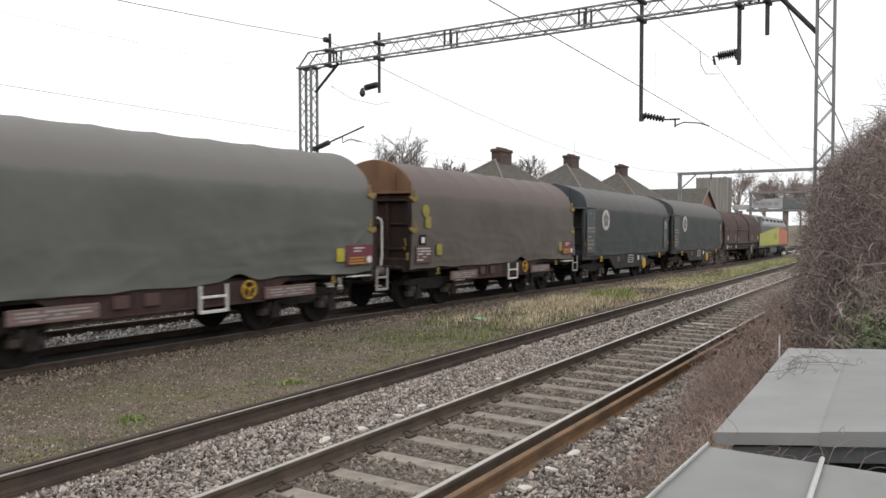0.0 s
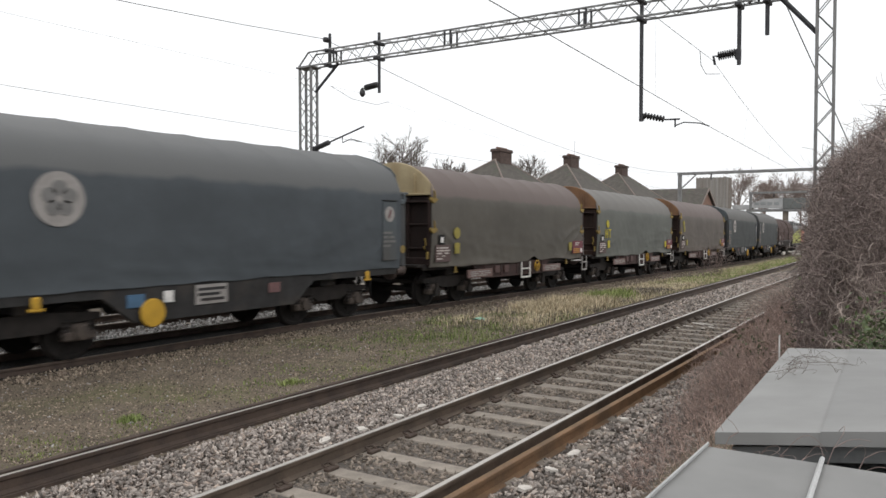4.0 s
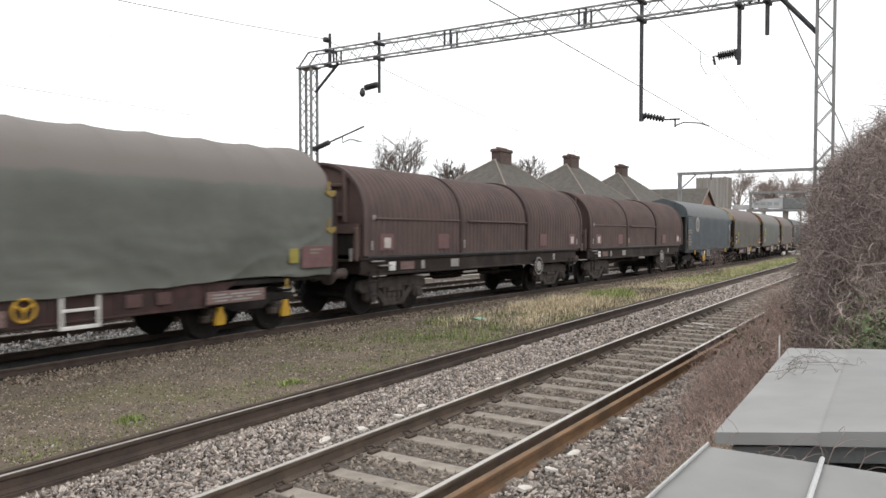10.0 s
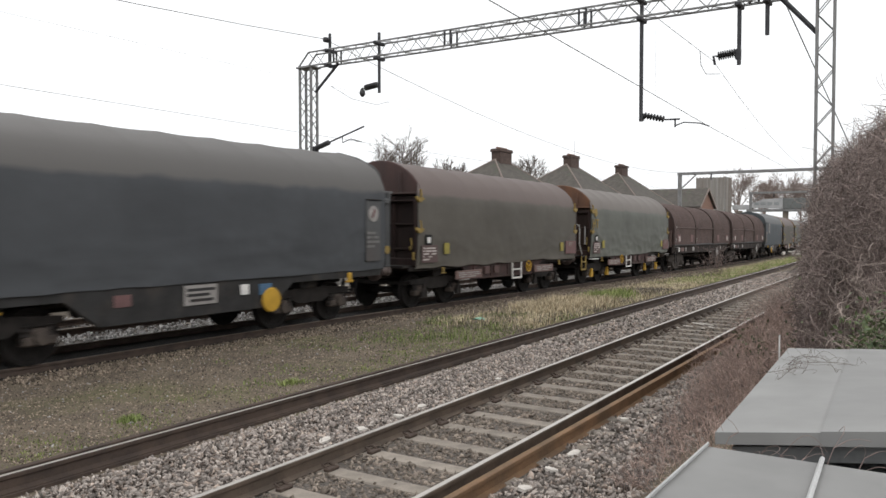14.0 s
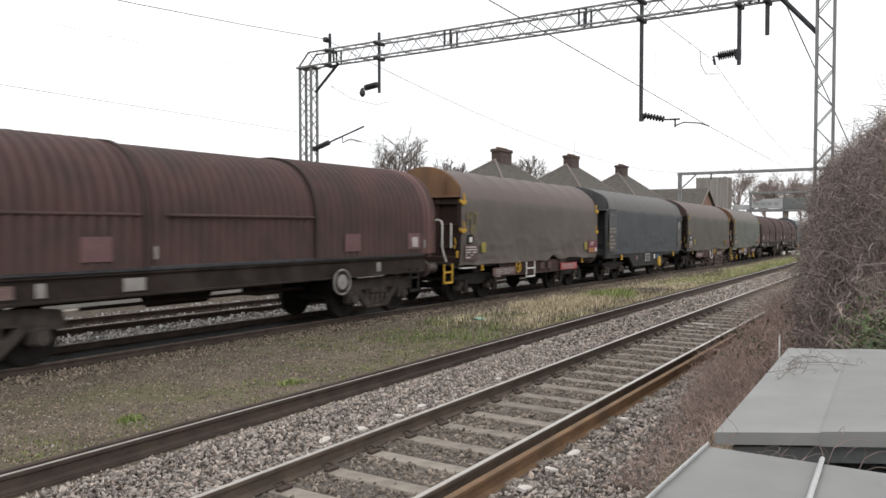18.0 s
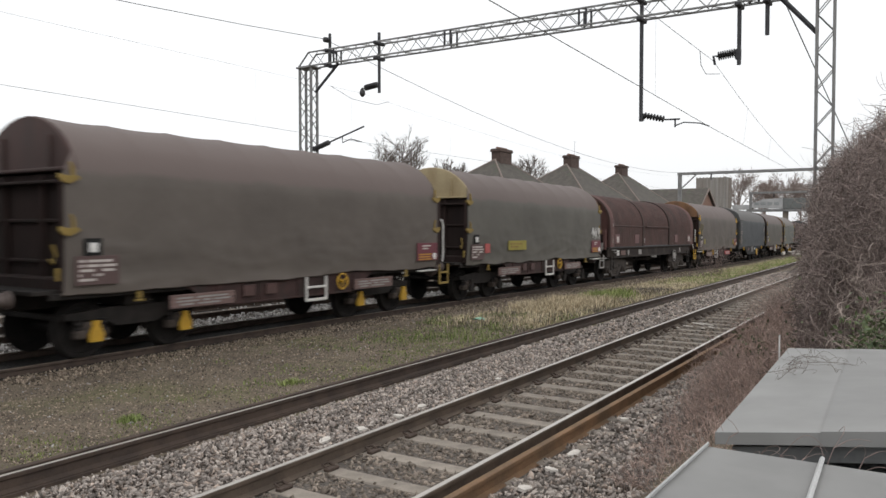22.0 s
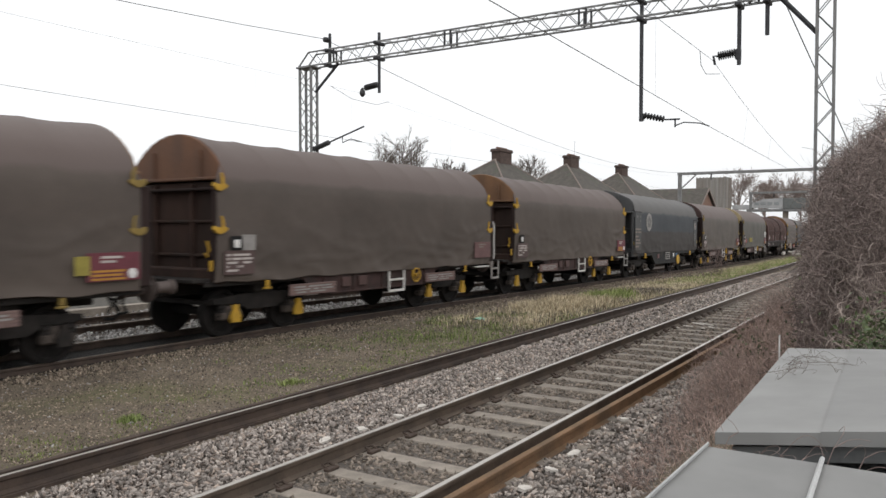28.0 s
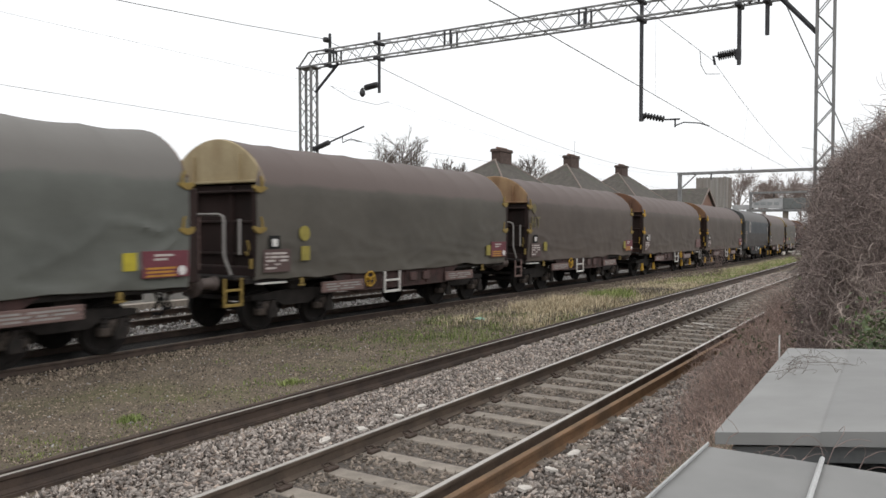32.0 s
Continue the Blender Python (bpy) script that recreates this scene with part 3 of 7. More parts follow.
def s_end_cap(kind="tarp"):
    """Upper end plate: framed, with two stiffeners and a flanged sill."""
    half = hood_outline(kind)
    crown = [(1.385, 3.04)] + [(a * 0.985, z - 0.035) for a, z in half if z > 3.06]
    out = [(-a, z) for a, z in crown] + [(a, z) for a, z in crown[::-1][1:]]
    s = Shape().extrude(out, -0.03, 0.03)
    rim = [(0.0, -a, z) for a, z in crown] + [(0.0, a, z) for a, z in crown[::-1][1:]]
    s.pipe(rim, 0.035, 6)
    for y in (-0.75, 0.62):
        s.box((-0.05, y, 3.33), (0.07, 0.05, 0.6), 0.015)
    return s.box((-0.05, 0, 3.06), (0.16, 2.7, 0.06), 0.015)


def s_blue_cap():
    """Low-pitched end plate with two upright stiffeners."""
    half = [(1.33, 2.98), (1.27, 3.45), (1.12, 3.6), (0.6, 3.84), (0.0, 4.0)]
    out = [(-a, z) for a, z in half] + [(a, z) for a, z in half[::-1][1:]]
    s = Shape().extrude(out, -0.03, 0.03)
    s.pipe([(0.0, -a, z) for a, z in half] + [(0.0, a, z) for a, z in half[::-1][1:]], 0.03, 6)
    for y in (-0.62, 0.62):
        s.box((-0.06, y, 3.38), (0.12, 0.09, 0.84), 0.015)
    return s


def end_wall(w, x, turn, kind, material):
    """Recessed end wall with its posts, rails and headstock."""
    deep = kind == "blue"
    e = place("end_wall", "end_wall_" + kind, lambda: Shape().box((0.04 if deep else 0, 0, 2.12), (0.05, 2.62, 1.76), 0.01), material, w, pose(x, 0, 0, 0, 0, turn))
    for y in ((-1.2, -0.45, 0.45, 1.2) if deep else (-1.27, -0.55, 0.55, 1.27)):
        place("end_post", "end_post_" + kind, lambda: Shape().box((-0.05 if deep else -0.06, 0, 2.1), (0.16 if deep else 0.1, 0.1 if deep else 0.08, 1.74), 0.02), material, e, pose(0, y, 0))
    for z in (1.6, 2.25):
        place("end_rail", "end_rail_" + kind, lambda: Shape().box((-0.02 if deep else -0.05, 0, 0), (0.1 if deep else 0.06, 2.44, 0.06), 0.015), material, e, pose(0, 0, z))
    place("headstock", "headstock_" + kind, lambda: Shape().box((-0.07, 0, 1.2), (0.3, 2.6, 0.32), 0.03), material, e)
    return e


def s_solebar():
    """Deep side girder between the bogies, with pressed panels and upright ribs."""
    s = Shape().extrude([(-2.75, 1.12), (-2.05, 0.7), (2.05, 0.7), (2.75, 1.12)], -0.04, 0.04, "y")
    s.box((0, 0, 0.69), (4.1, 0.12, 0.04), 0.008)
    for x in (-2.0, -0.95, 0.15, 1.1, 2.0):
        for y in (-0.05, 0.05):
            s.box((x, y, 0.9), (0.06, 0.03, 0.36), 0.008)
    return s


def s_centre(ln):
    s = Shape().box((0, 0, 0.98), (ln, 0.7, 0.34), 0.03).box((0, 0, 1.14), (ln, 2.5, 0.07), 0.01)
    for x in (-3.4, 3.4):
        s.box((x, 0, 0.93), (0.5, 2.2, 0.22), 0.03)
    for x in (-1.8, -0.6, 0.6, 1.8):
        s.box((x, 0, 1.0), (0.12, 2.4, 0.26), 0.02)
    return s.rod((-1.2, 0.3, 0.72), (0.1, 0.3, 0.72), 0.19, 12).box((1.4, -0.2, 0.75), (0.6, 0.4, 0.3), 0.04)


def s_handrail(d):
    """Tube rail across the end platform; its near leg kinks outward at the foot."""
    x = -0.6 if d < 0 else 0.68
    s = Shape().pipe([(x, 0.95, 1.25), (x, 0.95, 2.3), (x, 0.88, 2.38), (x, -1.08, 2.38), (x, -1.17, 2.34), (x, -1.2, 2.25), (x, -1.2, 1.62), (x - 0.02 * d, -1.22, 1.5), (x - 0.12 * d, -1.26, 1.22)], 0.027, 8)
    return s


def tarp_wagon(label, canvas, cap, seed, lifts=(), rail_paint=None, rail_end=-1, flags=None, boards=None, marks=(), waves=1.0, ladder=None, catch_paint=None, plate=True, ink=None, folds=(0.5, 0.6)):
    rng = random.Random(seed)
    fl = -rail_end
    w = thing("goods_wagon", label, "freight wagon", "wagons of the freight train")
    half = 6.02
    x0, x1 = -4.95, 5.5
    flags, boards, ladder, catch_paint = flags or M_BOGIE, boards or M_BOARD, ladder or M_WHITE, catch_paint or (M_YELLOW if seed in (13, 18, 19) else M_YELLOW_DULL)
    part("canvas_hood", tarp_hood(x0, x1, "tarp", rng, lifts, waves, folds), canvas, w, "", 50)
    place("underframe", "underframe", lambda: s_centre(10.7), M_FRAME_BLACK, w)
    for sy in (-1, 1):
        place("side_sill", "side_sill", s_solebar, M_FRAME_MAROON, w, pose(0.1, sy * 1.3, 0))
        # flange in black, which paints the shadowed gap under the canvas hem
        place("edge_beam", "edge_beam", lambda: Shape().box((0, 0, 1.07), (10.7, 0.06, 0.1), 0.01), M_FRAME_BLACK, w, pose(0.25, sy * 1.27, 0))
    for d, xe in ((-1, x0), (1, x1)):
        turn = 0 if d < 0 else 180
        inner = xe + 0.25 if d < 0 else xe - 0.04
        place("end_cap", "end_cap", s_end_cap, cap, w, pose(inner, 0, 0, 0, 0, turn))
        end_wall(w, inner, turn, "tarp", M_ENDWALL_RUST if cap in (M_CAP_RUST, M_CAP_BROWN) else M_ENDWALL)
        place("lintel", "tarp_lintel", lambda: Shape().box((-0.08, 0, 2.86), (0.2, 2.72, 0.05), 0.012), M_ENDWALL, w, pose(inner, 0, 0, 0, 0, turn))
        for sy in (-1, 1):
            place("corner_post", "tarp_post", lambda: Shape().box((0, 0, 2.0), (0.3, 0.09, 1.7), 0.02), M_ENDWALL, w, pose(inner + d * 0.12, sy * 1.36, 0))
        for sy in (-1, 1):
            for z in (2.9, 2.1):
                place("end_catch", "end_catch", s_catch, catch_paint, w, pose(xe - d * 0.13, sy * 1.46, z, 0, 0, 0 if d < 0 else 180), "yellow end catch")
            place("corner_marker", "corner_marker", lambda: Shape().box((0, 0, 0), (0.06, 0.05, 0.2), 0.01), catch_paint, w, pose(xe + d * 0.06, sy * 1.36, 1.42))
            if d < 0 and sy < 0:
                place("door_hook", "door_hook", lambda: Shape().pipe([(0, 0, 0.16), (0.05, 0, 0), (0, 0, -0.14), (-0.05, 0, -0.06)], 0.022, 6), catch_paint, w, pose(xe + d * 0.1, sy * 1.3, 1.72))
    xr = x0 if rail_end < 0 else x1
    if rail_paint:
        place("handrail", "handrail%d" % rail_end, lambda: s_handrail(rail_end), rail_paint, w, pose(xr, 0, 0), "bent tube handrail across the end platform")
        place("rail_post", "rail_post", lambda: Shape().rod((0, 0, 1.3), (0, 0, 2.37), 0.018, 6), M_BOARD, w, pose(xr + (-0.6 if rail_end < 0 else 0.68), -0.5, 0))
        place("grab_bar", "grab_bar", lambda: Shape().rod((0, 0, -0.35), (0, 0, 0.35), 0.025, 6), rail_paint, w, pose(xr + rail_end * 0.3, -1.3, 1.95))
        place("corner_step", "corner_step", lambda: s_step(0.42, 0.55), (catch_paint if seed in (10, 13, 16, 21) else M_PALE if rail_end > 0 else M_BOARD), w, pose(xr + rail_end * 0.5, -1.34, 1.16))
        place("toe_board", "toe_board", lambda: Shape().box((0, 0, 0), (0.75, 0.14, 0.035), 0.008), M_WHITE, w, pose(xr - rail_end * 0.45, -1.4, 1.02))
    place("side_step", "side_step", s_step, ladder, w, pose(-0.42 if fl > 0 else 0.75, -1.42, 1.09), "painted side step")
    place("brake_wheel", "brake_wheel", s_ring, M_YELLOW, w, pose(-1.3 if fl > 0 else 1.62, -1.42, 0.94), "yellow hand brake wheel")
    for x, ww, k in ((-2.3, 1.45, 0), (2.75, 1.45, 1)):
        b = boards if k else M_BOARD
        bd = place("side_board", "side_board", lambda: s_plate(1.45, 0.24, 0.05, 0.01), b, w, pose(x, -1.43, 0.84))
        place("lettering", "board_text", lambda: bars(BOARD_TEXT, 1.2, 0.17), M_PALE, bd, pose(0, -0.03, 0))
    for x in (0.55 * fl, 1.15 * fl):
        place("valve_plate", "valve_plate", lambda: s_plate(0.3, 0.22, 0.03, 0.01), M_CAST_LID, w, pose(x, -1.385, 0.92))
    for x in (-4.28, -2.53, 2.53, 4.28):
        place("axle_cover", "axle_cover", s_axle_flag, flags, w, pose(x, -1.2, 0.47))
    for x in (-3.6, 4.15):
        place("hem_clamp", "hem_clamp", lambda: Shape().box((0, 0, 0), (0.1, 0.05, 0.14), 0.02).box((0, 0, -0.09), (0.18, 0.05, 0.04), 0.01), catch_paint, w, pose(x, -1.38, 1.02))
    # lettering on the near side
    wy = -1.492
    sign("notice_board", 0.3, 0.27, M_RUBBER, w, -4.5, wy, 1.84)
    sign("notice", 0.15, 0.15, M_WHITE_SIGN, w, -4.5, wy - 0.01, 1.83)
    if plate:
        sign("data_panel", 0.75, 0.46, M_PANEL_DARK, w, -4.42, wy + 0.012, 1.47, "", PANEL_TEXT, M_PALE_NOTE)
        dirty = seed in (10, 11, 19)
        pl = sign("faded_plate" if dirty else "maroon_plate", 0.95, 0.46, M_RED_PANEL if dirty else M_MAROON_SIGN, w, 4.97, wy + 0.005, 1.52, "", TEXT2, M_PALE_RUST if dirty else M_PALE_NOTE, 0.5, 0.3, 0.12)
        if not dirty:
            place("orange_stripe", "plate_stripe", lambda: bars([[(0, 1)], [(0, 0.92)], [(0, 1)]], 0.6, 0.19), M_ORANGE_TEXT, pl, pose(-0.1, -0.008, -0.13), "", 0)
            place("round_label", "plate_round", lambda: Shape().lathe((0, 0, 0), (0, -1, 0), [(0.085, 0), (0.085, 0.008)], 16), M_WHITE_SIGN, pl, pose(0.33, -0.004, -0.12), "", 0)
    ink = ink or M_YELLOW_SIGN
    for kind, x, z in marks:
        if kind == "yellow":
            sign("yellow_mark", 0.26, 0.3, M_YELLOW_NEW if ink is M_YELLOW_NEW else M_YELLOW_SIGN, w, x, wy, z)
        elif kind == "round":
            place("yellow_disc", "yellow_disc", lambda: Shape().lathe((0, 0, 0), (0, -1, 0), [(0.16, 0), (0.16, 0.012)], 20), ink, w, pose(x, wy + 0.012, z), "", 0)
        elif kind == "letters":
            place("yellow_lettering", "ht_letters", lambda: Shape().box((-0.25, 0, 0), (0.07, 0.01, 0.36)).box((-0.04, 0, 0), (0.07, 0.01, 0.36)).box((-0.145, 0, 0), (0.15, 0.01, 0.06)).box((0.22, 0, -0.03), (0.07, 0.01, 0.3)).box((0.22, 0, 0.15), (0.3, 0.01, 0.06)), ink, w, pose(x, wy, z), "yellow letters HT", 0)
        elif kind == "wide":
            sign("yellow_notice", 1.25, 0.3, M_YELLOW_SIGN, w, x, wy, z, "", TEXT2, M_YELLOW_DULL, 0.8, 0.6)
        elif kind == "red":
            sign("red_square", 0.3, 0.28, M_BOARD_RED, w, x, wy, z)
        elif kind == "scrawl":
            s, g = Shape(), random.Random(5)
            for i in range(9):
                xx, zz = -0.4 + i * 0.1, g.uniform(-0.12, 0.12)
                s.pipe([(xx, 0, zz), (xx + g.uniform(0.02, 0.14), 0, zz + g.uniform(0.1, 0.26)), (xx + g.uniform(0.05, 0.2), 0, zz - g.uniform(0.0, 0.2))], 0.016, 4)
            sc = part("spray_paint_scrawl", s, M_WHITE_SIGN, w)
            sc.matrix_local, sc["kind"] = pose(x, wy + 0.005, z), "stuff"
        elif kind == "grey":
            sign("pale_patch", 0.35, 0.3, M_PALE, w, x, wy, z)
    running_gear(w, (-3.4, 3.4), 1.75, False, M_FRAME_BLACK)
    draw_gear(w, half)
    return w


def s_blue_sill():
    h = 5.5
    return Shape().extrude([(-h, 1.22), (-h, 1.0), (-2.5, 1.0), (-1.9, 0.55), (1.9, 0.55), (2.5, 1.0), (h, 1.0), (h, 1.22)], -0.06, 0.06, "y")


def s_logo():
    s = Shape().lathe((0, 0, 0), (0, -1, 0), [(0.42, 0), (0.42, 0.01)], 32)
    return s


def s_logo_leaves():
    s = Shape()
    for a in range(5):
        t = radians(72 * a + 90)
        s.lathe((0.17 * math.cos(t), 0, 0.17 * math.sin(t)), (0, -1, 0), [(0.12, 0), (0.12, 0.006)], 14)
    return s


def blue_wagon(label, canvas, cap, seed, logo=True, lifts=(), fl=1):
    rng = random.Random(seed)
    w = thing("goods_wagon", label, "freight wagon", "wagons of the freight train")
    half = 6.02
    x0, x1 = -5.2, 5.72
    part("canvas_hood", tarp_hood(x0, x1, "blue", rng, lifts, 0.8, (0.25, 0.7), 0.2), canvas, w, "", 50)
    place("underframe", "underframe", lambda: s_centre(10.7), M_FRAME_GREY, w)
    for sy in (-1, 1):
        place("side_sill", "blue_sill", s_blue_sill, M_FRAME_GREY, w, pose(0.1, sy * 1.32, 0))
    for d, xe in ((-1, x0), (1, x1)):
        turn = 0 if d < 0 else 180
        xe = xe + 0.2 if d < 0 else xe - 0.04
        place("end_cap", "blue_cap", s_blue_cap, cap, w, pose(xe + d * 0.02, 0, 0, 0, 0, turn))
        end_wall(w, xe - d * 0.12, turn, "blue", M_ENDWALL_GREY)
        place("end_shelf", "blue_shelf", lambda: Shape().box((0, 0, 3.0), (0.5, 2.84, 0.06), 0.015), cap, w, pose(xe + d * 0.16, 0, 0))
        for sy in (-1, 1):
            place("corner_post", "blue_post", lambda: Shape().box((0, 0, 2.1), (0.2, 0.1, 1.85), 0.02), M_ENDWALL_GREY, w, pose(xe + d * 0.2, sy * 1.36, 0))
            place("end_catch", "blue_catch", lambda: Shape().box((0, 0, 0), (0.2, 0.1, 0.14), 0.03).box((-0.12, 0, 0.1), (0.08, 0.08, 0.22), 0.02), cap, w, pose(xe + d * 0.1, sy * 1.42, 2.78, 0, 0, turn))
            place("corner_marker", "blue_marker", lambda: Shape().lathe((0, 0, 0), (0, -1, 0), [(0.1, 0), (0.1, 0.03)], 12), M_YELLOW_DULL, w, pose(xe + d * 0.14, sy * 1.41, 1.6))
    place("grab_bar", "blue_bar", lambda: Shape().pipe([(0, 0, -0.55), (-0.08, 0, -0.5), (-0.08, 0, 0.5), (0, 0, 0.55)], 0.024, 6), M_YELLOW, w, pose(x1 + 0.2, -1.35, 2.0, 0, 0, 180))
    wy = -1.472
    place("brake_wheel", "blue_brake", lambda: Shape().lathe((0, 0, 0), (0, -1, 0), [(0.24, 0), (0.25, 0.02), (0.23, 0.05), (0.05, 0.06)], 22), M_YELLOW, w, pose(1.92 if fl > 0 else -1.5, -1.42, 0.7), "yellow hand brake disc")
    for x in (-3.5, 4.4):
        place("hem_clamp", "blue_clamp", lambda: Shape().box((0, 0, 0), (0.14, 0.06, 0.2), 0.03).box((0, 0, -0.1), (0.24, 0.06, 0.05), 0.015), M_YELLOW, w, pose(x, -1.42, 1.02))
    sign("data_board", 0.75, 0.36, M_PALE, w, 0.2 * fl, -1.40, 0.93, "", TEXT3, M_FRAME_GREY)
    sign("notice", 0.2, 0.2, M_WHITE_SIGN, w, 1.25 if fl > 0 else -1.15, -1.40, 0.95)
    sign("blue_notice", 0.34, 0.22, M_BLUE_NOTE, w, 1.8 * fl, -1.40, 0.92)
    sign("rusty_plate", 0.32, 0.2, M_RED_PANEL, w, -1.4 * fl, -1.40, 0.94)
    # side plates at both ends of the canvas, with their lettering
    for px, pw, ph, pz in ((-4.76, 0.86, 1.72, 2.13), (5.22, 0.56, 1.42, 2.06)):
        place("end_side_plate", "blue_plate%.1f" % px, lambda: s_plate(pw, ph, 0.02, 0.005), cap, w, pose(px, wy + 0.002, pz), "", 0)
        place("plate_rain_strip", "blue_strip%.1f" % px, lambda: Shape().box((0, 0, 0), (pw, 0.05, 0.025), 0.006), M_FRAME_BLACK, w, pose(px, wy - 0.01, pz + ph / 2 + 0.03), "", 0)
    wt = wy - 0.014
    place("side_text", "blue_side_text", lambda: bars([[(0.2, 0.5), (0.82, 1)], [(0.82, 1)]], 0.72, 0.36), M_FAINT, w, pose(-4.78, wt, 2.72), "", 0)["kind"] = "stuff"
    place("side_text", "blue_side_text1", lambda: bars([[(0, 1)], [(0, 0.3), (0.4, 1)]], 0.8, 0.26), M_PALE_RUST, w, pose(-4.78, wt, 2.17), "", 0)["kind"] = "stuff"
    place("side_text", "blue_side_text2", lambda: bars([[(0, 0.5)], [(0, 0.18), (0.28, 0.44), (0.5, 0.75)], [(0, 0.9)], [(0, 0.6)]], 0.74, 0.6), M_PALE_RUST, w, pose(-4.76, wt, 1.68), "", 0)["kind"] = "stuff"
    place("side_text", "blue_side_text3", lambda: bars(TEXT4, 0.5, 0.42), M_FAINT, w, pose(5.2, wt, 1.86), "", 0)["kind"] = "stuff"
    rl = place("round_label", "blue_round", lambda: Shape().lathe((0, 0, 0), (0, -1, 0), [(0.19, 0), (0.19, 0.01)], 20), M_PALE, w, pose(5.2, wt + 0.004, 2.47), "", 0)
    place("red_slash", "blue_slash", lambda: s_plate(0.07, 0.22, 0.006, 0), M_RED_PANEL, rl, pose(0, -0.014, 0.0, 0, 30), "", 0)
    if logo:
        lg = place("round_emblem", "logo", s_logo, M_PALE_NOTE if logo == 2 else M_PALE, w, pose(-3.15, wy + 0.006, 2.58), "pale round emblem", 0)
        place("emblem_shape", "logo_leaves", s_logo_leaves, M_EMBLEM, lg, pose(0, -0.011, 0), "", 0)
    running_gear(w, (-3.5, 3.5), 1.8, False, M_FRAME_BLACK)
    draw_gear(w, half)
    return w


def steel_outline(grow=0.0):
    a0, b0, k = 1.42 + grow, 1.32 + grow, 14
    pts = [(a0, 1.47), (a0, 1.9), (a0, 2.33)]
    for i in range(1, k + 1):
        t = math.pi / 2 * i / k
        pts.append((a0 * max(0.0, math.cos(t)) ** (2 / 2.2), 2.33 + b0 * math.sin(t) ** (2 / 2.2)))
    return pts


def s_steel_section(x0, x1, grow, ribs):
    half, rows = steel_outline(grow), []
    n = ribs * 4
    for i in range(n + 1):
        x = x0 + (x1 - x0) * i / n
        d = (-0.03, 0.028, 0.036, 0.028)[i % 4] if 2 < i < n - 2 else 0.0
        left = [(x, -a - d * (0.6 if z < 2.33 else 1) * min(1, a), z + d * max(0.0, (z - 2.33) / 1.36)) for a, z in half]
        right = [(x, -y, z) for _, y, z in left]
        rows.append(left + right[::-1][1:])
    s = Shape().grid(rows)
    for r, dx in ((rows[0], 1), (rows[-1], -1)):
        s.grid([r, [(x, y * 0.95, 1.47 + (z - 1.47) * 0.975) for x, y, z in r]])
    return s


def s_rim(grow):
    half = steel_outline(grow)
    pts = [(-a, z) for a, z in half] + [(a, z) for a, z in half[::-1][1:]]
    ins = [(a * 0.955, 1.47 + (z - 1.47) * 0.975) for a, z in pts]
    n = len(pts)
    vs = [(x, a, z) for x in (-0.05, 0.05) for a, z in pts + ins]
    fs = []
    for i in range(n - 1):
        fs += [(i, i + 1, 2 * n + i + 1, 2 * n + i), (n + i, n + i + 1, 3 * n + i + 1, 3 * n + i), (i, i + 1, n + i + 1, n + i), (2 * n + i, 2 * n + i + 1, 3 * n + i + 1, 3 * n + i)]
    return Shape().add(vs, fs)


def s_steel_end():
    half = steel_outline(-0.03)
    out = [(-a, z) for a, z in half] + [(a, z) for a, z in half[::-1][1:]]
    return Shape().extrude(out, 0.05, 0.1)


def steel_end(w, x, turn, hood):
    """Domed end plate with stiffeners, cross rails, a sloped shelf and corner brackets."""
    # end pieces swap the hood colour for its lightened copy
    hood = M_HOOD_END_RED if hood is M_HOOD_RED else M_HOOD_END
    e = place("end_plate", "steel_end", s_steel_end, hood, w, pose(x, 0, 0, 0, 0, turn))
    for y in (-0.85, 0.72):
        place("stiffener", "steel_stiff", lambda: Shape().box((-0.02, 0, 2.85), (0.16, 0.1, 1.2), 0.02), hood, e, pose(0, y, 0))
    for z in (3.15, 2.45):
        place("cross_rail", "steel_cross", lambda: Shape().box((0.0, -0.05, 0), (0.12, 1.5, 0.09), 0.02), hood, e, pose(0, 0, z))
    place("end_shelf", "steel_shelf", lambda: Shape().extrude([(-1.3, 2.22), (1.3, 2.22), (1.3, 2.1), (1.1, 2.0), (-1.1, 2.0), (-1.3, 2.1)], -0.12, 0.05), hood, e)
    # black box set on the plate as the shade of a hollow below the shelf
    place("end_recess", "steel_recess_shade", lambda: Shape().box((0.0, 0, 1.74), (0.1, 2.3, 0.5), 0.01), M_FRAME_BLACK, e)
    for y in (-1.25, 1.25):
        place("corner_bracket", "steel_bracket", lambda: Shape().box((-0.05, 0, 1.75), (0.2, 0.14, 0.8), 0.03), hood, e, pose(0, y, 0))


def s_steel_frame():
    s = Shape()
    for y in (-1.34, 1.34):
        s.box((0, y, 1.41), (13.0, 0.16, 0.09), 0.015).box((0, y * 0.985, 1.2), (12.9, 0.08, 0.34), 0.01).box((0, y, 1.02), (12.6, 0.16, 0.05), 0.01)
    s.box((0, 0, 1.16), (12.9, 0.8, 0.4), 0.03).box((0, 0, 1.36), (13.0, 2.6, 0.06), 0.01)
    for x in (-6.2, -4.75, -2.4, 0, 2.4, 4.75, 6.2):
        s.box((x, 0, 1.18), (0.24, 2.6, 0.3), 0.02)
    for y in (-0.6, 0.6):
        s.rod((-2.8, y, 0.78), (2.6, y, 0.78), 0.035, 6)
    return s.rod((-0.9, 0.2, 0.8), (0.5, 0.2, 0.8), 0.2, 12).box((1.6, -0.3, 0.82), (0.7, 0.5, 0.26), 0.04)


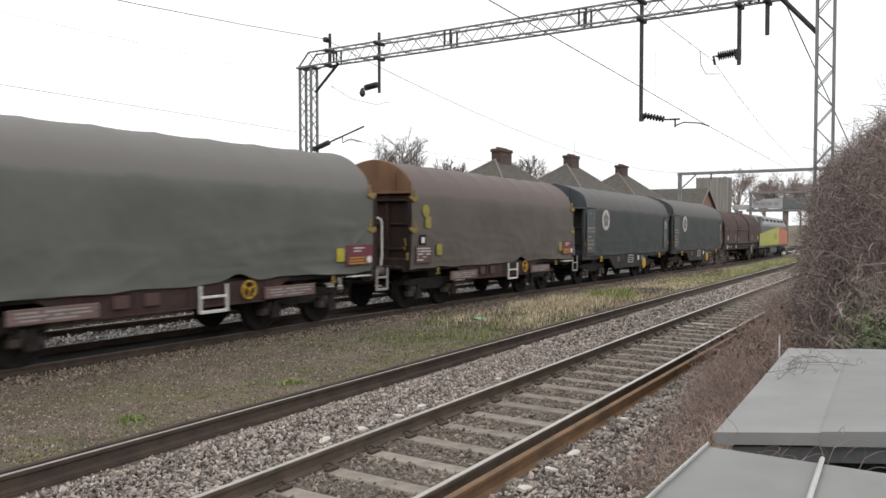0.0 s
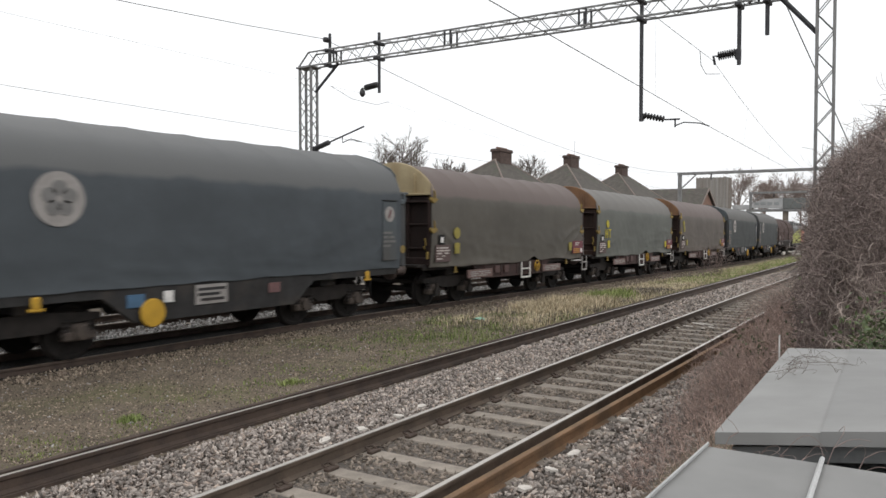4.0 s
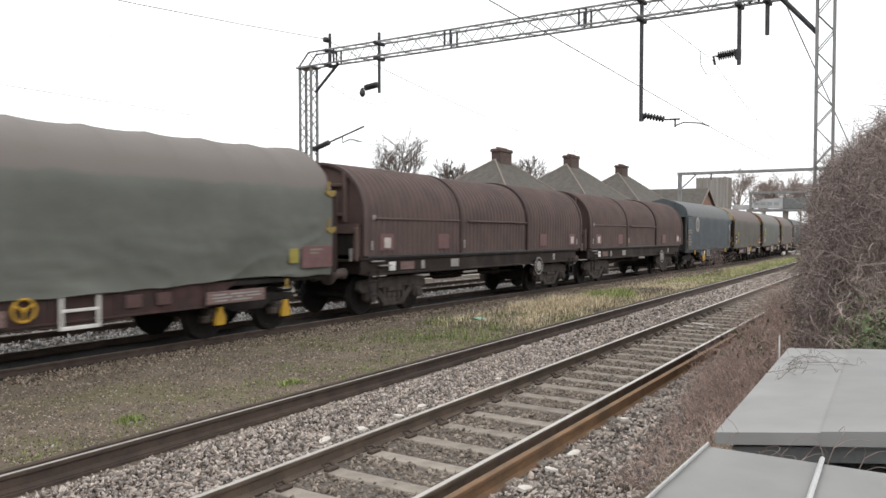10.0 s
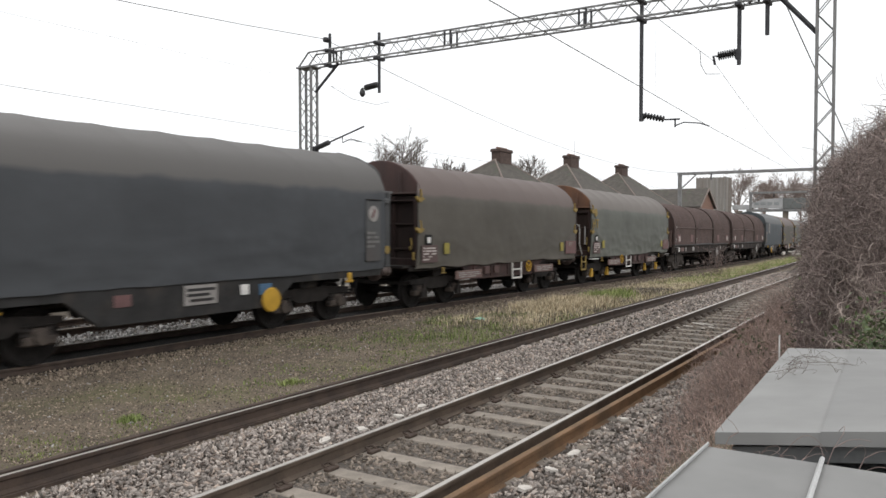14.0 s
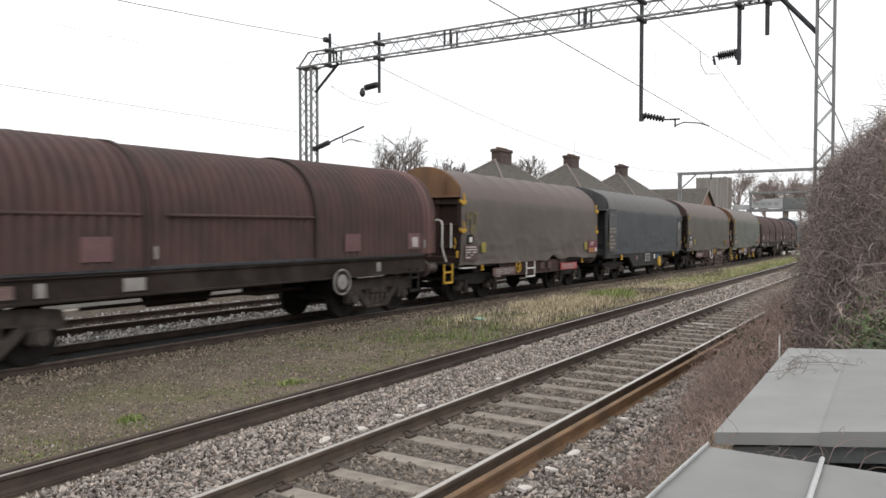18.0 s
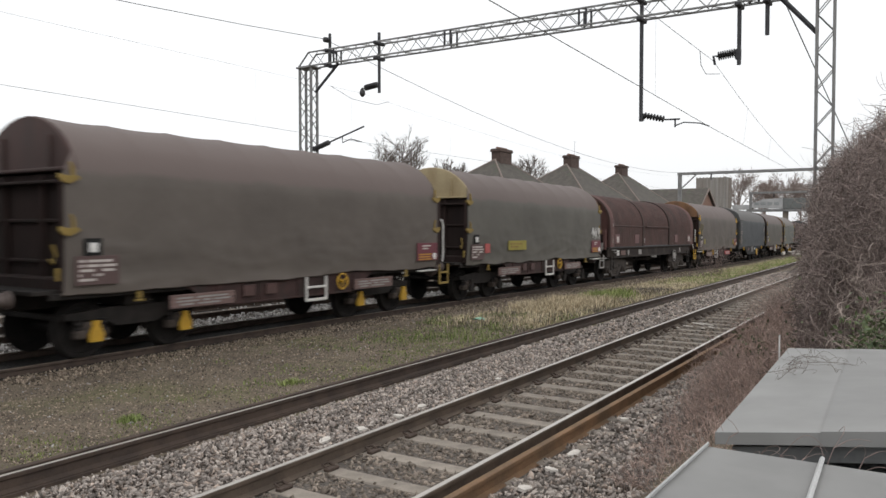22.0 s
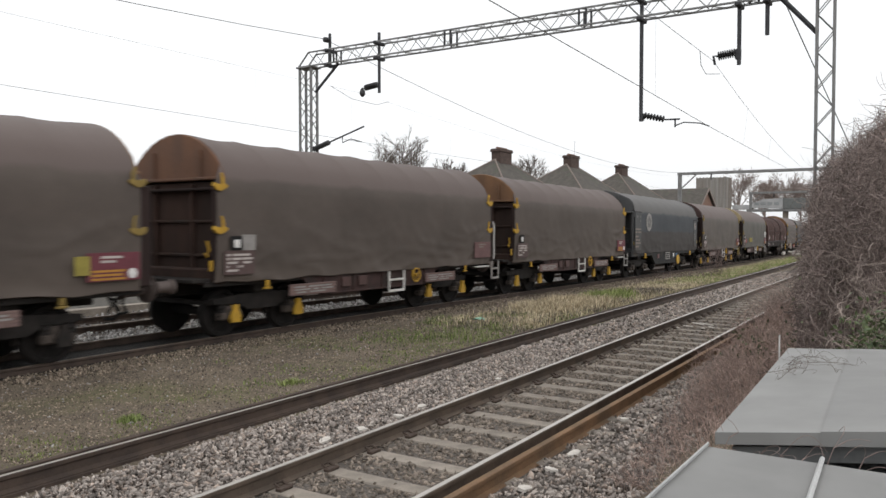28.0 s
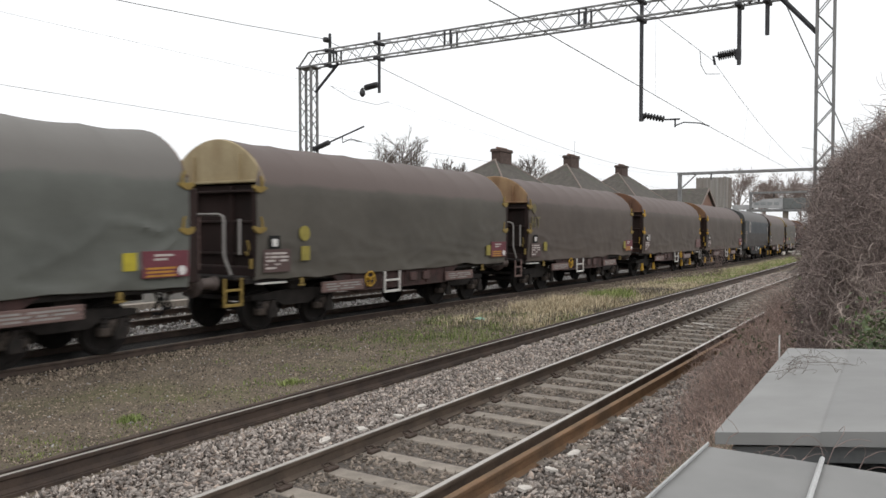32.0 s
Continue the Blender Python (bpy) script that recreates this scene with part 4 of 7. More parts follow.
def steel_wagon(label, hood):
    w = thing("goods_wagon", label, "freight wagon", "wagons of the freight train")
    half = 7.05
    for x0, x1, g, rb in ((-6.45, -2.14, 0.03, 20), (-2.18, 2.18, -0.015, 21), (2.14, 6.72, 0.03, 21)):
        part("hood_section", kept(("hoodsec", x0, hood.name), lambda: s_steel_section(x0, x1, g, rb).mesh("hood_section", hood, 50)), hood, w)
    for x in (-2.12, 2.12, -6.43, 6.7):
        paint = M_HOOD_RIM if abs(x) < 3 else hood
        part("hood_rim", kept(("rim", x, paint.name), lambda: s_rim(0.065).mesh("hood_rim", paint, 40)), paint, w).matrix_local = pose(x, 0, 0)
    if hood is M_HOOD_RED:
        part("faded_band", s_steel_section(6.12, 6.74, 0.05, 3), M_HOOD_FADED, w, "paler faded red strip of the hood", 50)
        part("faded_band", s_steel_section(-6.47, -5.98, 0.05, 3), M_HOOD_FADED, w, "paler faded red strip of the hood", 50)
    for d, xe in ((-1, -6.4), (1, 6.67)):
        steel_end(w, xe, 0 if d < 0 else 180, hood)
    for x0, x1 in ((-6.1, -2.22), (-1.7, 2.0)):
        for sy in (-1, 1):
            place("bead_rail", "bead%.1f" % x0, lambda: Shape().rod((x0, 0, 0), (x1, 0, 0), 0.03, 8), hood, w, pose(0, sy * 1.475, 2.36))
    place("underframe", "steel_frame", s_steel_frame, M_FRAME_RUST, w)
    for sy in (-1, 1):
        place("hood_track", "hood_track", lambda: Shape().box((0, 0, 1.475), (12.6, 0.1, 0.07), 0.01), M_OLE_DARK, w, pose(0.0, sy * 1.4, -0.02))
    wy = -1.485
    for x, m in ((-5.62, M_PALE_NOTE), (5.76, M_PALE_NOTE), (-3.05, None), (3.3, None)):
        p = sign("faded_panel", 0.55, 0.4, M_RED_PANEL, w, x, wy, 1.8)
        if m:
            place("notice", "steel_notice", lambda: s_plate(0.26, 0.25, 0.012), m, p, pose(0.02, -0.012, -0.02), "", 0)
    for x in (-6.2, -1.95, 6.24):
        sign("white_tick", 0.07, 0.22, M_PALE, w, x, wy, 1.72)
    sign("white_tick", 0.09, 0.12, M_PALE, w, -6.12, wy, 2.38)
    for x, ww in ((-5.25, 0.26), (-3.9, 0.16), (-2.3, 0.42), (4.4, 0.16)):
        sign("frame_label", ww, 0.22, M_PALE if ww != 0.26 else M_WHITE_SIGN, w, x, -1.385, 1.2)
    sign("frame_label", 0.6, 0.2, M_BOARD, w, -4.6, -1.385, 1.2)
    bw = place("brake_wheel", "steel_brake", lambda: Shape().lathe((0, 0, 0), (0, -1, 0), [(0.29, 0), (0.3, 0.03), (0.28, 0.045), (0.02, 0.05)], 26), M_FRAME_BLACK, w, pose(2.88, -1.47, 0.93), "dark hand brake wheel with pale rim")
    place("wheel_rim", "steel_brake_rim", lambda: s_ring(0.275, 0.022, 0), M_PALE, bw, pose(0, -0.05, 0))
    place("wheel_hub", "steel_brake_hub", lambda: Shape().lathe((0, 0, 0), (0, -1, 0), [(0.17, 0), (0.16, 0.02)], 18), M_PALE, bw, pose(0, -0.048, 0))
    for d in (-1, 1):
        for sy in (-1, 1):
            place("corner_step", "steel_step", lambda: s_step(0.34, 0.62), M_FRAME_BLACK, w, pose(d * 5.95 - 0.1, sy * 1.42, 1.12))
        for y in (-1.18, 1.18):
            place("end_marker", "steel_marker", lambda: Shape().box((0, 0, 0), (0.02, 0.09, 0.3), 0.004), M_PALE, w, pose(d * 6.62, y, 1.5))
    for x in (-5.95, -5.65):
        place("foot_board", "foot_board", lambda: Shape().box((0, 0, 0), (0.45, 0.1, 0.03), 0.006), M_PALE, w, pose(x, -1.46, 1.34 - 0.11 * (x > -5.8)))
    running_gear(w, (-4.75, 4.75), 2.0, True, M_BOGIE)
    draw_gear(w, half)
    return w


def tarp_pair(name, side, top, low=None, line=2.95):
    return tarp_material("canvas_" + name, side, top, low, line)


GREEN, TAN, GREY, DARK = (0.118, 0.122, 0.11), (0.117, 0.1, 0.088), (0.114, 0.106, 0.093), (0.098, 0.089, 0.076)
# the grey roof tone includes a sky sheen, mixed into its colour
TOP, TOP_GREY_SHEEN = (0.13, 0.1, 0.092), (0.15, 0.14, 0.13)
C_GREEN = tarp_pair("grey_green", GREEN, TOP_GREY_SHEEN)
C_GREEN_B = tarp_pair("grey_green_browned", (0.118, 0.122, 0.108), (0.15, 0.13, 0.118))
C_TAN = tarp_pair("brown_grey", TAN, TOP)
C_DARK = tarp_pair("dark_brown_grey", DARK, TOP)
C_BROWN = tarp_pair("olive_brown", (0.096, 0.077, 0.066), (0.122, 0.093, 0.085), None, 3.0)
C_GREY = tarp_pair("warm_grey", GREY, TOP)
C_BLUE = tarp_pair("blue_grey", (0.066, 0.076, 0.085), (0.117, 0.118, 0.118))
C_BLUE_D = tarp_pair("dark_blue_grey", (0.063, 0.067, 0.073), (0.115, 0.108, 0.103))
C_NAVY = tarp_pair("slate_blue", (0.05, 0.054, 0.055), (0.1, 0.096, 0.09))
C_BLUE_M = tarp_pair("blue_with_brown_band", (0.06, 0.065, 0.073), (0.118, 0.112, 0.107), (0.055, 0.047, 0.044))
M_HOOD_RED = mat("reddish_steel_hood", (0.09, 0.053, 0.048), (0.066, 0.044, 0.04), 1.5, 0.78, dirt=(0.058, 0.042, 0.038), dirt_amount=0.3)
# hood colours lightened for the end plates: light on the ends, put into colour
M_HOOD_END = mat("lightened_brown_end_plate", (0.125, 0.085, 0.075), (0.09, 0.062, 0.055), 2, 0.8, stretch=(1, 1, 0.4))
M_HOOD_END_RED = mat("lightened_red_end_plate", (0.14, 0.072, 0.066), (0.1, 0.056, 0.05), 2, 0.8, stretch=(1, 1, 0.4))
M_HOOD_RIM = mat("dark_hood_rim", (0.056, 0.039, 0.035), (0.042, 0.031, 0.028), 2, 0.8)
M_HOOD_FADED = mat("faded_red_steel", (0.13, 0.06, 0.052), (0.1, 0.05, 0.044), 1.5, 0.6)
HT = (("round", -4.58, 2.85), ("letters", -4.62, 2.42), ("yellow", -3.72, 1.6), ("yellow", 4.25, 1.56))
HT3 = (("letters", -4.42, 2.45), ("round", -4.36, 2.12), ("yellow", -3.72, 1.6), ("yellow", 4.25, 1.56))
HT2 = (("round", -3.87, 2.42), ("letters", -3.87, 2.03), ("yellow", -3.76, 1.6), ("yellow", 4.27, 1.53))
LIFT = ((1.35, 0.35, 0.16), (3.0, 0.8, 0.06))

TRAIN = [
    steel_wagon("dark brown steel-hooded coil wagon on cast bogies", M_HOOD_BROWN),
    blue_wagon("slate-coloured canvas wagon with a white round emblem", C_NAVY, M_CAP_GREY, 2, 2),
    blue_wagon("slate-coloured canvas wagon with blue end cap and emblem", C_NAVY, M_CAP_BLUE, 3, 2),
    tarp_wagon("brown-grey canvas wagon with a rusty orange end cap", C_TAN, M_CAP_RUST, 4, LIFT, M_PALE, 1, marks=(("round", -4.35, 2.6), ("yellow", -4.25, 2.3), ("yellow", -3.7, 1.58), ("yellow", 4.3, 1.56))),
    tarp_wagon("grey-green canvas wagon with yellow HT lettering and rusty cap", C_GREEN, M_CAP_RUST, 5, LIFT, M_WHITE, 1, marks=HT2, ink=M_YELLOW_NEW, folds=(0.2, 1.3)),
    tarp_wagon("brown-grey canvas wagon with a stained cream end cap", C_DARK, M_CAP_CREAM, 6, LIFT, M_PALE, 1, boards=M_BOARD, marks=(("yellow", -3.7, 1.6), ("round", -3.7, 2.02), ("yellow", 4.27, 1.55)), plate=True, folds=(0.9, 1.2)),
    blue_wagon("blue-grey canvas wagon with a pale round emblem", C_BLUE, M_CAP_BLUE, 7, 1, (), -1),
    steel_wagon("dark brown steel-hooded coil wagon with ribbed sections", M_HOOD_BROWN),
    steel_wagon("dark brown steel-hooded coil wagon with ribbed sections", M_HOOD_BROWN),
    tarp_wagon("grey-green canvas wagon with yellow lettering and brown cap", C_GREEN_B, M_CAP_BROWN, 10, ((3.0, 1.4, 0.08),), M_PALE, -1, M_YELLOW, marks=HT, waves=1.5, ink=M_YELLOW_DULL),
    tarp_wagon("plain brown-grey canvas wagon with a dark maroon cap", C_DARK, M_CAP_MAROON, 11, ((2.5, 1.0, 0.05),), None, 1, marks=(("yellow", -3.6, 1.6), ("yellow", 4.15, 1.55)), waves=0.7),
    blue_wagon("dark blue-grey canvas wagon with pale lettering", C_BLUE_D, M_CAP_GREY, 12, 0),
    tarp_wagon("brown-grey canvas wagon with yellow lettering and orange cap", C_TAN, M_CAP_RUST, 13, LIFT, M_WHITE, -1, None, M_BOARD_RED, HT3, waves=1.3, ink=M_YELLOW_FADED),
    steel_wagon("reddish brown steel-hooded coil wagon on cast bogies", M_HOOD_RED),
    tarp_wagon("warm grey canvas wagon with white scrawl and cream cap", C_GREY, M_CAP_CREAM, 15, ((1.2, 0.5, 0.06),), M_WHITE, 1, marks=(("wide", -1.88, 1.64), ("red", -3.85, 1.57), ("scrawl", 4.88, 1.97))),
    tarp_wagon("brown-grey canvas wagon with a dark maroon end cap", C_TAN, M_CAP_MAROON, 16, ((2.0, 1.0, 0.05),), M_WHITE, 1, M_YELLOW, marks=()),
    blue_wagon("blue canvas wagon with brown lower band and round emblem", C_BLUE_M, M_CAP_GREY, 17, 1),
    tarp_wagon("brown-grey canvas wagon with rusty cap and yellow catches", C_BROWN, M_CAP_RUST, 18, (), M_WHITE, 1, M_YELLOW, waves=1.2),
    tarp_wagon("brown-grey canvas wagon with an orange-brown end cap", C_BROWN, M_CAP_BROWN, 19, (), M_WHITE, 1, M_YELLOW, marks=(("grey", -4.2, 1.85),), waves=1.2),
    tarp_wagon("brown-grey canvas wagon with a cream and rust cap", C_BROWN, M_CAP_OCHRE, 20, ((3.0, 0.8, 0.05),), M_PALE, -1, ink=M_YELLOW_FADED, marks=(("round", -4.6, 2.85), ("letters", -4.5, 2.4), ("yellow", -3.7, 1.58), ("yellow", 4.42, 1.55))),
    tarp_wagon("dark brown-grey canvas wagon with a cream end cap", C_DARK, M_CAP_CREAM, 21, ((3.0, 0.8, 0.05),), M_PALE, -1, marks=(("yellow", -3.6, 1.6), ("round", -3.62, 2.02), ("yellow", 4.33, 1.5))),
    tarp_wagon("grey-green canvas wagon with deep folds near its hem", C_GREEN, M_CAP_RUST, 22, ((3.0, 0.8, 0.05),), M_WHITE, -1, marks=(("yellow", 4.26, 1.58),), waves=1.3, ink=M_YELLOW_NEW, folds=(0.6, 1.5)),
]
back = 0.0
for w in TRAIN:
    ln = 14.1 if "steel" in w["label"] else 12.04
    ROLLING.append((w, back + ln / 2))
    back += ln

# locomotive at the head of the train
M_LIME = plain("lime_yellow_paint", (0.38, 0.39, 0.05), 0.5)
M_ORANGE = plain("bright_orange_paint", (0.5, 0.13, 0.05), 0.5)
M_LOCO_BLACK = plain("black_gloss_paint", (0.03, 0.03, 0.032), 0.4)
M_LOCO_ROOF = plain("dusty_grey_roof", (0.34, 0.34, 0.34), 0.8)
M_LOCO_NOSE = plain("grimy_pinkish_grey_nose", (0.2, 0.15, 0.14), 0.6)
M_LIME_DARK = plain("olive_emblem_paint", (0.22, 0.24, 0.05), 0.5)
M_GLASS_DARK = plain("dark_cab_glass", (0.02, 0.025, 0.03), 0.1)


def locomotive():
    w = thing("diesel_locomotive", "black, lime and orange diesel locomotive hauling the wagons", "locomotive")
    h = 10.6
    body = [(-1.33, 1.1), (-1.36, 2.75), (-1.25, 2.95), (1.25, 2.95), (1.36, 2.75), (1.33, 1.1)]
    part("body_side", Shape().extrude(body, -h + 0.9, h - 1.9), M_LOCO_BLACK, w, "black upper body panels")
    roof = [(-1.25, 2.95), (-0.85, 3.6), (0.85, 3.6), (1.25, 2.95)]
    part("roof", Shape().extrude(roof, -h + 0.7, h - 1.6), M_LOCO_ROOF, w, "light grey dusty roof")
    for i in range(6):
        part("roof_hatch", Shape().box((-6.5 + i * 2.6, -1.0, 3.3), (1.0, 0.34, 0.2), 0.02), M_LOCO_BLACK, w)
        part("roof_hatch", Shape().box((-6.5 + i * 2.6, 0, 3.62), (1.8, 1.2, 0.1), 0.02), M_LOCO_ROOF, w)
    for d in (-1, 1):
        nose = [(d * (h - 1.9), 1.1), (d * h, 1.1), (d * h, 2.1), (d * (h - 0.45), 2.9), (d * (h - 1.2), 3.5), (d * (h - 1.9), 3.5)]
        c = part("cab", Shape().extrude(nose, -1.33, 1.33, "y"), M_LOCO_BLACK if d < 0 else M_LOCO_NOSE, w)
        part("windscreen", Shape().extrude([(d * (h - 0.02), 2.2), (d * (h - 0.4), 2.8), (d * (h - 0.42), 2.8), (d * (h - 0.04), 2.2)], -1.1, 1.1, "y"), M_GLASS_DARK, c).location = (d * 0.03, 0, 0)
        part("side_window", Shape().box((d * (h - 1.3), -1.345, 2.3), (1.0, 0.02, 0.9), 0.005), M_GLASS_DARK, c)
    part("lime_panel", Shape().extrude([(-h + 0.05, 1.12), (1.8, 1.12), (1.8, 2.8), (-h + 0.05, 2.1)], -1.385, -1.365, "y"), M_LIME, w, "lime yellow side panel rising in a wedge")
    part("orange_panel", Shape().extrude([(1.82, 1.12), (8.6, 1.12), (8.6, 2.45), (1.82, 2.8)], -1.385, -1.365, "y"), M_ORANGE, w, "orange side panel")
    part("emblem", Shape().box((-0.6, -1.39, 1.9), (1.6, 0.012, 0.5), 0.002), M_LIME_DARK, w)
    part("grab_rail", Shape().rod((8.9, -1.4, 1.3), (8.9, -1.4, 2.6), 0.03, 6), M_PALE, w)
    part("underframe", Shape().box((0, 0, 1.02), (19.6, 2.4, 0.2), 0.02), M_LOCO_BLACK, w)
    part("fuel_tank", Shape().box((0, 0, 0.65), (4.6, 2.3, 0.6), 0.08), M_LOCO_BLACK, w)
    for p in (-6.4, 6.4):
        b = part("bogie", Shape().box((p, -1.05, 0.62), (5.0, 0.14, 0.4), 0.04).box((p, 1.05, 0.62), (5.0, 0.14, 0.4), 0.04).box((p, 0, 0.7), (4.4, 2.1, 0.2), 0.04), M_FRAME_BLACK, w)
        for d in (-2.05, 0, 2.05):
            part("axle_box", Shape().box((p + d, -1.15, 0.5), (0.4, 0.14, 0.4), 0.05), M_BOGIE, b)
            ws = place("wheelset", "wheelset", s_wheelset, M_WHEEL, w, pose(p + d, 0, WHEEL_R), "", 35)
            WHEELS.append((ws, p + d))
    draw_gear(w, 10.7)
    return w


ROLLING.append((locomotive(), -10.7))


def motions():
    """The whole train rolls away along its track, its wheels turning."""
    for w, mid in ROLLING:
        rows = []
        for i in range(33):
            x = lead(i) - mid
            tilt = math.degrees(math.atan(fall(x - 4, TRACK_Y) - fall(x + 4, TRACK_Y)) / 8)
            rows.append((i, pose(x, TRACK_Y + bend(x), fall(x, TRACK_Y), 0, tilt, heading(x))))
        walk(w, rows)
    turns = [(0.1 * i, math.degrees((lead(0.1 * i) - lead(0)) / WHEEL_R)) for i in range(321)]
    for ws, x in WHEELS:
        walk(ws, [(t, pose(x, 0, WHEEL_R, 0, a, 0)) for t, a in turns])


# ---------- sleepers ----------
# sleepers below the train: the shade there is put into their colour
M_SHADED_SLEEPER = mat("shade_darkened_concrete", (0.05, 0.043, 0.037), (0.03, 0.026, 0.023), 5, 0.85, bump=0.4, fine=60, random=0.15)


def make_sleepers(name, n, x0, y, z, step, label, group, clips, surface=M_CONCRETE):
    me = Shape().extrude([(-0.13, -0.2), (0.13, -0.2), (0.105, -0.012), (0.095, 0.0), (-0.095, 0.0), (-0.105, -0.012)], -1.25, 1.25, "y").mesh("concrete_sleeper", surface)
    clip = Shape().pipe([(-0.05, 0.06, 0.02), (-0.05, -0.03, 0.05), (0.05, -0.03, 0.05), (0.05, 0.05, 0.02)], 0.014, 5).box((0, 0.04, 0.015), (0.16, 0.07, 0.03), 0.006).mesh("rail_clip", M_RAIL_DARK)
    rng = random.Random(7)
    for i in range(n):
        x = x0 + step * i + rng.uniform(-0.02, 0.02)
        ob = tagged(new(name, me), label, "sleeper", group)
        ob.matrix_world = pose(x, y + bend(x), z + fall(x, y) + rng.uniform(-0.008, 0.004), 0, 0, heading(x) + rng.uniform(-0.5, 0.5))
        if 3 < x < clips:
            for yy, t in ((-0.7525 - 0.12, 180), (-0.7525 + 0.12, 0), (0.7525 - 0.12, 180), (0.7525 + 0.12, 0)):
                part("rail_clip", clip, M_RAIL_DARK, ob).matrix_local = pose(0, yy, 0.0, 0, 0, t)


make_sleepers("concrete_sleeper", 110, -5.6, (Y_R1 + Y_R2) / 2, -0.155, 0.655, "weathered grey concrete sleeper bedded in ballast", "sleepers of the near track", 22)
make_sleepers("concrete_sleeper", 80, -6.0, TRACK_Y, -0.165, 0.7, "sleeper under the freight train, darkened for the shade there", "sleepers of the train's track", 0, M_SHADED_SLEEPER)
make_sleepers("concrete_sleeper", 80, -6.0, (Y_U1 + Y_U2) / 2, -0.17, 0.7, "pale concrete sleeper of the far track", "sleepers of the far track", 0)


# ---------- loose stones and grass ----------
def icosahedron():
    p = (1 + 5 ** 0.5) / 2
    v = np.array([(-1, p, 0), (1, p, 0), (-1, -p, 0), (1, -p, 0), (0, -1, p), (0, 1, p), (0, -1, -p), (0, 1, -p), (p, 0, -1), (p, 0, 1), (-p, 0, -1), (-p, 0, 1)]) / (1 + p * p) ** 0.5
    f = np.array([(0, 11, 5), (0, 5, 1), (0, 1, 7), (0, 7, 10), (0, 10, 11), (1, 5, 9), (5, 11, 4), (11, 10, 2), (10, 7, 6), (7, 1, 8), (3, 9, 4), (3, 4, 2), (3, 2, 6), (3, 6, 8), (3, 8, 9), (4, 9, 5), (2, 4, 11), (6, 2, 10), (8, 6, 7), (9, 8, 1)])
    return v, f


def raw_mesh(name, verts, tris, material):
    me = bpy.data.meshes.new(name)
    me.vertices.add(len(verts))
    me.vertices.foreach_set("co", np.ascontiguousarray(verts, dtype=np.float32).ravel())
    k = tris.shape[1]
    me.loops.add(tris.size)
    me.loops.foreach_set("vertex_index", np.ascontiguousarray(tris, dtype=np.int32).ravel())
    me.polygons.add(len(tris))
    me.polygons.foreach_set("loop_start", np.arange(0, tris.size, k, dtype=np.int32))
    me.update(calc_edges=True)
    me.materials.append(material)
    return me


def octahedron():
    v = np.array([(1, 0, 0), (-1, 0, 0), (0, 1, 0), (0, -1, 0), (0, 0, 1), (0, 0, -1)], float)
    return v, np.array([(0, 2, 4), (2, 1, 4), (1, 3, 4), (3, 0, 4), (2, 0, 5), (1, 2, 5), (3, 1, 5), (0, 3, 5)])


def stones(name, pos, size, material, label, seed, solid=icosahedron):
    """Broken stones at the given places, as one heap."""
    r = np.random.RandomState(seed)
    n = len(pos)
    pos = pos.copy()
    pos[:, 2] += fall(pos[:, 0], pos[:, 1])
    v, f = solid()
    a, b, c = r.uniform(0, 2 * np.pi, (3, n))
    ca, sa, cb, sb, cc, sc = np.cos(a), np.sin(a), np.cos(b), np.sin(b), np.cos(c), np.sin(c)
    rz = np.zeros((n, 3, 3))
    rz[:, 0, 0], rz[:, 0, 1], rz[:, 1, 0], rz[:, 1, 1], rz[:, 2, 2] = ca, -sa, sa, ca, 1
    rx = np.zeros((n, 3, 3))
    rx[:, 1, 1], rx[:, 1, 2], rx[:, 2, 1], rx[:, 2, 2], rx[:, 0, 0] = cb, -sb, sb, cb, 1
    ry = np.zeros((n, 3, 3))
    ry[:, 0, 0], ry[:, 0, 2], ry[:, 2, 0], ry[:, 2, 2], ry[:, 1, 1] = cc, sc, -sc, cc, 1
    rot = rz @ rx @ ry
    sc3 = size[:, None] * np.stack([r.uniform(0.85, 1.6, n), r.uniform(0.6, 1.1, n), r.uniform(0.3, 0.7, n)], 1)
    pts = v[None] * (1 + r.uniform(-0.58, 0.5, (n, len(v), 1))) * sc3[:, None, :]
    pts = np.einsum("nij,nkj->nki", rot, pts) + pos[:, None, :]
    tris = f[None] + (np.arange(n) * len(v))[:, None, None]
    ob = new(name, raw_mesh(name, pts.reshape(-1, 3), tris.reshape(-1, 3), material))
    return tagged(ob, label, "ballast", "", "stuff")


def scatter(rng, n, x0, x1, y0, y1, power=1.0):
    u = rng.uniform(0, 1, n) ** power
    return x0 + (x1 - x0) * u, rng.uniform(y0, y1, n)


M_STONE = mat("grey_granite_stone", (0.4, 0.353, 0.317), (0.24, 0.21, 0.19), 6, 0.9, bump=0.3, fine=70, island=0.62)
M_STONE_WARM = mat("ochre_stained_stone", (0.38, 0.31, 0.262), (0.23, 0.187, 0.16), 6, 0.9, bump=0.3, fine=70, island=0.75)
M_STONE_BROWN = mat("brown_dusted_stone", (0.27, 0.225, 0.185), (0.165, 0.138, 0.115), 9, 0.95, bump=0.3, fine=70, island=0.5)
M_STONE_PALE = mat("pale_clean_stone", (0.42, 0.40, 0.385), (0.30, 0.285, 0.275), 9, 0.9, bump=0.3, fine=70, island=0.45)
rs = np.random.RandomState(11)


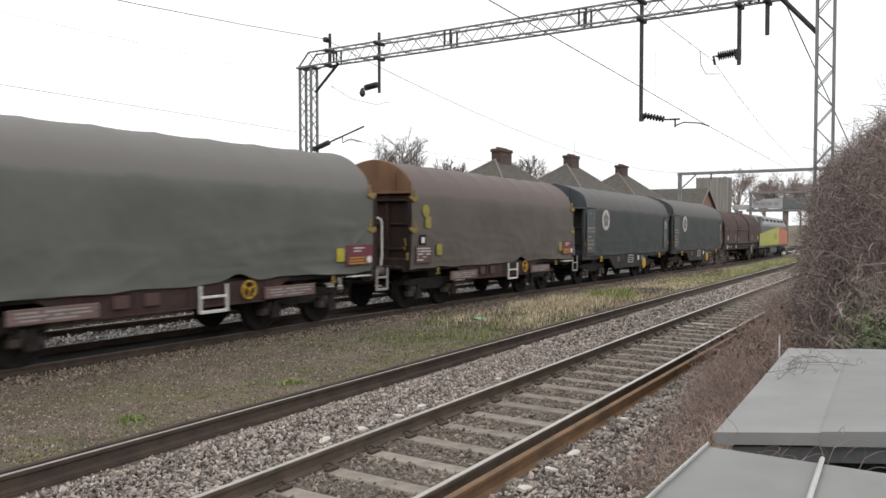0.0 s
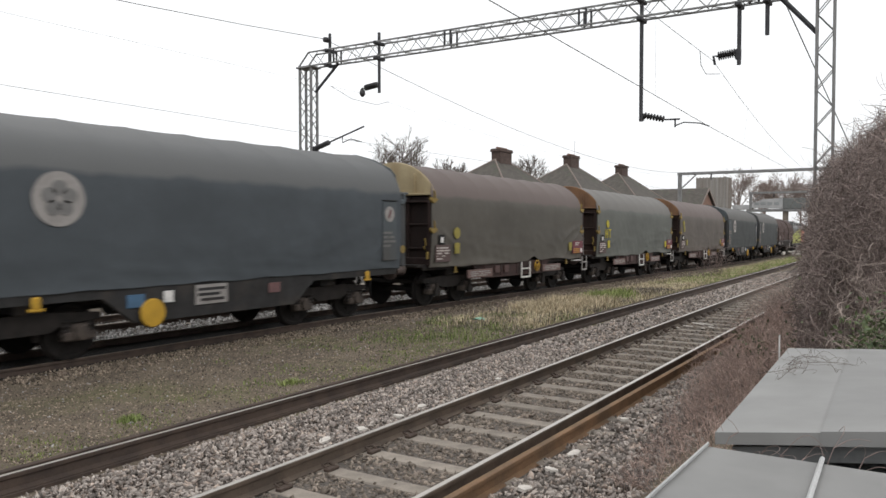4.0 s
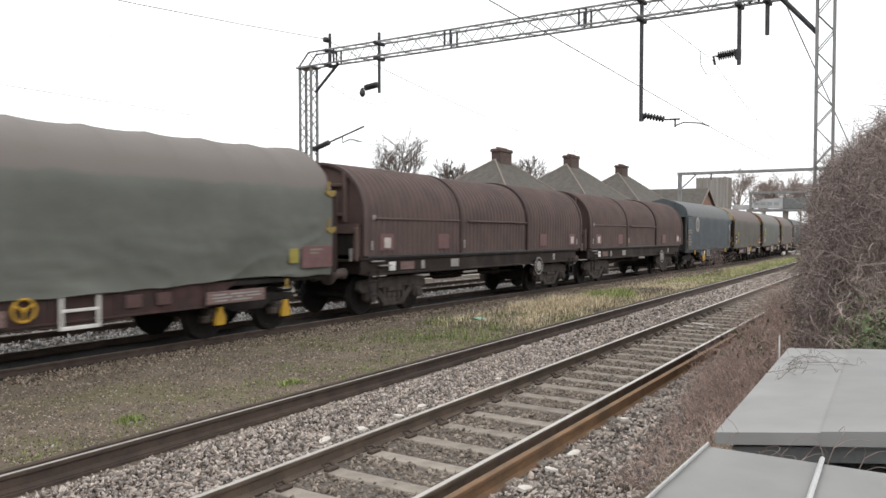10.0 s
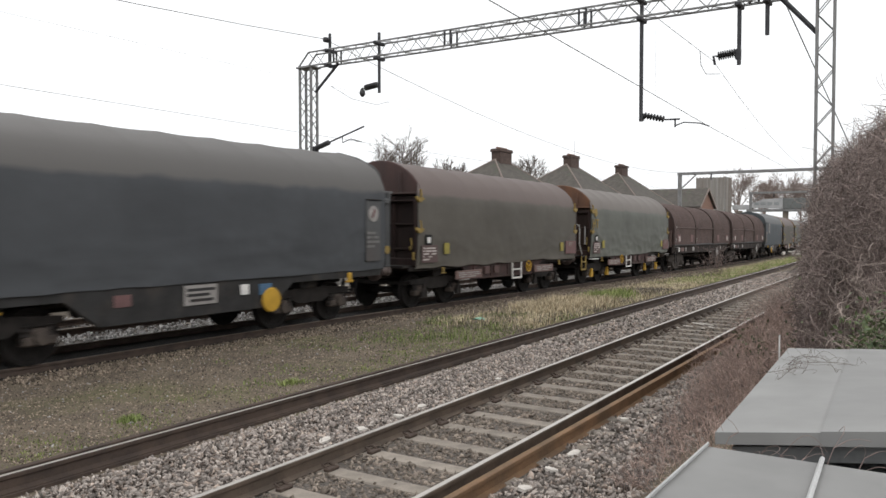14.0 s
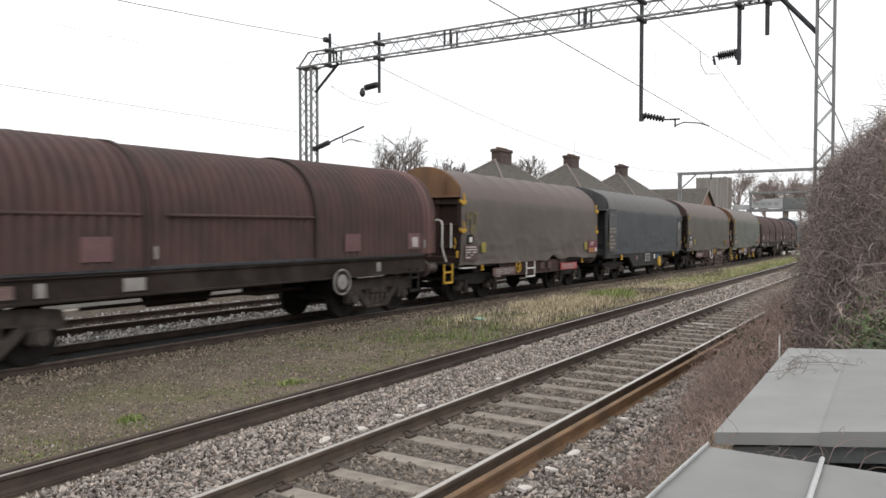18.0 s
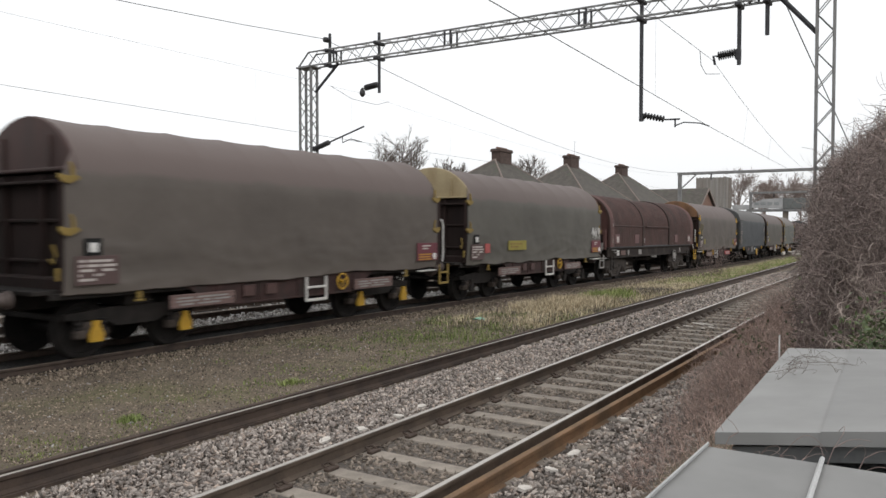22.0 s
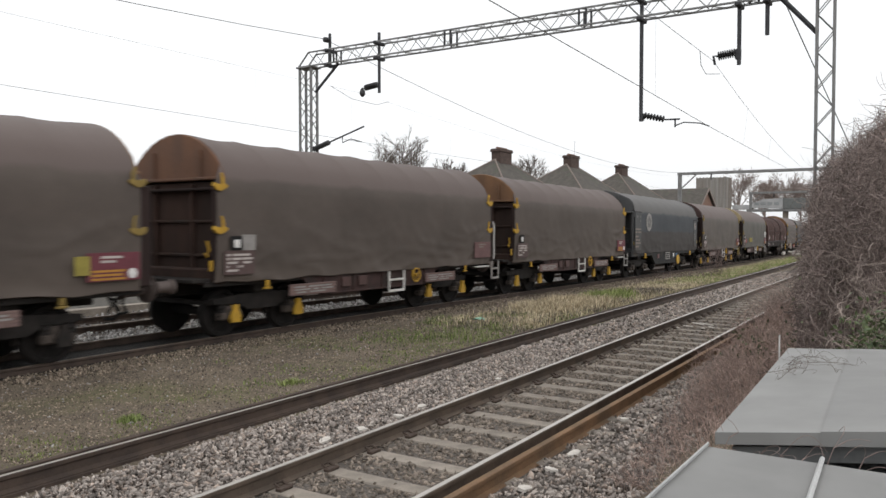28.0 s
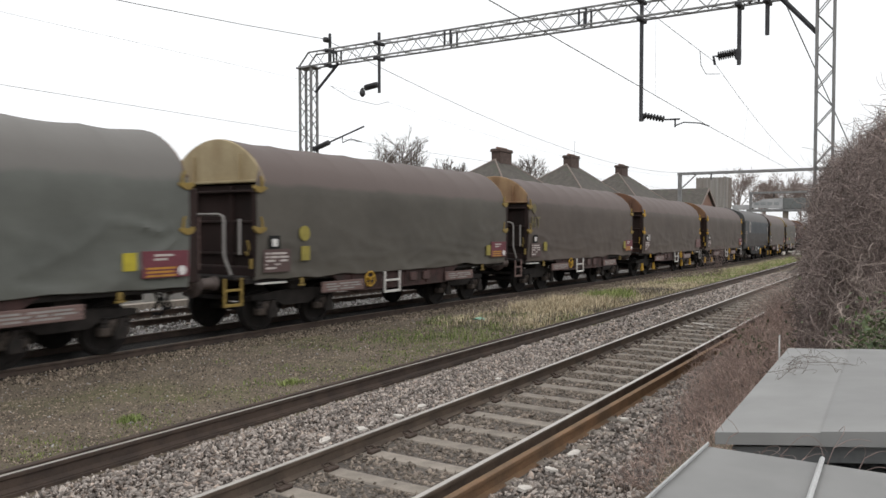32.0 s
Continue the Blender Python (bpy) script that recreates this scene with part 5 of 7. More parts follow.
def heap(n_near, n_far, y0, y1, level, near=(3.0, 13.0), far=(13.0, 42.0), s_near=(0.018, 0.036), s_far=(0.028, 0.05), avoid=None):
    px, py, ps = [], [], []
    for n, (a, b), (s0, s1), pw in ((n_near, near, s_near, 0.9), (n_far, far, s_far, 1.4)):
        x, y = scatter(rs, n, a, b, y0, y1, pw)
        px.append(x), py.append(y), ps.append(rs.uniform(s0, s1, n))
    x, y, s = np.concatenate(px), np.concatenate(py), np.concatenate(ps)
    y = y + np.where(x > 45, (x - 45) ** 2 / 1700, 0)
    if avoid is not None:
        keep = avoid(x, y)
        x, y, s = x[keep], y[keep], s[keep]
    z = level(x, y) + rs.uniform(-0.03, 0.022, len(x))
    return np.stack([x, y, z], 1), s


def off_sleeper(x, y):
    d = np.abs((x + 5.6) / 0.655 - np.round((x + 5.6) / 0.655)) * 0.655
    return (d > 0.11 + 0.03 * np.sin(x * 37)) | (rs.uniform(0, 1, len(x)) < 0.05)


def two_tone(pos, size, label, seed):
    """A mixed heap: mostly grey stones, about a third stained ochre."""
    warm = np.random.RandomState(seed).uniform(0, 1, len(pos)) < 0.27
    stones("ballast_stones", pos[~warm], size[~warm], M_STONE, label, seed)
    stones("ballast_stones", pos[warm], size[warm], M_STONE_WARM, label + ", stained ochre", seed + 50)


pos, size = heap(25000, 10000, 4.99, 6.69, lambda x, y: -0.135 + 0.02 * np.sin(y * 5 + 1.0) - 0.085 * np.clip((y - 6.1) / 0.5, 0, 1), s_near=(0.012, 0.029), s_far=(0.022, 0.042))
two_tone(pos, size, "loose grey granite ballast between the rails", 1)
pos, size = heap(13000, 5000, 1.75, 3.15, lambda x, y: -0.17 - 0.06 * np.clip((2.5 - y) / 0.7, 0, 1), s_near=(0.014, 0.032))
two_tone(pos, size, "loose grey granite ballast on the track shoulder", 2)
x, y = scatter(rs, 4200, -4.0, 3.0, 1.9, 6.5)
keep = (np.abs(y - Y_R1) > 0.09) & (np.abs(y - Y_SPARE) > 0.09) & (np.abs(y - Y_R2) > 0.09) & off_sleeper(x, np.abs(y))
two_tone(np.stack([x, y, np.full(len(x), -0.17)], 1)[keep], rs.uniform(0.025, 0.045, int(keep.sum())), "loose grey granite ballast round the near track", 9)
pos, size = heap(15000, 8000, 3.5, 4.86, lambda x, y: np.full(len(x), -0.178), s_near=(0.012, 0.03), s_far=(0.02, 0.04), avoid=off_sleeper)
stones("ballast_stones", pos, size, M_STONE_BROWN, "brown dusted ballast between the sleepers", 3)
M_PEBBLE = mat("mixed_brown_pebbles", (0.3, 0.242, 0.187), (0.14, 0.114, 0.09), 9, 0.95, bump=0, fine=70, island=0.8)


def dirt_level(y):
    return -0.168 + 0.032 * np.clip((y - 10.75) / 0.4, 0, 1)


x, y = scatter(rs, 52000, 4.0, 36.0, 7.02, 11.68, 1.4)
stones("gravel", np.stack([x, y, dirt_level(y)], 1), rs.uniform(0.006, 0.02, len(x)) * (0.8 + x / 45), M_PEBBLE, "small brown gravel strewn over the dirt", 4, octahedron)
x, y = scatter(rs, 1800, 4.0, 40.0, 7.02, 11.68, 1.3)
stones("gravel", np.stack([x, y, dirt_level(y) + 0.006], 1), rs.uniform(0.007, 0.02, len(x)), M_STONE_PALE, "pale stone chips on the dirt", 5, octahedron)
x, y = scatter(rs, 9000, 6.0, 45.0, 10.9, 11.7, 1.2)
stones("gravel", np.stack([x, y, dirt_level(y) + 0.01], 1), rs.uniform(0.012, 0.03, len(x)), M_PEBBLE, "brown gravel banked against the rail", 8, octahedron)
x, y = scatter(rs, 5000, 2.0, 45.0, 13.5, 15.2, 1.2)
stones("ballast_stones", np.stack([x, y, np.full(len(x), -0.14)], 1), rs.uniform(0.03, 0.05, len(x)), M_STONE_PALE, "pale ballast between the two far tracks", 6)
x, y = scatter(rs, 4000, 2.0, 45.0, 15.4, 18.6, 1.2)
stones("ballast_stones", np.stack([x, y, np.full(len(x), -0.17)], 1), rs.uniform(0.03, 0.05, len(x)), M_STONE_PALE, "pale ballast of the far track", 7)
far_bed = Shape().grid([[(x, y + bend(x), z + fall(x, y)) for y, z in ((14.0, -0.2), (14.2, -0.17), (18.3, -0.18), (19.0, -0.28))] for x in strip(-10, 140)])
setting("far_ballast_bed", far_bed, M_BED, "pale ballast bed under the far track", "ballast", smooth=40)
# near-black sheet that stands in for the shade below the train
M_SHADED_BED = mat("shade_black_ballast", (0.024, 0.021, 0.019), (0.014, 0.0125, 0.0115), 20, 0.9, bump=1.0, fine=45, bump_dist=0.04)
shaded_bed = Shape().grid([[(x, y + bend(x), z + fall(x, y)) for y, z in ((11.6, -0.2), (11.68, -0.125), (13.5, -0.14), (14.05, -0.2))] for x in strip(-10, 140)])
setting("oily_ballast_bed", shaded_bed, M_SHADED_BED, "ballast under the freight train, blackened for the shade there", "ballast", smooth=40)

M_GRASS = mat("pale_green_grass", (0.215, 0.255, 0.09), (0.14, 0.18, 0.06), 2, 0.8, bump=0, island=0.45)
M_GRASS_LIME = mat("fresh_green_grass", (0.29, 0.335, 0.12), (0.2, 0.245, 0.085), 2, 0.8, bump=0, island=0.4)
M_STRAW = mat("dry_straw_grass", (0.6, 0.51, 0.36), (0.42, 0.345, 0.23), 2, 0.85, bump=0, island=0.45)
M_DEAD = mat("grey_dead_grass", (0.22, 0.19, 0.155), (0.14, 0.12, 0.1), 2, 0.9, bump=0, island=0.4)
M_MOSS = mat("low_green_weeds", (0.23, 0.26, 0.09), (0.15, 0.19, 0.06), 2, 0.85, bump=0, island=0.4)


def blades(name, x, y, z, h, material, label, seed, lean=0.5, wide=0.0045):
    """Bent grass blades, two quads and a tip each."""
    r = np.random.RandomState(seed)
    n = len(x)
    a, t = r.uniform(0, 2 * np.pi, n), r.uniform(0.1, lean, n)
    side = np.stack([-np.sin(a), np.cos(a), 0 * a], 1) * (wide * r.uniform(0.6, 1.5, n) * (1 + x / 32))[:, None]
    out = np.stack([np.cos(a), np.sin(a), 0 * a], 1)
    base = np.stack([x, y, z + fall(x, y)], 1)
    up = np.array([0, 0, 1.0])
    mid = base + up * (0.55 * h)[:, None] + out * (0.25 * t * h)[:, None]
    tip = base + up * (h * (1 - 0.35 * t))[:, None] + out * (t * h)[:, None]
    v = np.stack([base - side, base + side, mid + side * 0.8, mid - side * 0.8, tip], 1).reshape(-1, 3)
    k = (np.arange(n) * 5)[:, None, None]
    f = (np.array([(0, 1, 2), (0, 2, 3), (3, 2, 4)])[None] + k).reshape(-1, 3)
    return tagged(new(name, raw_mesh(name, v, f, material)), label, "grass", "", "stuff")


def clumps(seed, n_clumps, per, x0, x1, y0, y1, spread, power=1.0):
    r = np.random.RandomState(seed)
    cx, cy = x0 + (x1 - x0) * r.uniform(0, 1, n_clumps) ** power, r.uniform(y0, y1, n_clumps)
    x = np.repeat(cx, per) + r.normal(0, spread, n_clumps * per)
    y = np.repeat(cy, per) + r.normal(0, spread, n_clumps * per)
    y = np.maximum(y, Y_R3 + 0.3)
    y = y + np.where(x > 45, (x - 45) ** 2 / 1700, 0)
    return x, y, r


x, y, r = clumps(21, 420, 60, 15.5, 36.0, 7.4, 9.9, 0.24, 1.0)
blades("dry_grass", x, y, np.full(len(x), -0.17), r.uniform(0.05, 0.26, len(x)) * r.uniform(0.4, 1.0, len(x)), M_STRAW, "dry straw-coloured grass between the tracks", 31, 1.2)
x, y, r = clumps(41, 110, 110, 18.2, 23.0, 8.2, 9.8, 0.2, 1.0)
blades("dry_grass", x, y, np.full(len(x), -0.17), r.uniform(0.1, 0.4, len(x)) * r.uniform(0.5, 1.0, len(x)), M_STRAW, "tall pale dry grass between the tracks", 41, 0.9)
x, y, r = clumps(42, 130, 60, 15.0, 40.0, 7.2, 9.9, 0.25, 1.0)
blades("dead_grass", x, y, np.full(len(x), -0.17), r.uniform(0.04, 0.2, len(x)), M_DEAD, "grey dead grass matted between the tracks", 42, 1.3)
x, y, r = clumps(22, 170, 50, 12.5, 40.0, 7.1, 9.6, 0.3, 1.0)
blades("green_grass", x, y, np.full(len(x), -0.17), r.uniform(0.03, 0.17, len(x)), M_GRASS, "rough green grass between the tracks", 32, 1.1)
x, y, r = clumps(43, 330, 46, 31.0, 72.0, 7.0, 9.2, 0.4, 1.0)
blades("green_grass", x, y, np.full(len(x), -0.17), r.uniform(0.05, 0.28, len(x)), M_GRASS_LIME, "bright green grass along the far rail", 43, 0.9)
x, y, r = clumps(44, 210, 40, 28.0, 66.0, 7.3, 9.6, 0.4, 1.0)
blades("dry_grass", x, y, np.full(len(x), -0.17), r.uniform(0.06, 0.28, len(x)), M_STRAW, "pale dry grass along the far rail", 44, 1.0)
x, y, r = clumps(23, 90, 44, 3.4, 13.0, 6.95, 8.5, 0.15)
blades("low_weeds", x, y, np.full(len(x), -0.17), r.uniform(0.01, 0.045, len(x)), M_MOSS, "thin patches of low green weeds on dirt", 33, 1.2, 0.004)
x, y, r = clumps(24, 60, 36, 8.0, 16.0, 7.0, 10.4, 0.18)
blades("low_weeds", x, y, np.full(len(x), -0.17), r.uniform(0.015, 0.07, len(x)), M_GRASS, "scattered green weed tufts on dirt", 34, 1.0, 0.005)
x, y, r = clumps(45, 8, 46, 15.2, 17.6, 9.2, 10.4, 0.16)
blades("weed_clump", x, y, np.full(len(x), -0.17), r.uniform(0.04, 0.16, len(x)), M_GRASS, "low green weed clump near the litter", 45, 0.9, 0.006)
for k, (tx, ty) in enumerate(((8.32, 7.95), (5.66, 8.05))):
    x, y, r = clumps(25 + 60 * k, 5, 46, tx - 0.15, tx + 0.15, ty - 0.1, ty + 0.1, 0.06)
    blades("weed_tuft", x, y, np.full(len(x), -0.17), r.uniform(0.03, 0.09, len(x)), M_GRASS_LIME, "small bright green weed tuft", 35 + k, 0.9, 0.005)

# taller weeds and dead stalks at the edge of the grass
x, y, r = clumps(26, 16, 80, 22.4, 25.2, 8.0, 9.0, 0.22)
blades("weed_clump", x, y, np.full(len(x), -0.17), r.uniform(0.15, 0.42, len(x)), M_GRASS_LIME, "tall rough green weeds beside the rail", 36, 0.7, 0.006)
x, y, r = clumps(27, 14, 90, 25.0, 27.4, 7.9, 8.9, 0.24)
blades("weed_clump", x, y, np.full(len(x), -0.17), r.uniform(0.08, 0.26, len(x)), M_DEAD, "dark dead weed clump beside the rail", 37, 1.0, 0.006)

# ---------- debris ----------
M_SLAB = mat("pale_limestone_slab", (0.62, 0.58, 0.53), (0.5, 0.46, 0.42), 6, 0.9, bump=0.5)
M_SCRAP = plain("mint_green_plastic", (0.25, 0.55, 0.42), 0.5)
rng = random.Random(3)
for sx, sy, sl in ((6.09, 5.35, 0.2), (7.33, 5.28, 0.19), (6.64, 5.29, 0.14), (7.88, 5.33, 0.15), (7.2, 3.0, 0.24), (6.0, 2.95, 0.22), (6.6, 2.97, 0.16), (8.8, 3.02, 0.14), (9.9, 5.3, 0.16)):
    outline = [(sl / 2 * rng.uniform(0.6, 1.15) * math.cos(k * 0.785 + rng.uniform(-0.2, 0.2)), 0.06 * rng.uniform(0.6, 1.3) * math.sin(k * 0.785)) for k in range(8)]
    ob = tagged(new("stone_slab", Shape().extrude(outline, -0.02, 0.008, "z").mesh("stone_slab", M_SLAB)), "pale flat stone lying beside the rail", "stone", "pale stones by the rails")
    ob.matrix_world = pose(sx, sy, -0.09 if sy > 4 else -0.135, rng.uniform(-8, 8), rng.uniform(-8, 8), rng.uniform(-20, 20))
for k in range(6):
    ob = tagged(new("broken_slate", Shape().box((0, 0, 0), (0.1 + 0.12 * (k % 4), 0.045, 0.018), 0.006).mesh("broken_slate", M_SLAB)), "pale broken strip lying across the sleepers", "debris", "pale strips on the sleepers")
    ob.matrix_world = pose(17.4 + 0.3 * (k % 4) + rng.uniform(-0.1, 0.1), 4.7 - 0.13 * k, -0.13 + 0.01 * (k % 3), 0, rng.uniform(-3, 3), rng.uniform(40, 85))
ob = tagged(new("plastic_scrap", Shape().grid([[(0.1 * i, 0.08 * j, 0.03 * math.sin(i * 2 + j)) for j in range(4)] for i in range(4)]).mesh("plastic_scrap", M_SCRAP, 60)), "crumpled mint green plastic scrap in the grass", "litter")
ob.matrix_world = pose(16.0, 9.1, -0.11)
for k in range(8):
    ob = tagged(new("white_rubble", Shape().box((0, 0, 0), (rng.uniform(0.5, 1.2), rng.uniform(0.2, 0.5), rng.uniform(0.1, 0.3)), 0.04).mesh("white_rubble", M_SLAB)), "white rubble heap beside the line", "rubble", "white rubble by the line")
    ob.matrix_world = pose(84 + rng.uniform(-5, 5), 10.2 + 0.9 * rng.uniform(-1, 1) + 0.9, -0.55, rng.uniform(-15, 15), rng.uniform(-15, 15), rng.uniform(0, 180))


# ---------- gantry over the four tracks ----------
GX = 19.5


def lattice_mast(x, y, z0, z1, w, d, label, ang=0.075, bar=0.018):
    t = thing("gantry_mast", label, "gantry mast", "masts of the lattice gantry", pose(x, y, z0))
    h = z1 - z0
    for sx in (-1, 1):
        for sy in (-1, 1):
            part("corner_angle", Shape().box((sx * w / 2, sy * d / 2, h / 2), (ang, ang, h), 0.008), M_OLE, t)
    n = int(h / 0.42)
    for i in range(n):
        a, b = h * i / n, h * (i + 1) / n
        f = 1 if i % 2 else -1
        for s in (-1, 1):
            part("lacing_bar", Shape().rod((f * w / 2, s * d / 2, a), (-f * w / 2, s * d / 2, b), bar, 4), M_OLE, t)
            part("lacing_bar", Shape().rod((s * w / 2, f * d / 2, a), (s * w / 2, -f * d / 2, b), bar, 4), M_OLE, t)
    part("foundation", Shape().box((0, 0, 0.05), (1.0, 1.1, 0.35), 0.04), M_CONCRETE, t)
    part("cap_plate", Shape().box((0, 0, h), (w + 0.2, d + 0.2, 0.06), 0.01), M_OLE, t)
    return t


lattice_mast(GX, 17.78, -0.3, 7.5, 0.3, 0.5, "grey lattice steel mast beyond the far track")
lattice_mast(GX, 2.02, -0.3, 7.45, 0.2, 0.36, "grey lattice steel mast rising out of the brambles", 0.05, 0.012)
beam = thing("gantry_beam", "grey lattice steel beam spanning four tracks", "gantry beam", "", pose(GX, 0, 7.52))
BY0, BY1, BH, BD = 1.7, 17.6, 0.45, 0.19
for dx in (-BD, BD):
    for dz in (0, BH):
        part("chord", Shape().box((dx, (BY0 + BY1) / 2, dz), (0.048, BY1 - BY0, 0.05), 0.008), M_OLE, beam)
    part("end_strut", Shape().rod((dx, BY1, BH), (dx, BY1 + 0.45, 0.0), 0.03, 5), M_OLE, beam)
    part("end_strut", Shape().rod((dx, BY1, 0), (dx, BY1 + 0.45, 0.0), 0.03, 5), M_OLE, beam)
n = 38
for i in range(n):
    a, b = BY0 + (BY1 - BY0) * i / n, BY0 + (BY1 - BY0) * (i + 1) / n
    for dx in (-BD, BD):
        p, q = (0, BH) if i % 2 else (BH, 0)
        part("lacing_bar", Shape().rod((dx, a, p), (dx, b, q), 0.012, 4), M_OLE, beam)
    for dz in (0, BH):
        part("lacing_bar", Shape().rod((-BD if i % 2 else BD, a, dz), (BD if i % 2 else -BD, b, dz), 0.012, 4), M_OLE, beam)
for y in (12.1, 7.85, 3.6, 16.6):
    for dx in (-BD, BD):
        part("splice_frame", Shape().box((dx, y - 0.1, BH / 2), (0.05, 0.05, BH), 0.006).box((dx, y + 0.1, BH / 2), (0.05, 0.05, BH), 0.006), M_OLE_DARK, beam)
for y0, z0, y1, z1, r in ((2.2, -0.92, 2.98, 0.0, 0.06), (17.45, -0.85, 16.45, 0.0, 0.045)):
    part("knee_brace", Shape().rod((0, y0, z0), (0, y1, z1), r, 6), M_OLE_DARK, beam)
stay = tagged(new("stay_wire", Shape().rod((19.5, 2.85, 7.3), (24.5, 1.86, 4.4), 0.014, 5).rod((24.5, 1.86, 4.4), (33, 0.2, -0.3), 0.014, 5).mesh("stay_wire", M_WIRE)), "thin steel stay from gantry to ground", "stay wire")

M_INSUL = plain("dark_grey_insulator", (0.035, 0.034, 0.036), 0.4)


def s_insulator(p0, p1, discs, r):
    p0, p1 = Vector(p0), Vector(p1)
    ln, prof = (p1 - p0).length, []
    for i in range(discs):
        o = ln * i / discs
        prof += [(r * 0.45, o), (r, o + ln / discs * 0.3), (r, o + ln / discs * 0.55), (r * 0.45, o + ln / discs * 0.8)]
    return Shape().lathe(p0, p1 - p0, prof, 12)


def drop_tube(y, z0, z1, label):
    t = thing("drop_tube", label, "drop tube", "drop tubes of the gantry", pose(GX, y, 0))
    part("tube", Shape().rod((0, 0, z0), (0, 0, z1), 0.05, 10), M_OLE_DARK, t)
    for zc in (7.47, 7.95):
        part("clamp", Shape().box((0, 0, zc), (0.5, 0.14, 0.1), 0.02), M_OLE_DARK, t)
    return t


t = drop_tube(6.3, 4.87, 8.1, "dark steel drop tube with registration arm over the track")
part("insulator", s_insulator((0, -0.08, 5.02), (0, -0.62, 4.88), 7, 0.085), M_INSUL, t)
part("bracket", Shape().box((0, -0.02, 4.98), (0.1, 0.12, 0.2), 0.02), M_OLE_DARK, t)
part("registration_arm", Shape().pipe([(0, -0.62, 4.87), (0, -1.0, 4.86)], 0.022, 6).pipe([(0, -0.88, 4.86), (0, -0.88, 4.66)], 0.022, 6), M_OLE_DARK, t)
part("steady_arm", Shape().pipe([(0, -0.88, 4.7), (0, -1.1, 4.77), (0, -1.5, 4.72), (0, -1.72, 4.63)], 0.016, 6), M_OLE_DARK, t)
t = drop_tube(3.9, 6.06, 8.1, "dark steel drop tube with a ribbed insulator")
part("insulator", s_insulator((0, 0.08, 6.36), (0, 0.5, 6.32), 8, 0.11), M_INSUL, t)
part("bracket", Shape().box((0, 0.02, 6.32), (0.1, 0.14, 0.26), 0.02), M_OLE_DARK, t)
part("wire_clamp", Shape().pipe([(0, 0.5, 6.32), (0, 0.6, 6.34), (0, 0.56, 6.12)], 0.03, 6), M_OLE_DARK, t)
t = drop_tube(3.27, 6.69, 8.0, "short dark steel stub hanging from the gantry")
t = drop_tube(14.78, 6.39, 8.29, "dark steel drop tube over the far track")
part("insulator", s_insulator((0, 0.08, 6.66), (0, 0.58, 6.6), 7, 0.1), M_INSUL, t)
part("wire_clamp", Shape().lathe((0, 0.68, 6.62), (0, 0, -1), [(0.03, 0), (0.09, 0.12), (0.1, 0.2), (0.05, 0.28), (0.02, 0.3)], 10), M_INSUL, t)
t = drop_tube(16.82, 7.4, 8.53, "dark steel post carrying the feeder wire")
part("insulator", s_insulator((-0.06, 0.0, 8.3), (-0.3, 0, 8.28), 3, 0.09), M_INSUL, t)
t = thing("cantilever_arm", "slanting wire arm on the far gantry mast", "cantilever arm", "", pose(GX, 0, 0))
part("insulator", s_insulator((0, 17.45, 4.78), (0, 16.85, 4.95), 7, 0.09), M_INSUL, t)
part("arm_tube", Shape().rod((0, 16.85, 4.95), (0, 15.4, 5.37), 0.028, 7), M_OLE_DARK, t)
part("steady_arm", Shape().pipe([(0, 16.3, 5.1), (0, 16.3, 4.9), (0, 15.95, 5.0), (0, 15.5, 4.88)], 0.018, 6), M_OLE_DARK, t)
part("mast_bracket", Shape().box((0, 17.5, 4.76), (0.2, 0.14, 0.16), 0.02), M_OLE_DARK, t)


# ---------- wires ----------
def wire(name, pts, r, label):
    return tagged(new(name, Shape().pipe(pts, r, 5).mesh(name, M_WIRE)), label, "overhead wire", "overhead wires")


def hang(p0, p1, sag, n=14):
    p0, p1 = Vector(p0), Vector(p1)
    return [p0.lerp(p1, i / n) - Vector((0, 0, 4 * sag * (i / n) * (1 - i / n))) for i in range(n + 1)]


P2X = 66.5
near_contact = [(-30, 4.3, 4.66), (7.29, 4.06, 4.63), (GX, 4.58, 4.62), (35.1, 5.09, 4.62), (P2X, 6.1, 4.65), (98, 5.9, 4.66), (140, 8.5, 4.66)]
wire("contact_wire", near_contact, 0.0065, "dark contact wire above the near track")
near_mess = hang((-28, 4.4, 6.5), (GX, 4.5, 6.22), 0.12) + hang((GX, 4.5, 6.2), (P2X, 6.0, 6.1), 1.15)[1:] + hang((P2X, 6.0, 6.1), (98, 5.9, 6.1), 0.6)[1:]
wire("messenger_wire", near_mess, 0.006, "thin sagging messenger wire above the near track")
far_contact = [(-30, 15.6, 5.0), (8.1, 15.5, 4.96), (GX, 15.5, 4.87), (P2X, 16.2, 4.8), (98, 17.0, 4.8), (140, 20, 4.8)]
wire("contact_wire", far_contact, 0.0055, "dark contact wire above the far track")
far_mess = hang((-30, 15.6, 6.6), (GX, 15.5, 6.45), 0.12) + hang((GX, 15.5, 6.45), (P2X, 16.2, 6.3), 0.75)[1:]
wire("messenger_wire", far_mess, 0.003, "thin messenger wire above the far track")
wire("feeder_wire", hang((-30, 16.8, 8.4), (GX - 0.3, 16.82, 8.3), 1.2) + hang((GX - 0.3, 16.82, 8.3), (P2X, 17.9, 6.7), 1.1)[1:], 0.0105, "dark feeder wire slung from post to post")
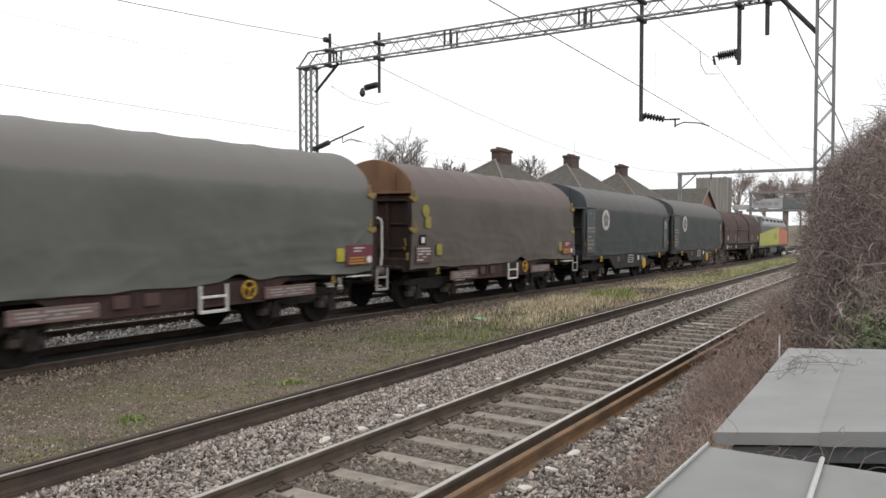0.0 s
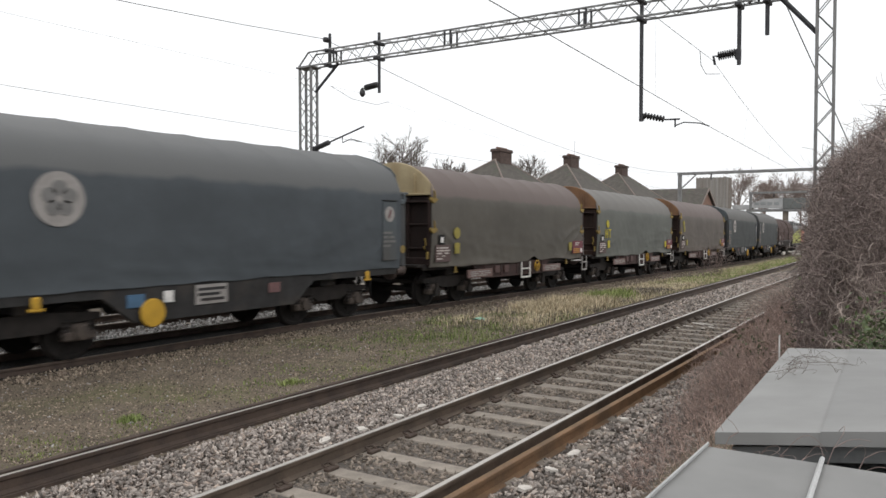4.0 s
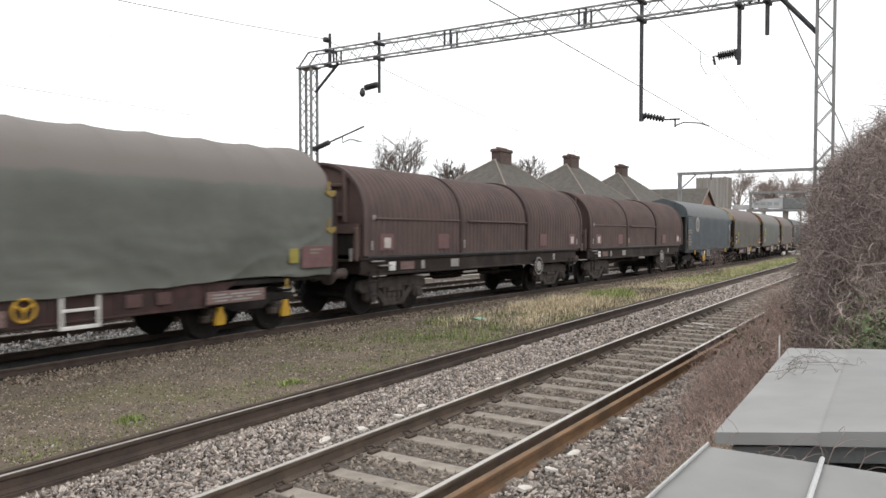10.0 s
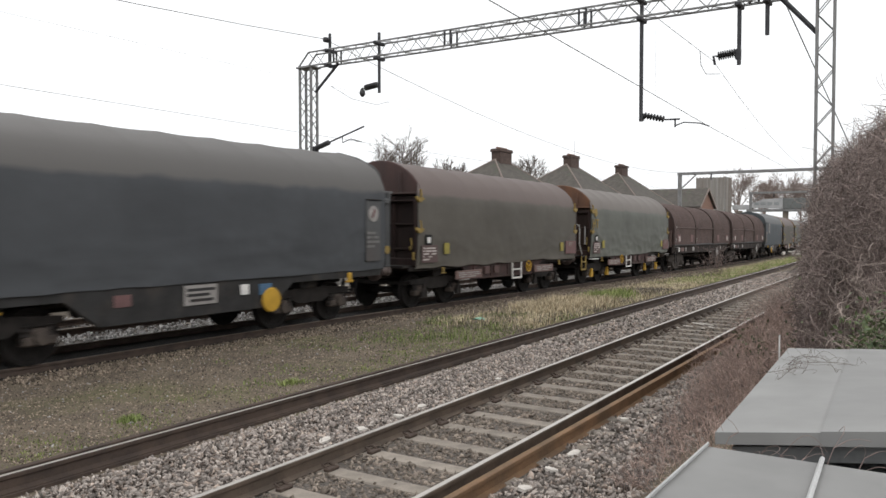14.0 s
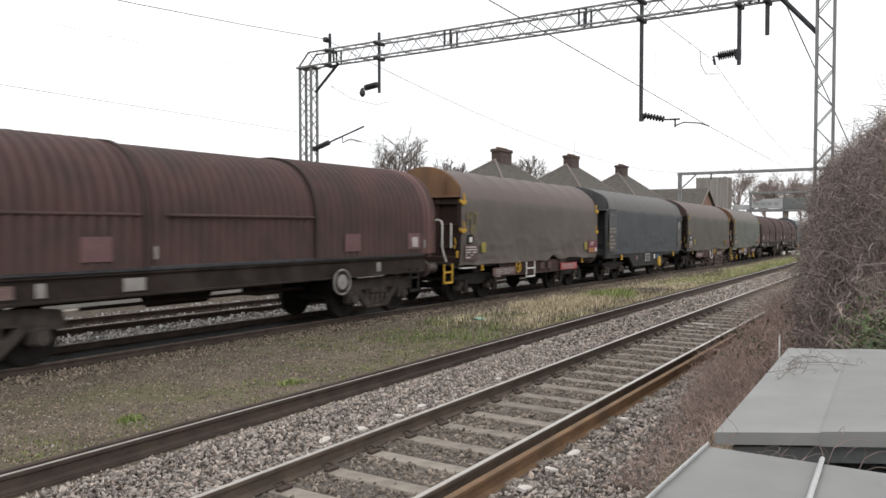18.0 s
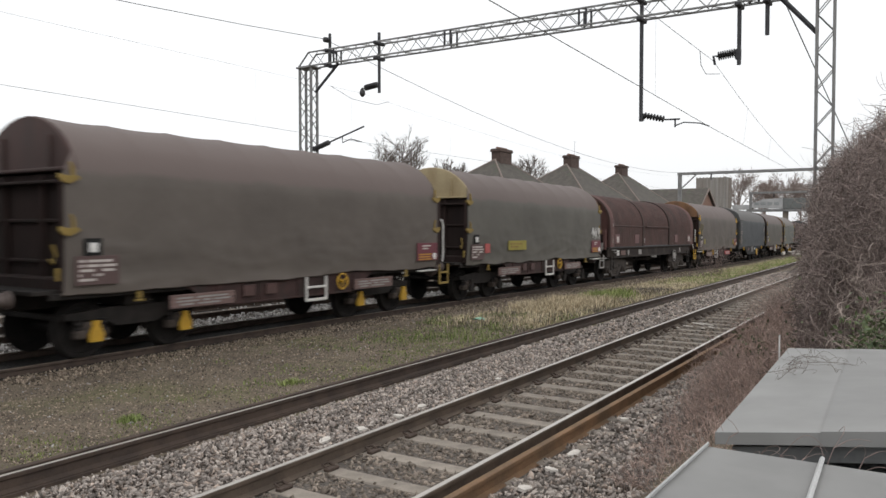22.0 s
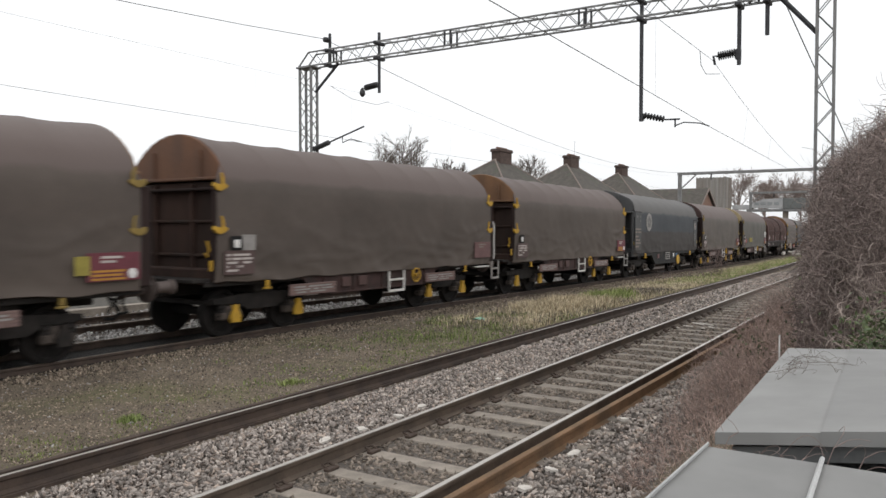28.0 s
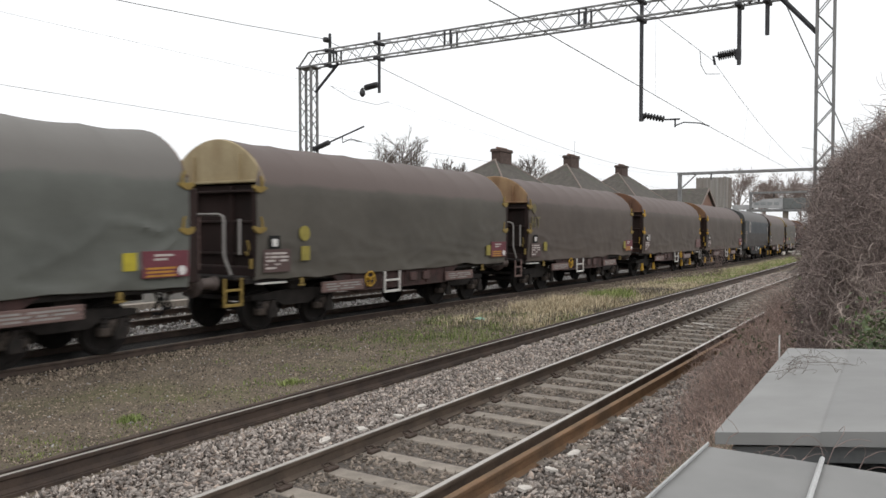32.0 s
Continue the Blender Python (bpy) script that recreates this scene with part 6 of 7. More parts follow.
for x, y0, z0, y1, z1 in ((14.2, 4.32, 6.1, 4.32, 4.62), (24.7, 4.66, 5.75, 4.79, 4.62), (30.0, 4.85, 5.42, 4.95, 4.62), (14.9, 15.5, 6.43, 15.5, 4.9), (25.1, 15.6, 6.18, 15.6, 4.86), (19.0, 15.5, 6.45, 15.5, 4.87)):
    wire("dropper_wire", [(x, y0, z0), (x, y1, z1)], 0.002, "thin dropper between messenger and contact wire")
wire("jumper_wire", [(18.2, 4.5, 6.2), (18.5, 4.55, 5.95), (19.2, 4.6, 5.86), (20.2, 4.5, 6.02)], 0.008, "loose jumper loop below the messenger wire")
wire("jumper_wire", [(18.0, 15.5, 6.45), (19.0, 15.5, 6.2), (20.3, 15.5, 6.18), (21.0, 15.5, 6.38)], 0.008, "loose jumper loop below the far messenger wire")


def portal(x, y0, y1, top, label):
    t = thing("portal_gantry", label, "portal gantry", "plain portal gantries", pose(x, bend(x), 0))
    part("beam", Shape().box((0, (y0 + y1) / 2, top - 0.12), (0.25, y1 - y0 + 0.4, 0.24), 0.02), M_OLE, t)
    for y in (y0, y1):
        part("post", Shape().box((0, y, top / 2 - 1.1), (0.28, 0.3, top + 1.7), 0.02), M_OLE, t)
    part("brace", Shape().rod((0, y1, top - 1.5), (0, y1 - 1.4, top - 0.2), 0.06, 6), M_OLE, t)
    part("brace", Shape().rod((0, y0, top - 1.5), (0, y0 + 1.4, top - 0.2), 0.06, 6), M_OLE, t)
    for y in (y1 - 2.6, y0 + 2.8):
        part("insulator", s_insulator((0, y, top - 0.24), (0, y, top - 0.7), 5, 0.09), M_INSUL, t)


portal(P2X, 1.5, 17.75, 6.72, "plain grey steel portal over the tracks")
portal(98, 1.5, 16.4, 6.2, "distant grey steel portal over the tracks")


# ---------- houses beyond the line ----------
M_HIP = plain("pale_hip_tiles", (0.27, 0.22, 0.195), 0.9)
M_POT = plain("terracotta_pot", (0.22, 0.12, 0.09), 0.9)
M_RENDER = mat("pebbledash_wall", (0.42, 0.39, 0.34), (0.34, 0.32, 0.28), 3, 0.95, bump=0.6)
M_PANE = plain("dark_window_glass", (0.05, 0.06, 0.07), 0.1)
M_ALU = plain("aerial_aluminium", (0.3, 0.3, 0.3), 0.5, 0.6)


def house(x, y, brick, hx, hy, aerial, z=-0.3):
    t = thing("house", "two-storey house with hipped slate roof and chimney", "house", "row of houses beyond the line", pose(x, y, z))
    e, r, hf = 4.7, 8.9, hx * 0.92
    part("wall", Shape().box((0, 0, e / 2), (2 * hx - 2.6, 2 * hy - 0.8, e), 0.02), M_RENDER, t)
    cx, cy = 0.35, 0.0
    roof = Shape().add([(-hx, -hy, e), (hf, -hy, e), (hf, hy, e), (-hx, hy, e), (cx - 1.25, cy, r), (cx + 0.9, cy, r)], [(0, 1, 5, 4), (1, 2, 5), (2, 3, 4, 5), (3, 0, 4), (0, 3, 2, 1)])
    rf = part("roof", roof, M_SLATE, t)
    for a, b in (((-hx, -hy, e), (cx - 1.25, cy, r)), ((hf, -hy, e), (cx + 0.9, cy, r)), ((hf, hy, e), (cx + 0.9, cy, r)), ((-hx, hy, e), (cx - 1.25, cy, r)), ((cx - 1.25, cy, r), (cx + 0.9, cy, r))):
        part("hip_tiles", Shape().rod(a, b, 0.07, 6), M_HIP, rf)
    part("gutter", Shape().box((0, -hy - 0.05, e - 0.05), (2 * hx, 0.12, 0.1), 0.02), M_OLE_DARK, t)
    ch = part("chimney", Shape().box((cx, cy, r - 0.1), (2.15, 0.9, 1.9), 0.02).box((cx, cy, r + 0.75), (2.4, 1.1, 0.14), 0.02).box((cx, cy, r + 0.89), (2.28, 1.0, 0.14), 0.02), brick, t, "brick chimney stack")
    for k in range(6):
        part("chimney_pot", Shape().lathe((cx - 0.88 + 0.35 * k, cy, r + 0.93), (0, 0, 1), [(0.1, 0), (0.11, 0.08), (0.085, 0.1), (0.09, 0.2)], 10), M_POT, ch)
    for k in (-1, 1):
        for zz in (1.3, 3.8):
            w = part("window", Shape().box((k * hx * 0.5, -hy + 0.38, zz), (1.6, 0.08, 1.2), 0.01), M_WHITE_SIGN, t)
            part("pane", Shape().box((k * hx * 0.5 - 0.38, -hy + 0.33, zz), (0.68, 0.02, 1.02)), M_PANE, w)
            part("pane", Shape().box((k * hx * 0.5 + 0.38, -hy + 0.33, zz), (0.68, 0.02, 1.02)), M_PANE, w)
    if aerial:
        part("aerial", Shape().rod((cx + 0.9, cy, r + 0.6), (cx + 0.9, cy, r + 2.6), 0.02, 5).rod((cx + 0.5, cy, r + 2.5), (cx + 1.5, cy, r + 2.55), 0.015, 4).rod((cx + 1.4, cy, r + 1.2), (cx + 1.9, cy, r + 1.5), 0.02, 4), M_ALU, t)
    return t


house(59.8, 32, M_BRICK_BROWN, 7.5, 5.2, False, -0.95)
house(75.5, 32, M_BRICK_BROWN, 7.5, 5.2, True)
house(91.3, 32, M_BRICK_BROWN, 7.5, 5.2, False)

# buildings further along
M_CLAD = mat("grey_corrugated_cladding", (0.35, 0.335, 0.315), (0.25, 0.22, 0.195), 0.5, 0.8, stretch=(3, 3, 0.25), dirt=(0.23, 0.19, 0.165))
M_PALEGLASS = plain("milky_glazing", (0.33, 0.35, 0.35), 0.3)
M_PALE_ROOF = mat("pale_metal_roof", (0.5, 0.5, 0.5), (0.38, 0.385, 0.39), 0.6, 0.5, 0.2)
tower = thing("cladded_tower", "grey corrugated tower building beyond the line", "tower", "", pose(125, 28.6, -0.3))
part("core", Shape().box((0, 0, 4.95), (4.3, 4.4, 9.9), 0.05), M_CLAD, tower)
for k in range(9):
    part("cladding_rib", Shape().box((-2.2, -2.04 + 0.51 * k, 5.0), (0.12, 0.16, 10.0), 0.02), M_CLAD, tower)
    part("cladding_rib", Shape().box((-2.04 + 0.51 * k, -2.25, 5.0), (0.16, 0.12, 10.0), 0.02), M_CLAD, tower)
M_GABLE = mat("orange_brown_brick", (0.26, 0.155, 0.115), (0.19, 0.12, 0.095), 6, 0.9, fine=30)
gable = thing("gabled_building", "brick building with grey slate roof and pale gable boards", "house", "", pose(105, 24.9, 0.1))
part("wall", Shape().extrude([(-3.9, -0.9), (3.9, -0.9), (3.9, 4.5), (0, 6.75), (-3.9, 4.5)], 0.0, 8.4, "y"), M_GABLE, gable)
part("roof", Shape().extrude([(-4.3, 4.35), (0, 6.85), (4.3, 4.35), (4.3, 4.52), (0, 7.05), (-4.3, 4.52)], -0.3, 8.8, "y"), M_SLATE, gable)
for d in (-1, 1):
    part("barge_board", Shape().extrude([(0, 6.75), (0, 7.08), (d * 4.35, 4.52), (d * 4.35, 4.25)], -0.36, -0.28, "y"), M_HIP, gable)
part("window", Shape().box((0, -0.02, 3.6), (1.4, 0.1, 1.3), 0.02), M_PANE, gable)
deck = thing("footbridge", "pale grey enclosed footbridge across the line", "footbridge", "", pose(140, 0, 0))
M_DECK_DARK = plain("grey_green_bridge_panel", (0.17, 0.18, 0.175), 0.7)
part("enclosed_span", Shape().extrude([(25.6, 5.2), (20.5, 4.95), (20.5, 6.75), (23.6, 6.6), (25.4, 5.9)], -1.3, 1.3), M_PALE_ROOF, deck)
part("stair_hood", Shape().box((0, 27.0, 5.3), (2.2, 3.2, 0.8), 0.05), M_PALE_ROOF, deck)
part("dark_span", Shape().box((0, 13.6, 5.85), (2.6, 13.7, 1.75), 0.05), M_DECK_DARK, deck)
part("soffit", Shape().box((0, 16.5, 4.72), (2.5, 19.5, 0.42), 0.04), M_OLE, deck)
for k in range(4):
    part("window_strip", Shape().box((-1.33, 24.6 - 1.05 * k, 5.85), (0.04, 0.8, 0.5), 0.01), M_PALEGLASS, deck)
for y in (6.5, 20.2, 27.6):
    part("pier", Shape().box((0, y, 1.2), (1.6, 0.7, 7.0), 0.04), M_CONCRETE, deck)
M_PALEWALL = mat("weathered_pale_concrete", (0.36, 0.345, 0.325), (0.27, 0.26, 0.245), 1.5, 0.95)
setting("lineside_wall", swept([(-0.15, -0.4), (0.15, -0.4), (0.15, 0.35), (0.12, 0.37), (-0.12, 0.37), (-0.15, 0.35)], 20.3, 0, strip(-15, 115)), M_PALEWALL, "low pale concrete wall beyond the far track", "wall")
trough = setting("cable_trough", swept([(-0.2, -0.26), (0.2, -0.26), (0.2, -0.06), (-0.2, -0.06)], 19.2, 0, strip(-15, 115)), M_CONCRETE, "grey concrete cable trough along the line", "cable trough")
pole = tagged(new("street_light", Shape().rod((0, 0, 0), (0, 0, 8.6), 0.07, 8, 0.04).box((0.5, 0, 8.6), (0.9, 0.16, 0.1), 0.03).mesh("street_light", M_OLE)), "thin grey street light beyond the houses", "street light")
pole.matrix_world = pose(102, 21.9, -0.3)


# ---------- trees and thicket ----------
def tubes(name, paths, radii, material, sides=3):
    """Many bent stems at once: paths (n, k, 3), radii (n, k)."""
    n, k, _ = paths.shape
    d = np.gradient(paths, axis=1)
    d /= np.linalg.norm(d, axis=2, keepdims=True) + 1e-9
    ref = np.where(np.abs(d[..., 2:3]) > 0.9, np.array([1.0, 0, 0]), np.array([0, 0, 1.0]))
    u = np.cross(d, ref)
    u /= np.linalg.norm(u, axis=2, keepdims=True) + 1e-9
    v = np.cross(d, u)
    rings = [paths + radii[..., None] * (np.cos(a) * u + np.sin(a) * v) for a in np.arange(sides) * 2 * np.pi / sides]
    pts = np.stack(rings, 2).reshape(-1, 3)
    quads = []
    for s in range(k - 1):
        for q in range(sides):
            quads.append((s * sides + q, s * sides + (q + 1) % sides, (s + 1) * sides + (q + 1) % sides, (s + 1) * sides + q))
    f = np.array(quads)[None] + (np.arange(n) * k * sides)[:, None, None]
    return raw_mesh(name, pts, f.reshape(-1, 4), material)


def bare_tree(x, y, height, spread, seed, tint, label="leafless winter tree with fine twigs", depth=6, fine=0.028):
    r = random.Random(seed)
    t = thing("bare_tree", label, "tree", "leafless trees", pose(x, y, -0.3))
    limbs = [[], []]

    def grow(p, d, ln, rad, level):
        pts, q = [p], p
        for i in range(4):
            d = (d + Vector((r.uniform(-1, 1), r.uniform(-1, 1), r.uniform(-0.35, 0.5))) * 0.15).normalized()
            q = q + d * ln / 4
            pts.append(q)
        limbs[1].append((pts, [rad * (1 - 0.4 * i / 4) for i in range(5)]))
        if level < depth:
            for i in range(r.choice((3, 3, 4))):
                at = pts[r.choice((2, 3, 4, 4))]
                turn = r.uniform(0, 2 * math.pi)
                side = Vector((math.cos(turn), math.sin(turn), r.uniform(-0.2, 0.6))).normalized()
                grow(at, (d * 0.8 + side * spread).normalized(), ln * r.uniform(0.55, 0.76), max(rad * 0.55, fine), level + 1)

    # a straight trunk with leaders set round it, which fan out into a rounded crown
    th = height * 0.42
    limbs[0].append(([Vector((0, 0, th * i / 4)) for i in range(5)], [height * 0.02 * (1 - 0.12 * i) for i in range(5)]))
    for k in range(11):
        turn, out = 2.4 * k, 0.12 + 0.6 * (k % 4) / 3
        d = Vector((math.cos(turn) * out, math.sin(turn) * out, 1.0)).normalized()
        grow(Vector((0, 0, th * (0.72 + 0.28 * (k % 3) / 2))), d, height * (0.25 - 0.05 * out) * r.uniform(0.9, 1.1), height * 0.009, 1)
    for nm, group in zip(("trunk", "branch_mass"), limbs):
        me = tubes(nm, np.array([[tuple(p) for p in pts] for pts, _ in group]), np.array([rad for _, rad in group]), tint, 6 if nm == "trunk" else 3)
        ob = part(nm, me, tint, t)
        if nm == "branch_mass":
            ob["kind"] = "stuff"
    return t


M_BARK_PINK = mat("reddish_winter_twigs", (0.36, 0.295, 0.268), (0.27, 0.22, 0.2), 6, 0.9)
bare_tree(85.9, 62.1, 15.6, 0.55, 3, M_BARK, depth=5, fine=0.026)
bare_tree(102.2, 62.9, 13.6, 0.5, 2, M_BARK, depth=5, fine=0.028)
bare_tree(132.2, 66.5, 16.8, 0.5, 5, M_BARK, depth=5, fine=0.032)
for k, (x, y, h) in enumerate(((205, 41, 17), (215, 36, 16), (210, 30, 15.5), (222, 24, 16.5), (214, 18, 16), (228, 13, 16), (218, 7, 16), (200, 48, 14), (235, 30, 17), (226, 38, 16), (232, 20, 16.5))):
    bare_tree(x, y, h, 0.62, 40 + k, M_BARK_PINK, "distant leafless tree with a reddish twiggy crown", 5, 0.034)


def thicket_height(x, y):
    """Height of the bramble mass over the ground: it climbs from a low fringe by the track to a tall bank."""
    s = y / x
    bank = 2.4 + x * np.interp(s, (-0.02, 0.03, 0.06, 0.1, 0.112, 0.119, 0.126), (0.135, 0.125, 0.095, 0.058, 0.025, -0.03, -0.14))
    tall = np.clip(bank + 0.12 * np.sin(x * 2.7) + 0.1 * np.sin(y * 6.3), 0, 4.6)
    tall = np.where(x < 9.0, tall * np.clip((x - 5.2) / 3.8, 0.3, 1), tall)
    edge = 2.05 + 0.1 * np.clip(x - 5, 0, 3) + 0.19 * np.clip(x - 8, 0, 6) + 0.02 * np.clip(x - 14, 0, 8)
    low = np.where(y < edge, 0.13 + 0.6 * np.clip((edge - y) / 1.0, 0, 1) ** 1.4 + 0.03 * np.clip(x - 8, 0, 10), 0)
    return np.where(s < 0.126, np.maximum(tall, low), np.maximum(low, 0))


def curls(x, y, z, k, ln, turn, thick, seed):
    """Curling twigs: each keeps turning about an axis of its own."""
    r = np.random.RandomState(seed)
    n = len(x)

    def unit():
        v = r.normal(0, 1, (n, 3))
        return v / np.linalg.norm(v, axis=1, keepdims=True)

    p, d, axis = np.stack([x, y, z], 1), unit(), unit()
    t = (turn * r.uniform(0.3, 1.3, n))[:, None]
    step = (ln * r.uniform(0.5, 1.3, n) / k)[:, None]
    pts = [p]
    for i in range(k - 1):
        d = d + t * np.cross(axis, d) + 0.22 * unit()
        d = d / np.linalg.norm(d, axis=1, keepdims=True)
        p = p + d * step
        pts.append(p)
    u = np.linspace(1, 0.45, k)[None]
    return np.stack(pts, 1), (thick * r.uniform(0.6, 1.4, n))[:, None] * u


def stems(n, x0, x1, y0, y1, seed, thick, k=7, arch=0.6, stiff=1.0, keep=None):
    r = np.random.RandomState(seed)
    x, y = r.uniform(x0, x1, n), r.uniform(y0, y1, n)
    h = thicket_height(x, y)
    ok = h > 0.1
    x, y, h = x[ok], y[ok], h[ok]
    n = len(x)
    a = r.uniform(0, 2 * np.pi, n)
    a = np.where((y / x > 0.05) & (h > 1.0) & (np.sin(a) > 0), -a, a)
    reach = arch * np.minimum(h, 1.6) * r.uniform(0.3, 1.0, n)
    hh = h * r.uniform(0.45, 0.96, n)
    u = np.linspace(0, 1, k)[None]
    px = x[:, None] + (np.cos(a) * reach)[:, None] * u ** 1.4
    py = y[:, None] + (np.sin(a) * reach)[:, None] * u ** 1.4
    top = r.uniform(0.55, 1.0, n)[:, None]
    pz = -0.2 + hh[:, None] * np.where(u < top, np.sin(u / top * np.pi / 2), 1 - 0.5 * ((u - top) / (1 - top + 1e-6)) ** 2 * (1 - top) * 1.6)
    p = np.stack([px, py, pz], 2)
    walkabout = np.cumsum(r.normal(0, 0.035 * stiff, (n, k - 1, 3)), 1)
    walkabout -= np.linspace(0, 0.7, k - 1)[None, :, None] * walkabout[:, -1:]
    p[:, 1:] += (walkabout + r.normal(0, 0.012 * stiff, (n, k - 1, 3))) * np.minimum(1, h)[:, None, None]
    rad = (thick * r.uniform(0.5, 1.4, n))[:, None] * (1 - 0.75 * u)
    return p, rad


def side_twigs(parents, per, ln, seed, thick):
    r = np.random.RandomState(seed)
    n, k, _ = parents.shape
    i = np.repeat(np.arange(n), per)
    j = r.randint(k // 2, k, len(i))
    base = parents[i, j]
    d = r.normal(0, 1, (len(i), 3))
    d[:, 2] = np.abs(d[:, 2]) * 0.9 - 0.25
    d /= np.linalg.norm(d, axis=1, keepdims=True)
    s = ln * r.uniform(0.4, 1.2, len(i))[:, None]
    bendy = r.normal(0, 0.35, (len(i), 3)) * s
    q1 = base + d * s * 0.35 + bendy * 0.3
    q2 = base + d * s * 0.7 + bendy * 0.45
    tip = base + d * s * 0.95 + bendy * 0.15
    return np.stack([base, q1, q2, tip], 1), np.repeat(np.array([[1.0, 0.85, 0.65, 0.35]]) * thick, len(i), 0)


M_TWIG_STRAW = mat("bleached_bramble_stems", (0.36, 0.3, 0.265), (0.245, 0.2, 0.176), 6, 0.9, island=0.35)
M_TWIG_FINE = mat("fine_pinkish_twigs", (0.315, 0.255, 0.232), (0.21, 0.17, 0.155), 6, 0.9, island=0.6)
M_TWIG_LOW = mat("reddish_tan_stalks", (0.58, 0.435, 0.375), (0.44, 0.325, 0.28), 6, 0.9, island=0.45)
thick = thing("bramble_thicket", "tall tangle of bare pinkish-brown bramble stems", "bush", "", pose(14, 0, -0.2))
off = thick.matrix_world.inverted()


def in_thicket(name, me, material, label=""):
    ob = part(name, me, material, thick, label)
    ob.matrix_parent_inverse = off
    ob["kind"] = "stuff"
    return ob


def split_low(name, p, rad, material, sides):
    """The short stalks by the track are reddish tan and thinly sown, the tall stems of the bank are kept."""
    short = p[:, :, 2].max(1) < 0.8
    tall = ~short
    short &= np.arange(len(p)) % 5 < 2
    in_thicket(name, tubes(name, p[tall], rad[tall], material, sides), material)
    in_thicket("dead_stalk_mass", tubes("dead_stalk_mass", p[short], rad[short], M_TWIG_LOW, 3), M_TWIG_LOW)
    return p[tall], rad[tall]


main_p, main_r = split_low("stem_mass", *stems(2600, 8.5, 22, -0.1, 2.9, 1, 0.0075, 12, arch=0.45, stiff=1.6), M_TWIG, 4)
fine_p, fine_r = split_low("fine_stem_mass", *stems(4800, 7.5, 23, -0.1, 2.6, 2, 0.0042, 10, arch=0.5, stiff=1.7), M_TWIG_FINE, 3)
tw_p, tw_r = side_twigs(main_p, 3, 0.18, 3, 0.0032)
in_thicket("twig_mass", tubes("twig_mass", tw_p, tw_r, M_TWIG_FINE), M_TWIG_FINE)
tw_p, tw_r = side_twigs(fine_p, 2, 0.16, 4, 0.0028)
in_thicket("twig_mass", tubes("twig_mass", tw_p, tw_r, M_TWIG_FINE), M_TWIG_FINE)
rb = np.random.RandomState(90)
vx, vy = rb.uniform(7.2, 12.5, 2600), rb.uniform(-0.3, 1.3, 2600)
vh = thicket_height(vx, vy)
ok = (vh > 1.0) & (vy / vx < 0.1)
vx, vy, vh = vx[ok], vy[ok], vh[ok]
vp, vr = curls(vx, vy, -0.1 + vh * rb.uniform(0.1, 0.86, len(vx)), 12, 0.55, 0.34, 0.0042, 91)
in_thicket("bleached_stem_mass", tubes("bleached_stem_mass", vp, vr, M_TWIG_STRAW, 5), M_TWIG_STRAW, "long curling pale bramble stems")
pale_p, pale_r = stems(240, 8.8, 13, -0.1, 1.4, 5, 0.0065, 16, arch=0.6, stiff=1.7)
in_thicket("bleached_stem_mass", tubes("bleached_stem_mass", pale_p, pale_r, M_TWIG_STRAW, 5), M_TWIG_STRAW, "thick bleached bramble stems")
low_p, low_r = stems(700, 4.2, 14, 0.85, 3.3, 6, 0.0038, 8, arch=0.9, stiff=1.1)
in_thicket("dead_stalk_mass", tubes("dead_stalk_mass", low_p, low_r, M_TWIG_LOW), M_TWIG_LOW, "low dead stalks creeping over the ballast")
lt_p, lt_r = side_twigs(low_p, 2, 0.24, 7, 0.0022)
in_thicket("dead_stalk_mass", tubes("dead_stalk_mass", lt_p, lt_r, M_TWIG_LOW), M_TWIG_LOW)

# thin stalks that lean out from the bank over the ballast and the near rail
rs = np.random.RandomState(61)
sn = 2300
sx = 6.6 + 15.0 * rs.uniform(0, 1, sn) ** 1.25
edge = 2.38 + 0.06 * (sx - 7)
sy = edge - np.abs(rs.normal(0, 0.42, sn)) * np.clip((sx - 4.5) / 5, 0.4, 1.6)
sh = np.clip(0.16 + 0.055 * (sx - 6.6), 0.16, 0.75) * rs.uniform(0.5, 1.25, sn) * np.clip(1.35 - (sy - edge + 0.5), 0.7, 1.5)
su = np.linspace(0, 1, 7)[None]
lean_a = rs.normal(1.7, 0.9, sn)
lean = (sh * rs.uniform(0.3, 0.95, sn))[:, None] * su ** 1.5
sp = np.stack([sx[:, None] + np.cos(lean_a)[:, None] * lean, sy[:, None] + np.sin(lean_a)[:, None] * lean, -0.27 + sh[:, None] * np.sin(su * rs.uniform(1.3, 2.1, (sn, 1)))], 2)
sp[:, 1:] += rs.normal(0, 0.016, (sn, 6, 3))
sr = (0.0027 * rs.uniform(0.6, 1.4, sn))[:, None] * (1 - 0.6 * su)
for skin, pick in ((M_TWIG_LOW, np.arange(sn) % 3 > 0), (M_TWIG_FINE, np.arange(sn) % 3 == 0)):
    in_thicket("leaning_stalk_mass", tubes("leaning_stalk_mass", sp[pick], sr[pick], skin), skin, "thin dead stalks leaning over the ballast")
lx = rs.uniform(5.6, 10.5, 700)
ly = 2.5 + 0.07 * (lx - 7) - np.abs(rs.normal(0, 0.35, 700))
lp, lr = curls(lx, ly, rs.uniform(-0.24, -0.16, 700), 5, 0.16, 0.5, 0.0026, 62)
lp[:, :, 2] = np.clip(lp[:, :, 2], -0.25, -0.1)
in_thicket("twig_litter", tubes("twig_litter", lp, lr, M_TWIG), M_TWIG, "fallen dark twigs lying on the stones")

